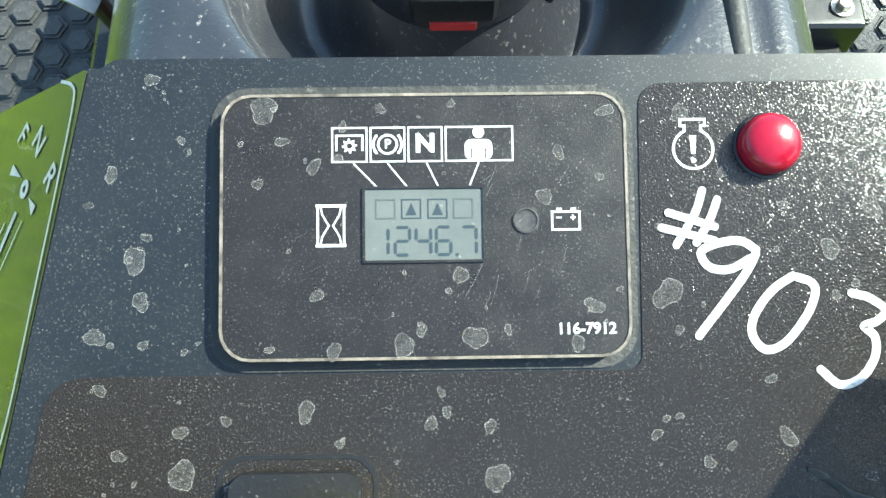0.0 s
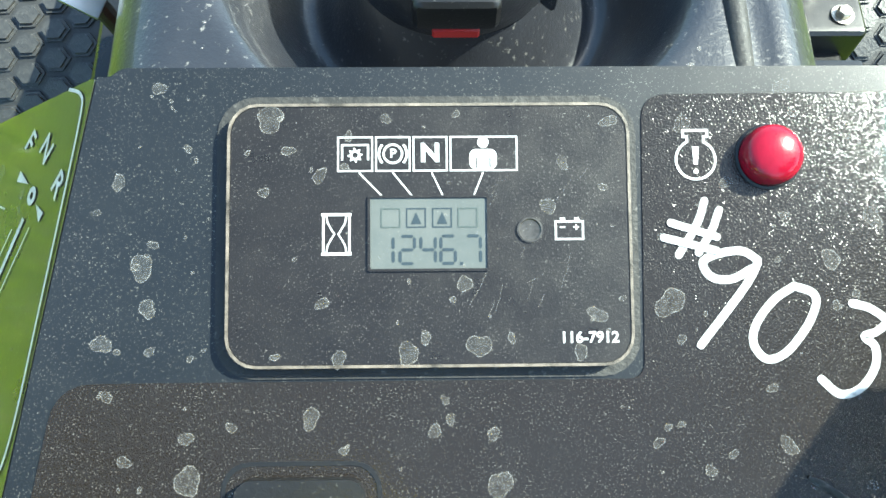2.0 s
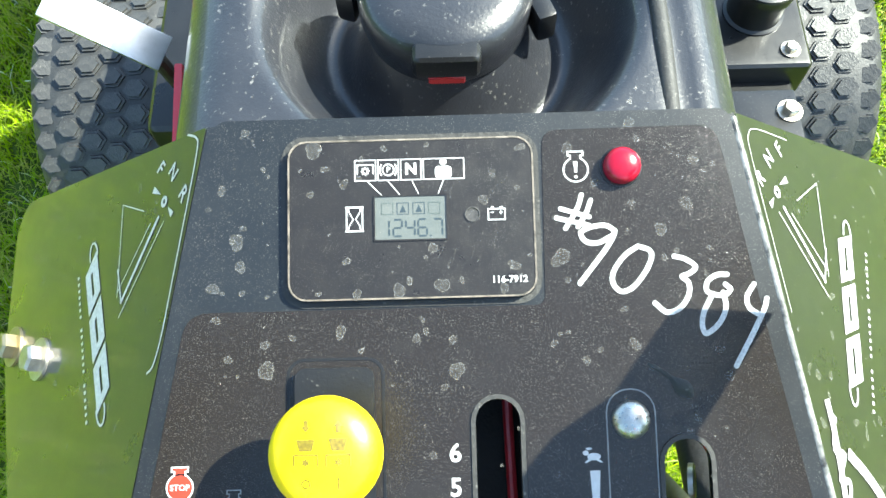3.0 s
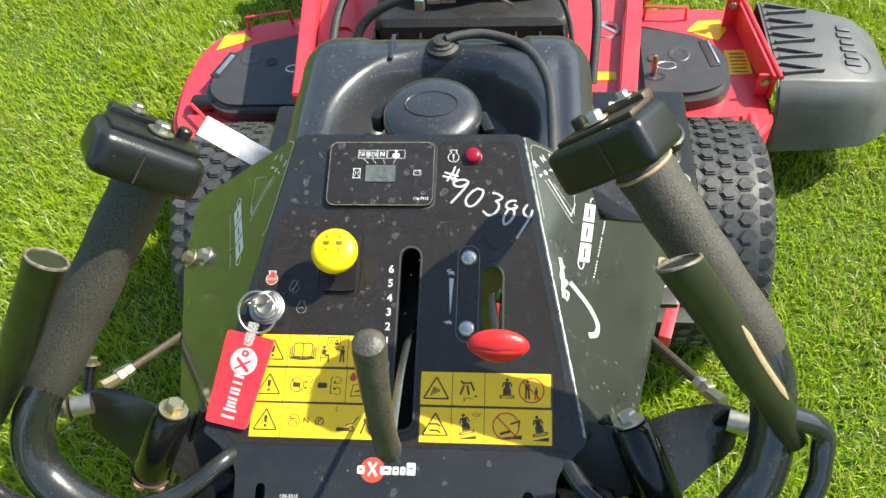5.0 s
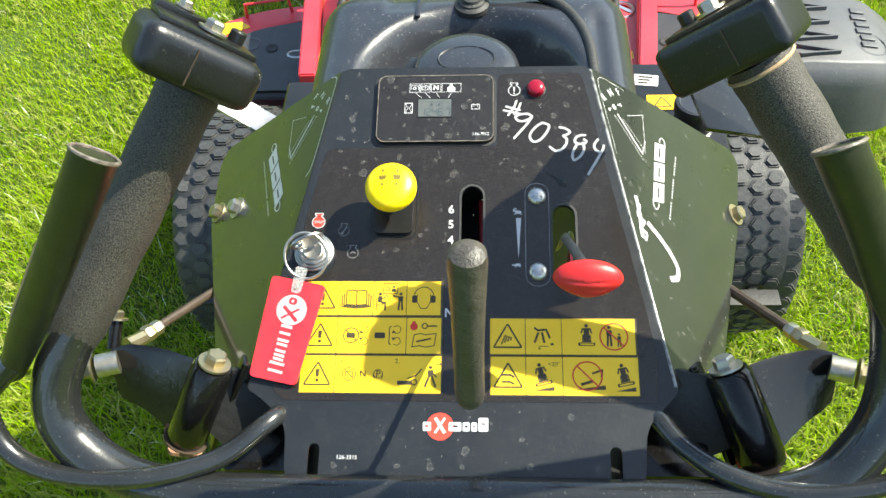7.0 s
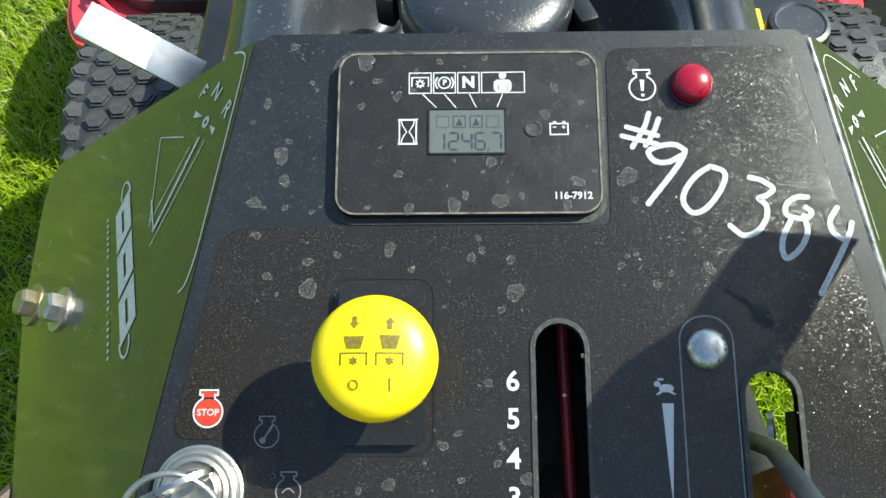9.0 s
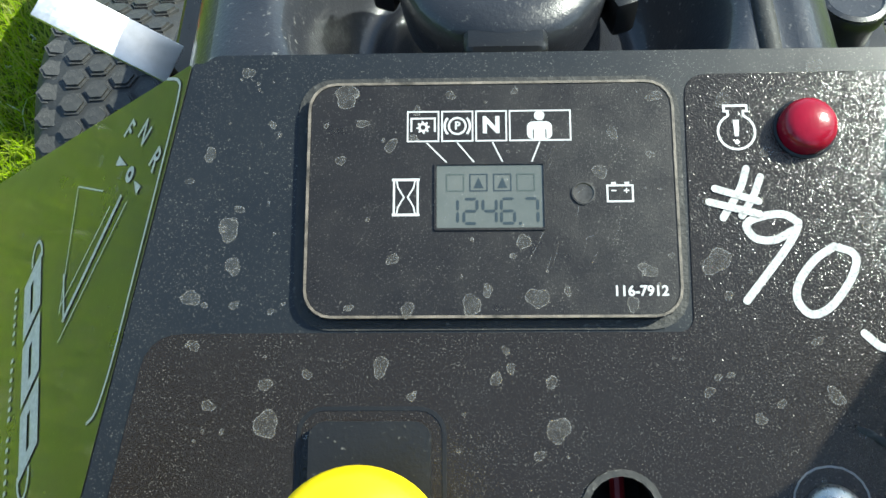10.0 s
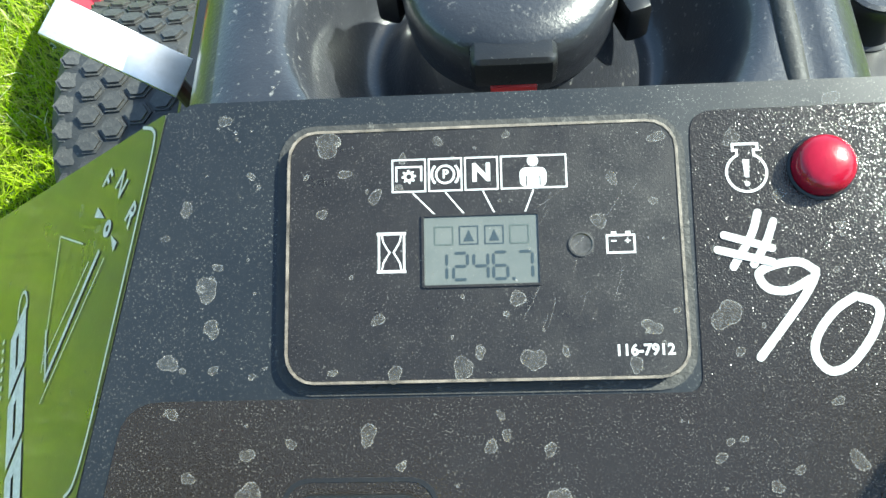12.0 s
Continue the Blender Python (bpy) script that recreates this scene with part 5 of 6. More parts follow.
RUSTDARK = mat("oily_rust", (0.040, 0.028, 0.020), 0.5, 0.3, col2=(0.085, 0.060, 0.042), scale=300, bump=0.4, bscale=900)

# ---- handlebar, grips, hand levers ----
bar_half = [(0, -0.2875, 0.9615), (0.13, -0.2875, 0.9615), (0.19, -0.286, 0.963), (0.236, -0.279, 0.972), (0.267, -0.263, 0.989), (0.276, -0.246, 1.012), (0.264, -0.222, 1.043), (0.215, -0.170, 1.108), (0.160, -0.110, 1.180)]
right_half = [*bar_half[:4], (0.260, -0.264, 0.990), (0.273, -0.245, 1.014), (0.275, -0.217, 1.048), (0.264, -0.192, 1.083), (0.220, -0.157, 1.137), (0.175, -0.121, 1.192)]
full = [(-x, y, z) for x, y, z in bar_half[:0:-1]] + right_half
part("handlebar", tube(catmull(full, 6), [0.0140 + 0.0024 * math.exp(-((abs(v.x) - 0.262) / 0.03) ** 2) for v in catmull(full, 6)], 20), TUBE, MOWER, "glossy black bent tube handlebar")


def grip_side(sgn):
    g = Vector((-0.507 * sgn, 0.545, 0.668)).normalized()
    low, top = (Vector((0.268, -0.194, 1.078)), Vector((0.172, -0.119, 1.196))) if sgn > 0 else (Vector((-0.268, -0.221, 1.038)), Vector((-0.160, -0.112, 1.184)))
    path = [low + (top - low) * (0.04 + 0.96 * i / 14) for i in range(15)]
    radii = [0.0170, 0.0198] + [0.0196 + 0.0005 * math.sin(i * 1.7) for i in range(11)] + [0.0200, 0.0190]
    gr = part("hand_grip", tube(path, radii, 24), FOAM, MOWER, "black grainy foam hand grip")
    # housing at the top of the grip; its long side rises outwards
    h = Vector((0.64 * sgn, -0.167, 0.754)).normalized()
    h = (h - g * h.dot(g)).normalized()
    up = (h.cross(g) if sgn > 0 else g.cross(h)).normalized()
    c = Vector((0.154, -0.123, 1.211)) if sgn > 0 else Vector((-0.152, -0.128, 1.207))
    M = Matrix(((h.x, up.x, g.x, c.x), (h.y, up.y, g.y, c.y), (h.z, up.z, g.z, c.z), (0, 0, 0, 1)))
    box = part("control_housing", rbox(-0.037, 0.037, -0.022, 0.021, -0.016, 0.015, 0.007 if sgn > 0 else 0.011, 4, M), PLASTIC, MOWER, "black plastic control housing on top of the grip")
    part("parting_seam", rbox(0.0065, 0.0076, 0.0210, 0.0216, -0.012, 0.010, 0, m=M), RUSTDARK, box)
    part("cover_plate", join(rbox(-0.030, 0.030, -0.016, 0.010, 0.0145, 0.018, 0.001, m=M), rbox(-0.008, 0.028, -0.026, -0.014, 0.0145, 0.022, 0.002, m=M)), RUSTDARK if sgn > 0 else PLASTIC, box)
    hexbolt(M @ Vector((-0.004, -0.004, 0.0205)), g, 0.0058, box, STEEL)
    hexbolt(M @ Vector((0.010, -0.022, 0.0235)), g, 0.0040, box, STEEL)
    part("pivot_pin", lathe([(0.005, 0), (0.005, 0.008), (0.004, 0.009), (0, 0.009)], 16, M @ pose(-0.022, -0.012, 0.0165)), PLASTIC, box)
    if sgn > 0:
        # unseen bent plate added before the housing to shade the console, on its axes
        lay = [(40, -102, 128), (60, -80, 122), (81, -66, 108), (102, -37, 90), (137, -40, 80), (107, -83, 100), (114, -160, 116), (46, -178, 138)]
        bm = bmesh.new()
        low_v, high_v = ([bm.verts.new((u + 0.94 * w_ , v + 0.59 * w_, w_ + dz)) for u, v, w_ in lay] for dz in (-4, 0))
        for k in range(8):
            bm.faces.new((low_v[k], low_v[(k + 1) % 8], high_v[(k + 1) % 8], high_v[k]))
        for ids in ((0, 1, 6, 7), (1, 2, 5, 6), (2, 3, 4, 5)):
            bm.faces.new([high_v[k] for k in ids]), bm.faces.new([low_v[k] for k in ids[::-1]])
        bmesh.ops.recalc_face_normals(bm, faces=bm.faces[:])
        part("shade_plate", bm, ARM, box, "unseen black bent plate that shades the console", CM)
    g = (top - low).normalized()
    ring_c = top - g * 0.006
    part("grip_collar", lathe([(0.0200, -0.0012), (0.0209, 0), (0.0200, 0.0012)], 24, along(ring_c, g)), TAN, gr, "worn tan end of the foam")
    # hand lever: sleeved upper arm, bent rod below
    if sgn > 0:
        arm = catmull([(0.182, -0.229, 1.230), (0.209, -0.229, 1.183), (0.236, -0.230, 1.132), (0.266, -0.232, 1.080), (0.289, -0.237, 1.036)], 5)
    else:
        arm = catmull([(-0.169, -0.235, 1.235), (-0.201, -0.233, 1.186), (-0.235, -0.232, 1.134), (-0.271, -0.233, 1.080), (-0.299, -0.237, 1.036)], 5)
    if sgn > 0:
        rod = catmull([(0.272, -0.232, 1.068), *[(0.303, -0.233, 1.049), (0.306, -0.248, 1.031), (0.304, -0.261, 1.016), (0.295, -0.274, 1.000), (0.275, -0.284, 0.988), (0.245, -0.288, 0.982), (0.211, -0.287, 0.978), (0.175, -0.276, 0.978), (0.149, -0.254, 0.974), (0.135, -0.232, 0.973), (0.131, -0.218, 0.958)]], 5)
    else:
        rod = catmull([(-0.290, -0.235, 1.052), *[(-0.317, -0.251, 1.028), (-0.316, -0.263, 1.013), (-0.306, -0.275, 0.999), (-0.288, -0.283, 0.989), (-0.263, -0.287, 0.984), (-0.232, -0.288, 0.983), (-0.200, -0.283, 0.981), (-0.166, -0.268, 0.977), (-0.139, -0.245, 0.980), (-0.131, -0.232, 0.974), (-0.129, -0.219, 0.960)]], 5)
    lv = part("hand_lever", tube(rod, [0.0088 - 0.0018 * min(1.0, i / 22) for i in range(len(rod))], 14), TUBE, MOWER, "bent black hand lever rod")
    n = len(arm)
    sleeve = tube([arm[0] + (arm[0] - arm[1]).normalized() * 0.002, *arm], [0.0124] + [0.0128 - 0.0045 * (i / (n - 1)) ** 5 for i in range(n)], 24, flat=0.85)
    sleeve.verts.ensure_lookup_table()
    axis, back = (arm[0] - arm[1]).normalized(), Vector((0.43 if sgn < 0 else -0.43, -0.64, 0.63))
    for v in sleeve.verts:
        o = v.co - arm[0]
        if o.dot(axis) > -0.004:
            o -= axis * o.dot(axis)
            v.co = arm[0] + o + axis * (1.5 * o.dot(back) + (0.002 if v.index < 24 else 0))
    part("sleeve", sleeve, SLEEVE, lv, "dark lever sleeve, green grass reflection in its colour, with a worn edge")
    edge = [p + Vector((0.0098 * sgn, -0.004, 0.0045)) for p in arm[6:15]]
    part("worn_edge", tube(edge, [0.0006] + [0.0022] * 7 + [0.0006], 8, flat=0.5), TAN, lv, "bare tan worn edge")
    cut = []
    side, other = axis.orthogonal().normalized(), axis.cross(axis.orthogonal().normalized())
    for k in range(25):
        o = (side * math.cos(2 * math.pi * k / 24) + other * math.sin(2 * math.pi * k / 24)) * 0.0117
        cut.append(arm[0] + o + axis * (1.5 * o.dot(back) + 0.0025))
    part("end_rim", tube(cut, 0.0011, 6, caps=False), WORN, lv, "pale worn rim of the sleeve end")
    # pivot bushing, bracket arm, bolts
    a, b_ = (Vector((-0.1765, -0.2105, 1.003)), Vector((-0.207, -0.2385, 0.944))) if sgn < 0 else (Vector((0.183, -0.205, 0.992)), Vector((0.2094, -0.250, 0.945)))
    ax = (a - b_).normalized()
    bracket = part("pivot_bracket", tube([b_, b_ + ax * 0.004, a - ax * 0.004, a], [0.0165, 0.0175, 0.0165, 0.0140] if sgn > 0 else [0.0135, 0.0150, 0.0150, 0.0130], 24), ARM, MOWER, "black pivot bushing and bracket")
    hexbolt(a + ax * 0.003, ax, 0.0078, bracket, BRASS if sgn < 0 else STEEL, roll=20)
    part("lower_washer", lathe([(0.0165, -0.002), (0.0165, 0.0005), (0.008, 0.0005)], 20, along(b_, ax)), RUSTDARK, bracket)
    out, outb = Vector((0.271 * sgn, -0.176, 0.981)), Vector((0.275 * sgn, -0.194, 0.930))
    e1, e2 = a - ax * 0.006 + Vector((0.008 * sgn, 0.010, 0)), b_ - ax * 0.002 + Vector((0.010 * sgn, 0.008, 0))
    bm = bmesh.new()
    rows = []
    for i in range(11):
        t = i / 10
        sag = math.sin(math.pi * t)
        pinch = 1 - 0.25 * max(0, t - 0.8) / 0.2
        p = e1 + (out - e1) * t + Vector((0, 0.006, -0.004)) * sag
        q = e2 + (outb - e2) * t + Vector((0, 0.003, 0.006)) * sag
        m_ = (p + q) / 2
        rows.append((m_ + (p - m_) * pinch, m_ + (q - m_) * pinch))
    for off in (0, 1):
        for p, q in rows:
            bm.verts.new(p + Vector((0.0, -0.005 * off, -0.002 * off))), bm.verts.new(q + Vector((0.0, -0.005 * off, -0.002 * off)))
    bm.verts.ensure_lookup_table()
    for i in range(10):
        u, w = 2 * i, 22 + 2 * i
        for f in ((u, u + 1, u + 3, u + 2), (w, w + 2, w + 3, w + 1), (u, u + 2, w + 2, w), (u + 1, w + 1, w + 3, u + 3)):
            bm.faces.new([bm.verts[k] for k in f])
    bm.faces.new([bm.verts[k] for k in (0, 22, 23, 1)]), bm.faces.new([bm.verts[k] for k in (20, 21, 43, 42)])
    bmesh.ops.recalc_face_normals(bm, faces=bm.faces[:])
    bmesh.ops.bevel(bm, geom=[e for e in bm.edges if e.calc_face_angle(0) > 0.9], offset=0.002, segments=2, affect="EDGES")
    part("arm_plate", bm, ARM, bracket, angle=50)
    part("side_strap", rbox(-0.006, 0.006, -0.002, 0.002, -0.085, 0.0, 0.0012, m=along(a + Vector((-0.020 * sgn, 0.008, -0.006)), ax, 25 * sgn)), ARM, bracket)
    # gusset between the bushing and the console's lower corner
    ga, gb = a - ax * 0.010 + Vector((-0.006 * sgn, 0.004, 0)), b_ + ax * 0.012 + Vector((-0.006 * sgn, 0.004, 0))
    corners = [ga, ga.lerp(gb, 0.5) + Vector((-0.004 * sgn, 0.003, -0.001)), gb, Vector((0.172 * sgn, -0.246, 0.940)), Vector((0.146 * sgn, -0.236, 0.948)), Vector((0.136 * sgn, -0.212, 0.972)), Vector((0.146 * sgn, -0.198, 0.984))]
    gusset = bmesh.new()
    lift = (corners[3] - corners[0]).cross(corners[5] - corners[0]).normalized() * 0.0025
    over, under = ([gusset.verts.new(p + k_ * lift) for p in corners] for k_ in (1, -1))
    gusset.faces.new(over), gusset.faces.new(under[::-1])
    for k in range(7):
        gusset.faces.new((over[k], under[k], under[(k + 1) % 7], over[(k + 1) % 7]))
    bmesh.ops.recalc_face_normals(gusset, faces=gusset.faces[:])
    part("gusset", gusset, DARK, bracket, "dark oily gusset plate", angle=50)
    hexbolt(Vector((0.282 * sgn, -0.196, 0.973)), (sgn, -0.35, 0.1), 0.0075, bracket, BRASS)
    part("spacer", lathe([(0.009, -0.016), (0.009, 0.0), (0, 0.0)], 18, along(Vector((0.278 * sgn, -0.194, 0.972)), (sgn, -0.35, 0.1))), STEEL, bracket)
    if sgn < 0:
        part("stud", tube([(-0.270, -0.178, 0.972), (-0.268, -0.160, 0.985)], 0.0052, 14), ARM, bracket)
        hexbolt(Vector((-0.268, -0.159, 0.986)), (0.1, 0.75, 0.6), 0.006, bracket, BRASS)
    # control rod down to the drive
    ro = part("control_rod", tube([(0.258 * sgn, -0.165, 0.963), (0.215 * sgn, -0.090, 0.931), (0.165 * sgn, 0.08, 0.84)], 0.0044 if sgn > 0 else 0.0038, 10), RUSTDARK, MOWER, "thin rusty steel control rod")
    r0, r1 = Vector((0.258 * sgn, -0.165, 0.963)), Vector((0.215 * sgn, -0.090, 0.931))
    for f_, k_ in ((0.13, 0.0068), (0.22, 0.0060)):
        part("lock_nut", lathe([(k_ * 0.9, -0.0045), (k_, -0.0035), (k_, 0.0035), (k_ * 0.9, 0.0045)], 6, along(r0 + (r1 - r0) * f_, r1 - r0, 20 * sgn)), BRASS if f_ < 0.2 else STEEL, ro)
    foot = plate(rounded([(-0.015, -0.012), (0.020, -0.014), (0.030, 0.004), (0.012, 0.016), (-0.016, 0.012)], 0.004), z0=-0.0035, z1=-0.0005)
    part("foot_plate", foot, RUST, bracket, "rusty foot plate under the bushing", along(b_, ax, 30 * sgn))
    part("rod_end", tube([(0.262 * sgn, -0.172, 0.967), (0.252 * sgn, -0.156, 0.958)], [0.0062, 0.0056], 8), BRASS, ro)


grip_side(-1)
grip_side(1)

# rear latch plate, low under the handlebar
REAR = pose(0, -0.038, 0.55, 50, 0, 0) @ Matrix.Scale(1.3, 4)
latch = part("rear_plate", plate(rounded([(-0.095, -0.04), (0.095, -0.04), (0.085, -0.075), (0.030, -0.125), (0.026, -0.30), (-0.026, -0.30), (-0.030, -0.125), (-0.085, -0.075)], 0.008), z0=-0.004, z1=0.0), RED, MOWER, "bright red rear frame plate", REAR)
part("latch_bracket", join(rbox(-0.017, 0.017, -0.10, -0.035, 0.0005, 0.012, 0.002), rbox(-0.011, 0.011, -0.20, -0.08, 0.003, 0.016, 0.002)), STEEL, latch, "bare steel latch bracket", REAR)
hexbolt(REAR @ Vector((-0.003, -0.098, 0.0175)), pose(0, 0, 0, 50, 0, 0).to_3x3() @ Vector((0, 0, 1)), 0.0085, latch, STEEL)
part("cable_guide", lathe([(0.016, -0.003), (0.018, 0), (0.016, 0.004), (0, 0.005)], 20, pose(-0.088, -0.20, 0.80, 30, 10, 0)), RUST, latch)
# handle legs down to the frame
for sgn in (-1, 1):
    part("handle_leg", tube(catmull([(0.10 * sgn, -0.285, 0.945), (0.13 * sgn, -0.15, 0.86), (0.16 * sgn, 0.08, 0.70), (0.20 * sgn, 0.30, 0.52), (0.22 * sgn, 0.48, 0.40)], 5), 0.014, 14), DARK, MOWER, "black tubular handle leg")
    if sgn < 0:
        part("frame_upright", rbox(-0.004, 0.004, -0.05, 0.05, -0.20, 0.16, 0.002, m=pose(0.262 * sgn, 0.335, 0.52, 14, 0, 0)), RED, MOWER, "red frame upright")
part("shift_quadrant", rbox(-0.026, 0.016, -0.11, 0.07, -0.004, 0.002, 0.001, m=pose(0.008, -0.06, 0.905, 40, 10, 0)), DARK, MOWER, "dark shift quadrant plate below the console")
part("shift_link", rbox(-0.002, 0.002, -0.05, 0.03, -0.004, 0.004, 0.001, m=pose(0.018, -0.045, 0.93, 40, 0, 0)), RED, MOWER, "thin red shift link below the console")
for sgn in (-1, 1):
    part("handle_gusset", rbox(0.146 * sgn - 0.028, 0.146 * sgn + 0.028, -0.266, -0.214, 0.885, 0.950, 0.006, 2), ARM, MOWER, "black gusset under the console corner")
part("cross_brace", rbox(-0.12, 0.12, -0.01, 0.01, -0.06, 0.0, 0.003, m=pose(0, 0.06, 0.93, 20, 0, 0)), DARK, MOWER, "black cross brace under the console")

# ---- fuel tank ----
TX, TY, TZ = -0.006, 0.268, 0.868
tank_b = bmesh.new()
N = 72
hx, hy, edge_r = 0.198, 0.172, 0.050
grid = {}


def tank_height(x, y):
    ex, ey = max(0.0, abs(x) - (hx - edge_r)), max(0.0, abs(y) - (hy - edge_r))
    dd = min(1.0, math.hypot(ex, ey) / edge_r)
    z = -edge_r * (1 - math.sqrt(max(0.0, 1 - dd * dd)))
    r = math.hypot(x + 0.003, y + 0.006)
    if r < 0.140:
        t = 1 - abs((r - 0.088) / 0.052) if r > 0.036 else 0.0
        z -= 0.072 * (3 * t * t - 2 * t ** 3) if t > 0 else 0.0
    # channel for the hose
    z -= 0.006 * math.exp(-((x - 0.152) / 0.010) ** 2) * (1 if y < 0.09 else max(0, 1 - (y - 0.09) / 0.03))
    # moulded step towards the vent
    z -= 0.004 / (1 + math.exp(-(y - 0.118) / 0.003)) * (1 if abs(x) < 0.11 else 0)
    return z


for i in range(N + 1):
    for j in range(N + 1):
        u, v = 2 * i / N - 1, 2 * j / N - 1
        # squeeze the square to a rounded rectangle
        cr = 0.30
        x, y = u * math.sqrt(1 - cr * v ** 6 * 0.5), v * math.sqrt(1 - cr * u ** 6 * 0.5)
        x, y = x * hx, y * hy
        grid[i, j] = tank_b.verts.new((TX + x, TY + (y if y < 0.1 else 0.1 + (y - 0.1) * 1.20), TZ + tank_height(x, y)))
for i in range(N):
    for j in range(N):
        tank_b.faces.new((grid[i, j], grid[i + 1, j], grid[i + 1, j + 1], grid[i, j + 1]))
rim_edges = [e for e in tank_b.edges if e.is_boundary]
got = bmesh.ops.extrude_edge_only(tank_b, edges=rim_edges)
for v in got["geom"]:
    if isinstance(v, bmesh.types.BMVert):
        v.co.z = 0.60
        v.co.x, v.co.y = TX + (v.co.x - TX) * 0.94, TY + (v.co.y - TY) * 0.94
bmesh.ops.recalc_face_normals(tank_b, faces=tank_b.faces[:])
tank = part("fuel_tank", tank_b, TANK, MOWER, "glossy black moulded plastic fuel tank with water spots", angle=60)
capm = pose(TX - 0.005, TY - 0.006, TZ - 0.010) @ Matrix.Diagonal((1.05, 1.05, 1.0, 1.0))
cap_prof = [(0.056, -0.012), (0.058, 0.0), (0.0585, 0.016), (0.056, 0.023), (0.051, 0.028), (0.040, 0.0315), (0.020, 0.0335), (0, 0.034)]
part("tank_cap", lathe(cap_prof, 56, capm), TANK, tank, "domed black fuel cap", angle=50)
part("cap_mark", lathe([(0.0235, 0.0334), (0.0245, 0.0345), (0.0255, 0.0326)], 44, capm @ Matrix.Diagonal((1.25, 0.85, 1, 1)), caps=False), TANK, tank)
b = rbox(-0.022, 0.022, -0.064, -0.046, 0.004, 0.026, 0.006, 3, capm)
part("cap_tab", b, PLASTIC, tank, "black cap pull tab")
part("cap_label", rbox(-0.012, 0.012, -0.062, -0.056, -0.004, 0.003, 0.001, 1, capm), REDPLASTIC, tank)
for sgn in (-1, 1):
    part("cap_clip", rbox(-0.007, 0.007, -0.016, 0.016, -0.01, 0.016, 0.004, 2, capm @ pose(0.062 * sgn, 0.0 - 0.01 * sgn, 0, 0, 0, 20 * sgn)), PLASTIC, tank)
ventm = pose(-0.008, 0.405, TZ - 0.006)
part("tank_vent", lathe([(0.022, -0.004), (0.022, 0.002), (0.017, 0.005), (0.0165, 0.007), (0.013, 0.0085), (0.012, 0.012), (0.006, 0.0135), (0, 0.0135)], 32, ventm), RUBBER, tank, "black rubber vent grommet")
hose_path = catmull([(-0.006, 0.405, TZ + 0.010), (0.014, 0.413, TZ + 0.010), (0.045, 0.418, TZ + 0.008), (0.088, 0.405, TZ + 0.004), (0.114, 0.372, TZ + 0.003), (0.129, 0.325, TZ + 0.003), (0.133, 0.27, TZ + 0.002), (0.133, 0.20, TZ + 0.001), (0.132, 0.13, TZ - 0.008), (0.132, 0.09, TZ - 0.04)], 6)
part("vent_hose", tube([p + Vector((0.003, 0, -0.004)) for p in hose_path], 0.0064, 14), RUBBER, tank, "black rubber vent hose")
part("tank_seam", rbox(-0.078, -0.072, 0.375, 0.425, TZ - 0.004, TZ + 0.001, 0.002), TANK, tank)
b, rim, rnd = bmesh.new(), bmesh.new(), random.Random(11)
for i in range(170):
    u, v = rnd.uniform(-0.14, 0.14), rnd.uniform(-0.12, 0.125)
    if 0.03 < math.hypot(u + 0.003, v + 0.006) < 0.145:
        continue
    z = tank_height(u, v) + 0.0006
    splash(b, rim, TX + u, TY + v, 0.0006 + 0.0022 * rnd.random() ** 3, TZ + z, rnd, 0.7)
rim.free()
tagged(part("water_spots", b, STAINRIM, tank, "pale dried water spots", angle=180), kind="stuff")

# ---- things between tank and wheels ----
pump = part("oil_reservoir", join(rbox(0.190, 0.372, 0.385, 0.610, 0.545, 0.598, 0.008, 3), rbox(0.205, 0.36, 0.30, 0.40, 0.50, 0.570, 0.010, 3)), PLASTIC, MOWER, "black plastic oil reservoir")
filler = part("filler_cap", lathe([(0.0325, -0.004), (0.0325, 0.002), (0.029, 0.004), (0.029, 0.034), (0.032, 0.036), (0.0325, 0.046), (0.031, 0.049)], 32, pose(0.319, 0.456, 0.598)), PLASTIC, pump, "tall black filler cap")
part("cap_top", lathe([(0.0305, 0.0), (0.0305, 0.002), (0.026, 0.0035), (0.024, 0.002), (0, 0.0015)], 32, pose(0.319, 0.456, 0.647)), TANK, filler, "glossy dished cap top")
warn = part("warning_label", plate(rrect(-0.023, 0.023, -0.017, 0.017, 0.002), z0=0, z1=0.0006), YELLOW, pump, "small yellow warning label", pose(0.282, 0.512, 0.5986))
b = bmesh.new()
ribbon(b, [(-0.013, -0.010), (0.013, -0.010), (0.0, 0.012)], 0.0022, 0.0008, True)
part("warning_triangle", b, INK, warn, m=pose(0.282, 0.512, 0.5986), angle=180)
white = part("white_label", plate(rrect(-0.019, 0.019, -0.013, 0.013, 0.002), z0=0, z1=0.0006), WHITEBOX, pump, "small white label with dark bars", pose(0.263, 0.565, 0.5986, 0, 0, -8))
for k in range(3):
    part("print_bar", plate(rrect(-0.013, 0.002 + 0.004 * k, -0.009 + 0.007 * k, -0.005 + 0.007 * k, 0.0005), z0=0.0008, z1=0.001), INK, white, m=pose(0.263, 0.565, 0.5986, 0, 0, -8))
hexbolt((0.262, 0.465, 0.600), (0, 0, 1), 0.008, pump, STEEL, name="plate_bolt")
hexbolt((0.350, 0.405, 0.600), (0, 0, 1), 0.007, pump, STEEL, name="plate_bolt")
part("lower_rail", rbox(-0.010, 0.010, -0.012, 0.012, 0.0, 0.15, 0.003, m=along(Vector((0.325, 0.215, 0.43)), (0.08, 0.26, -0.03))), RED, MOWER, "red lower frame rail")
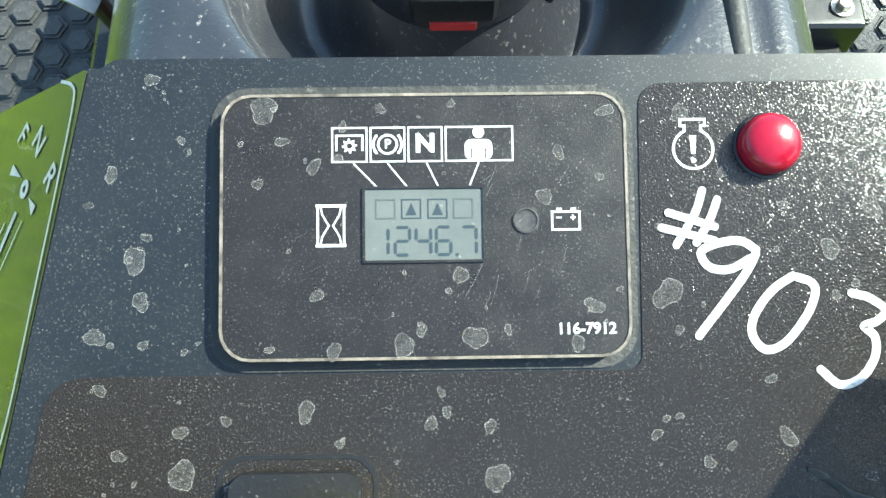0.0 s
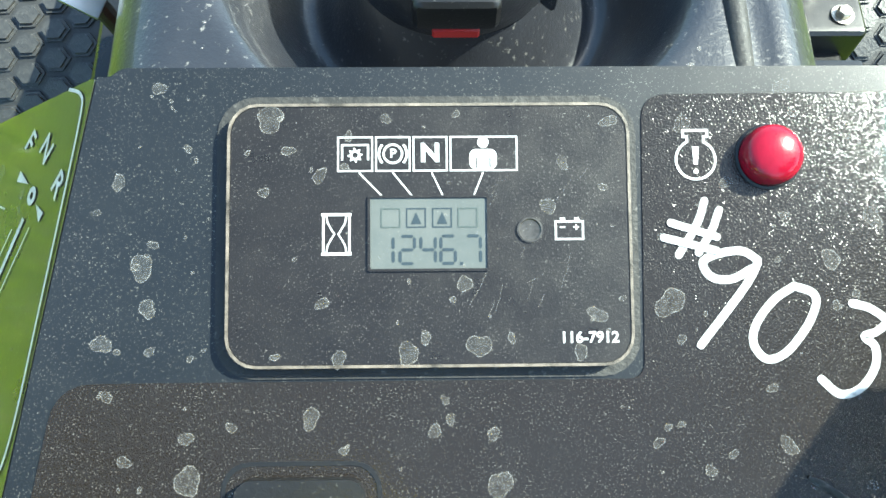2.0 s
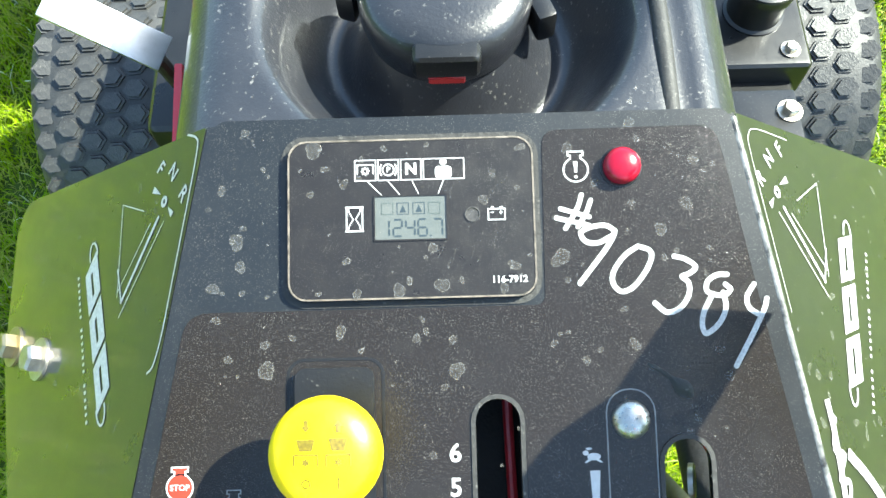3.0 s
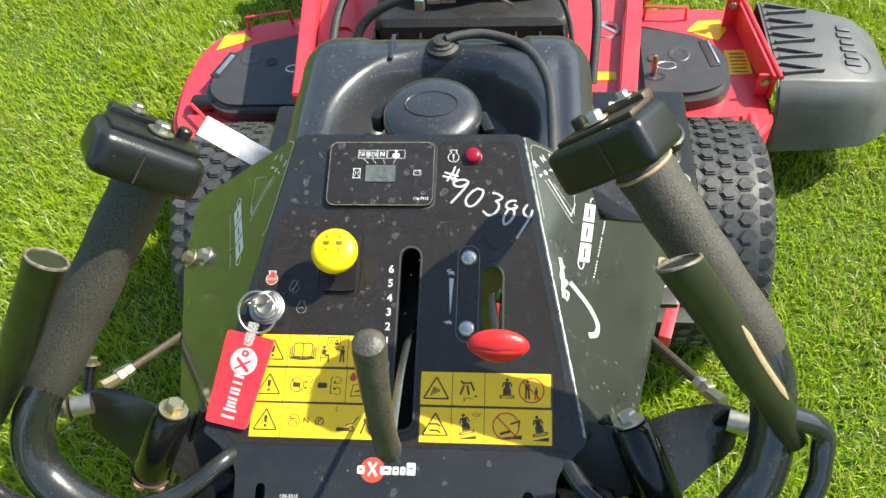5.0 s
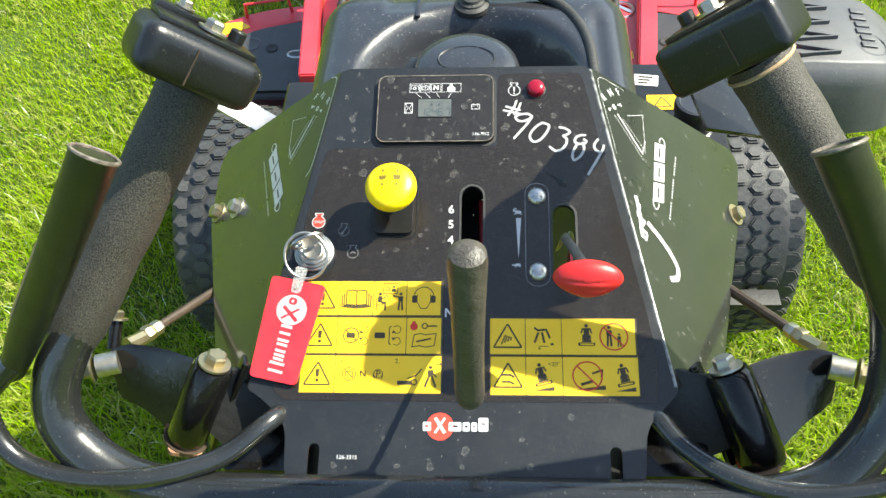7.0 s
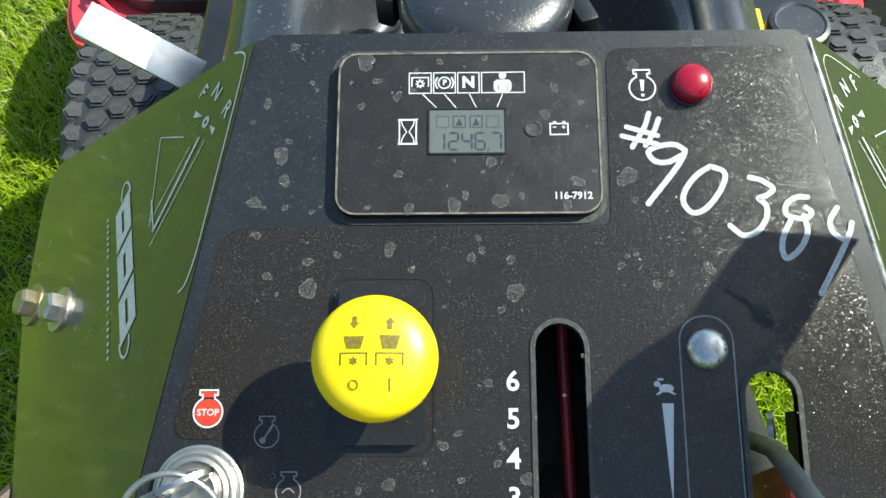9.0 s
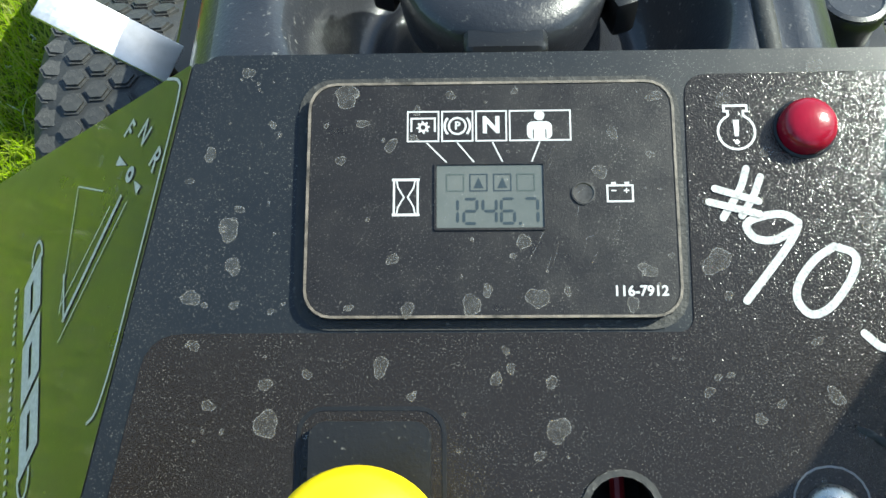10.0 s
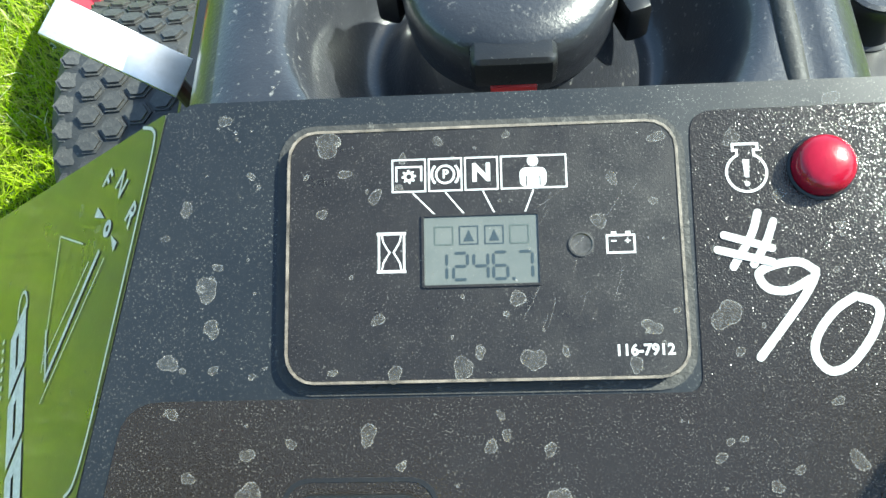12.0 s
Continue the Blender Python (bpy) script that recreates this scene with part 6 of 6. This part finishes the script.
part("bolt_plate", rbox(0.175, 0.295, 0.10, 0.285, 0.695, 0.705, 0.003), PLASTIC, MOWER, "black mounting plate with bolts")
for p in ((0.286, 0.262, 0.7065), (0.19, 0.25, 0.7065), (0.276, 0.135, 0.7065)):
    hexbolt(p, (0, 0, 1), 0.0075, MOWER, STEEL, name="plate_bolt")
part("pulley_guard", rbox(-0.056, 0.056, -0.018, 0.018, -0.002, 0.002, 0.001, m=pose(-0.322, 0.366, 0.716, 10, 30, -14)), ALU, MOWER, "bare bright metal guard strip")
part("guard_post", tube([(-0.302, 0.372, 0.698), (-0.275, 0.40, 0.45)], 0.008, 10), DARK, MOWER, "black guard post")
part("left_reservoir", rbox(-0.33, -0.215, 0.34, 0.60, 0.53, 0.58, 0.012, 3), PLASTIC, MOWER, "black plastic drive cover")

# ---- chassis, engine ----
part("chassis", join(rbox(-0.30, 0.30, 0.30, 0.80, 0.22, 0.34, 0.01), rbox(-0.21, 0.21, 0.12, 0.5, 0.50, 0.60, 0.01)), DARK, MOWER, "black chassis and drive unit")
base = part("engine_deck", plate([(-0.318, 0.74), (0.285, 0.74), (0.345, 1.30), (-0.365, 1.30)], [circle(0.277, 0.965, 0.022, 20), circle(-0.285, 0.965, 0.022, 20)], 0.435, 0.445), RED, MOWER, "red painted engine deck")
for sgn, x0, x1 in ((-1, -0.318, -0.372), (1, 0.285, 0.352)):
    rail = plate([(x0, 0.74), (x0 + 0.034 * sgn, 0.74), (x1 + 0.034 * sgn, 1.32), (x1, 1.32)], z0=0.36, z1=0.475)
    bmesh.ops.bevel(rail, geom=rail.edges[:], offset=0.003, segments=2, affect="EDGES")
    part("side_rail", rail, RED, base, "red box-section frame rail")
    part("rail_web", rbox(x0 - 0.004, x0 + 0.004, 0.70, 0.80, 0.25, 0.44, 0.002), RED, base)
part("hole_rim", lathe([(0.021, -0.002), (0.024, 0.0), (0.026, 0.003), (0.029, 0.0)], 28, pose(0.277, 0.965, 0.4455), caps=False), ALU, base, "bright ring round a hole")
part("cross_bar", rbox(-0.004, 0.004, -0.022, 0.022, -0.002, 0.002, 0, m=pose(0.277, 0.965, 0.449, 0, 0, 50)), ALU, base)
part("yellow_label", plate(rrect(-0.025, 0.025, -0.012, 0.012, 0.002), z0=0, z1=0.0008), YELLOW, base, "small yellow label", pose(0.262, 0.82, 0.4456))
engine = part("engine", join(rbox(-0.19, 0.19, 0.83, 1.14, 0.45, 0.575, 0.03, 3), rbox(-0.15, 0.16, 0.90, 1.14, 0.57, 0.64, 0.025, 3), lathe([(0.13, 0.0), (0.13, 0.05), (0.10, 0.07), (0, 0.07)], 40, pose(0.01, 1.02, 0.63))), ENGINE, MOWER, "black air-cooled engine, mostly hidden")
for i in range(9):
    part("cooling_fin", rbox(-0.19 + 0.046 * i, -0.186 + 0.046 * i, 0.805, 0.85, 0.47, 0.55), ENGINE, engine)
part("carburettor", join(rbox(-0.100, -0.082, 0.81, 0.83, 0.615, 0.638, 0.003), rbox(-0.050, -0.024, 0.815, 0.835, 0.628, 0.640, 0.002), rbox(-0.078, -0.052, 0.822, 0.828, 0.622, 0.630, 0.001), lathe([(0.007, 0), (0.007, 0.02), (0.004, 0.022), (0.004, 0.034), (0, 0.034)], 14, pose(-0.028, 0.835, 0.636, 40, 0, 30)), lathe([(0.005, 0), (0.005, 0.016), (0, 0.016)], 12, pose(-0.012, 0.83, 0.632, 10, 60, 0))), ALU, engine, "bare metal carburettor linkage")
part("linkage_rod", tube([(-0.10, 0.835, 0.636), (0.04, 0.83, 0.64), (0.08, 0.82, 0.62)], 0.003, 8), STEEL, engine)
for x0, w in ((0.02, 0.045), (0.085, 0.06)):
    part("white_sticker", plate([(x0, -0.008), (x0 + w, -0.012), (x0 + w * 0.9, 0.012), (x0 + w * 0.1, 0.014)], z0=0, z1=0.0015), WHITEBOX, engine, "white engine sticker", pose(0, 0.822, 0.648, 35, 0, 0))
for pts in (((-0.30, 1.20, 0.47), (-0.27, 1.08, 0.50), (-0.285, 0.95, 0.50), (-0.29, 0.82, 0.46)), ((0.10, 1.10, 0.70), (0.20, 1.00, 0.66), (0.24, 0.88, 0.58), (0.235, 0.76, 0.48)), ((-0.25, 0.78, 0.48), (-0.20, 0.83, 0.58), (-0.10, 0.835, 0.635), (-0.05, 0.84, 0.64)), ((0.02, 0.86, 0.72), (0.11, 0.83, 0.70), (0.18, 0.80, 0.62), (0.20, 0.72, 0.50))):
    part("engine_hose", tube(catmull(pts, 6), 0.009 if pts[0][2] < 0.6 or pts[0][0] > 0.05 else 0.005, 12), RUBBER, engine, "black rubber hose")

# ---- cutting deck ----
COVER = mat("dusty_cover_plastic", (0.026, 0.026, 0.028), 0.34, col2=(0.042, 0.041, 0.041), scale=22, bump=0.25, bscale=500, dust=0.25, dscale=500, rough2=0.46)
deck_line = rounded([(-0.680, 0.83), (0.600, 0.83), (0.655, 0.90), (0.655, 1.28), (0.56, 1.30), (-0.44, 1.29), (-0.585, 1.262), (-0.690, 1.195), (-0.722, 1.05), (-0.712, 0.90)], [0.04, 0.03, 0.02, 0.03, 0.03, 0.1, 0.08, 0.09, 0.1, 0.05])
dk = plate(deck_line, z0=0.115, z1=0.25)
bmesh.ops.bevel(dk, geom=[e for e in dk.edges if all(abs(v.co.z - 0.25) < 1e-5 for v in e.verts) and len(e.link_faces) == 2 and e.calc_face_angle(0) > 0.8], offset=0.012, segments=3, affect="EDGES")
deck = part("cutting_deck", dk, RED, MOWER, "red steel cutting deck", angle=40)
part("deck_skirt", plate([(x * 1.012, 1.06 + (y - 1.06) * 1.02) for x, y in deck_line], [deck_line], 0.105, 0.135), RED, deck)
for name, line in (("left", rounded([(-0.36, 1.185), (-0.542, 1.142), (-0.625, 1.085), (-0.640, 0.955), (-0.585, 0.895), (-0.36, 0.895)], [0.01, 0.08, 0.06, 0.06, 0.04, 0.01])), ("right", rounded([(0.36, 1.185), (0.36, 0.93), (0.49, 0.925), (0.565, 0.96), (0.572, 1.085), (0.514, 1.150)], [0.01, 0.01, 0.05, 0.05, 0.06, 0.06]))):
    cv = plate(line, z0=0.251, z1=0.292)
    bmesh.ops.bevel(cv, geom=[e for e in cv.edges if all(abs(v.co.z - 0.292) < 1e-5 for v in e.verts) and len(e.link_faces) == 2 and e.calc_face_angle(0) > 0.8], offset=0.014, segments=3, affect="EDGES")
    cover = part("belt_cover", cv, COVER, deck, "dusty black plastic belt cover", angle=40)
    sgn = -1 if name == "left" else 1
    mm = pose(0.604 * -1, 1.046, 0.2925, 0, 0, -20) if sgn < 0 else pose(0.528, 1.072, 0.2925, 0, 0, 11)
    part("cover_slot", rbox(-0.013, 0.013, -0.046, 0.046, -0.002, 0.0012, 0.001, m=mm), DARK, cover, "long dark slot in the cover")
    part("slot_strip", rbox(-0.003, 0.008, -0.036, 0.036, 0.001, 0.0035, 0.0015, m=mm) if sgn < 0 else rbox(0.005, 0.010, -0.040, 0.040, 0.001, 0.0035, 0.0015, m=mm), ALU, cover, "bright metal strip in the slot")
    part("cover_hole", lathe([(0.011, -0.001), (0.014, 0.0015), (0.011, 0.002), (0.008, 0.0008), (0, 0.0006)], 24, pose(-0.492 if sgn < 0 else 0.400, 1.055, 0.2922)), DARK, deck)
    part("cover_stud", lathe([(0.006, 0), (0.006, 0.05), (0.004, 0.055), (0, 0.055)], 12, pose(0.395 * sgn, 1.0, 0.291)), BRASS, deck)
    part("spring_pin", tube([Vector((0.42 * sgn + 0.022 * math.cos(a), 1.0 + 0.012 * math.sin(a), 0.318)) for a in [k * 0.45 for k in range(14)]], 0.002, 8), ALU, deck)
    part("cover_mark", lathe([(0.013, 0.0), (0.020, 0.0012), (0.024, 0.0012), (0.026, 0.0)], 28, pose(-0.545 if sgn < 0 else 0.458, 1.070, 0.2922), caps=False), COVER, cover)
part("deck_label", plate([(-0.660, 1.150), (-0.575, 1.190), (-0.600, 1.212), (-0.648, 1.206)], z0=0.2505, z1=0.2515), YELLOW, deck, "yellow warning sticker")
part("deck_label", plate([(0.497, 1.203), (0.566, 1.166), (0.592, 1.206), (0.580, 1.244), (0.526, 1.240)], z0=0.2505, z1=0.2515), YELLOW, deck, "yellow warning sticker")
part("deck_label", plate([(0.578, 1.044), (0.628, 1.048), (0.628, 1.132), (0.574, 1.130)], z0=0.2505, z1=0.2515), YELLOW, deck, "yellow warning sticker with fine print")
for i in range(6):
    part("print_bar", plate(rrect(0.584, 0.620, 1.052 + 0.0125 * i, 1.057 + 0.0125 * i, 0.0005), z0=0.2518, z1=0.252), FADEDINK, deck)
for pts in (((-0.592, 1.232, 0.25), (-0.590, 1.234, 0.285), (-0.487, 1.256, 0.285), (-0.482, 1.252, 0.25)), ((0.40, 1.255, 0.25), (0.40, 1.256, 0.285), (0.497, 1.250, 0.285), (0.50, 1.248, 0.25)), ((-0.665, 0.93, 0.25), (-0.66, 0.925, 0.278), (-0.60, 0.862, 0.278), (-0.595, 0.86, 0.25)), ((0.50, 0.885, 0.25), (0.50, 0.883, 0.272), (0.575, 0.89, 0.272), (0.58, 0.892, 0.25))):
    part("deck_loop", tube([pts[0], pts[1], pts[2], pts[3]], 0.0045, 10), RED, deck, "red bent rod loop")
part("cover_tab", rbox(-0.668, -0.556, 0.925, 0.962, 0.2505, 0.282, 0.014, 3), PLASTIC, deck, "rounded grey-black cover tab")
part("deck_rib", rbox(0.592, 0.606, 0.835, 0.90, 0.2505, 0.275, 0.003, m=pose(0, 0, 0)), RED, deck)

# ---- discharge chute ----
wall = plate([(0.606, 1.240), (0.614, 1.240), (0.654, 0.960), (0.646, 0.960)], z0=0.252, z1=0.318)
bmesh.ops.bevel(wall, geom=wall.edges[:], offset=0.002, segments=2, affect="EDGES")
hinge = part("chute_hinge", join(wall, rbox(0.580, 0.612, 1.215, 1.223, 0.252, 0.335, 0.004), rbox(0.618, 0.652, 0.972, 0.980, 0.252, 0.312, 0.003)), RED, MOWER, "red steel chute hinge bracket")
for p in ((0.595, 1.214, 0.318), (0.634, 0.971, 0.294)):
    hexbolt(p, (0, -1, 0.25), 0.0075, hinge, BRASS)
part("hinge_pin", tube([(0.660, 0.955, 0.318), (0.620, 1.245, 0.318)], 0.006, 10), RED, hinge)
cb = bmesh.new()
# rows across the chute: (x, y rear, y front, z) from hinge to tip; the sides fall away
rows = []
for x, y0, y1, z in ((0.655, 0.950, 1.238, 0.312), (0.70, 0.952, 1.232, 0.311), (0.78, 0.955, 1.222, 0.304), (0.865, 0.966, 1.200, 0.292), (0.915, 1.000, 1.180, 0.262), (0.945, 1.030, 1.165, 0.215)):
    low = 0.13 if x < 0.9 else 0.12
    rows.append([cb.verts.new(p) for p in ((x + 0.01, y0 - 0.034, low), (x + 0.004, y0 - 0.020, z - 0.055), (x, y0, z - 0.006), (x, y0 + 0.02, z), (x, y1 - 0.02, z), (x, y1, z - 0.006), (x + 0.004, y1 + 0.02, z - 0.05), (x + 0.01, y1 + 0.03, low))])
tip = [cb.verts.new((v.co.x + 0.035, v.co.y * 0.96 + 1.07 * 0.04, 0.115)) for v in rows[-1]]
rows.append(tip)
for a, c in zip(rows, rows[1:]):
    for k in range(7):
        cb.faces.new((a[k], a[k + 1], c[k + 1], c[k]))
bmesh.ops.recalc_face_normals(cb, faces=cb.faces[:])
if sum(f.normal.z for f in cb.faces) < 0:
    bmesh.ops.reverse_faces(cb, faces=cb.faces[:])
got = bmesh.ops.solidify(cb, geom=cb.faces[:], thickness=0.008)
bmesh.ops.bevel(cb, geom=[e for e in cb.edges if e.calc_face_angle(0) > 0.25], offset=0.006, segments=2, affect="EDGES")
chute = part("discharge_chute", cb, CHUTE, MOWER, "dark grey moulded rubber discharge chute", angle=60)
for i in range(5):
    y = 1.215 - 0.052 * i
    rib = bmesh.new()
    ribbon(rib, [(0.668, y), (0.752 + 0.006 * (i % 2), y - 0.020), (0.668, y - 0.032)], 0.0065, 0.0)
    got = bmesh.ops.extrude_face_region(rib, geom=rib.faces[:])
    for v in got["geom"]:
        if isinstance(v, bmesh.types.BMVert):
            v.co.z = 0.012
    for v in rib.verts:
        v.co.z += 0.309 - 0.09 * max(0, v.co.x - 0.70)
    bmesh.ops.recalc_face_normals(rib, faces=rib.faces[:])
    part("stiffening_rib", rib, CHUTE, chute, "raised triangular rib")
logo_m = pose(0.835, 1.075, 0.2965, 0, 8, 0)
b = bmesh.new()
ring(b, 0.006, -0.045, 0.033, 0.005, 0.0, 30, 0.036)
part("moulded_mark", b, CHUTE, chute, m=logo_m)
for k in range(6):
    part("moulded_mark", rbox(-0.020 + 0.004 * (k % 2), 0.014, -0.058 + 0.024 * k, -0.041 + 0.024 * k, -0.002, 0.004, 0.0015, m=logo_m), CHUTE, chute, "raised moulded block")

# ---- wheels ----
def wheel(x, y, r, width, lugs, rows_, name="drive_wheel"):
    w = thing(name, "", "")
    for key in ("label", "category"):
        if key in w:
            del w[key]
    w["label"] = "chunky black turf tyre on a rim" if r > 0.2 else "small black front caster wheel"
    w.parent = MOWER
    w.matrix_basis = pose(x, y, r, 0, 90, 0)
    k = width / 2
    prof = [(r * 0.48, -k * 0.72), (r * 0.60, -k * 0.95), (r * 0.80, -k), (r * 0.91, -k * 0.95), (r * 0.955, -k * 0.8), (r * 0.972, -k * 0.45), (r * 0.976, 0), (r * 0.972, k * 0.45), (r * 0.955, k * 0.8), (r * 0.91, k * 0.95), (r * 0.80, k), (r * 0.60, k * 0.95), (r * 0.48, k * 0.72)]
    part("tyre", lathe(prof, 56), TYRE, w, angle=50)
    part("rim", lathe([(r * 0.46, -k * 0.7), (r * 0.50, -k * 0.72), (r * 0.42, -k * 0.3), (r * 0.15, -k * 0.2), (r * 0.15, k * 0.2), (r * 0.42, k * 0.3), (r * 0.50, k * 0.72), (r * 0.46, k * 0.7)], 36), WHITEBOX if r > 0.2 else DARK, w)
    if not lugs:
        return w
    pitch = 2 * math.pi * r / lugs
    cw = 2 * k * 0.86 / rows_
    shape = [(-0.58, -0.04), (-0.30, -0.40), (0.26, -0.38), (0.57, 0.04), (0.30, 0.40), (-0.26, 0.38)]
    lug = plate([(px * cw * 1.02, py * pitch * 1.0) for px, py in shape], z0=-0.010, z1=0.0)
    bmesh.ops.bevel(lug, geom=[e for e in lug.edges if all(v.co.z > -1e-6 for v in e.verts) and e.calc_face_angle(0) > 0.5], offset=0.0032, segments=2, affect="EDGES")
    me = bpy.data.meshes.new("tread_lug")
    lug.to_mesh(me), lug.free()
    me.materials.append(TREAD)
    for j in range(rows_):
        off = (j - (rows_ - 1) / 2) * cw
        drop = 0.020 * (abs(off) / k) ** 3.0 * (r / 0.229)
        tilt = 34 * (abs(off) / k) ** 3 * (1 if off > 0 else -1)
        for i in range(lugs):
            a = 360 * (i + 0.5 * (j % 2)) / lugs
            ob = new("tread_lug", me)
            ob.parent = w
            ob.matrix_basis = pose(0, 0, 0, 0, 0, a) @ Matrix.Translation((r - drop, 0, off)) @ Matrix(((0, 0, 1, 0), (0, 1, 0, 0), (-1, 0, 0, 0), (0, 0, 0, 1))) @ pose(0, 0, 0, 0, tilt, 0)
    return w


wheel(0.452, 0.598, 0.229, 0.205, 44, 6)
wheel(-0.455, 0.588, 0.229, 0.205, 44, 6)
for sgn in (-1, 1):
    wheel(0.46 * sgn, 1.72, 0.13, 0.09, 0, 0, "caster_wheel")
    part("caster_arm", tube([(0.46 * sgn, 1.72, 0.30), (0.44 * sgn, 1.5, 0.32), (0.40 * sgn, 1.28, 0.30)], 0.022, 12), RED, MOWER, "red caster arm")
    part("caster_fork", join(rbox(0.46 * sgn - 0.062, 0.46 * sgn - 0.054, 1.69, 1.75, 0.11, 0.29, 0.002), rbox(0.46 * sgn + 0.054, 0.46 * sgn + 0.062, 1.69, 1.75, 0.11, 0.29, 0.002), rbox(0.46 * sgn - 0.062, 0.46 * sgn + 0.062, 1.69, 1.75, 0.28, 0.295, 0.003)), DARK, MOWER, "black caster fork")
part("axle", tube([(-0.40, 0.593, 0.229), (0.40, 0.593, 0.229)], 0.02, 12), DARK, MOWER, "black drive axle")
part("rear_bar", rbox(-0.50, 0.505, 0.335, 0.368, 0.29, 0.30, 0.002), DARK, MOWER, "dark flat rear bar behind the wheels")

for x, y, a, l in ((0.18, -0.47, 20, 0.09), (0.26, -0.52, -30, 0.07), (0.10, -0.55, 70, 0.06), (0.30, -0.44, 10, 0.05), (0.05, -0.50, 5, 0.08), (-1.45, 0.55, 40, 0.05)):
    straw(x, y, a, l)
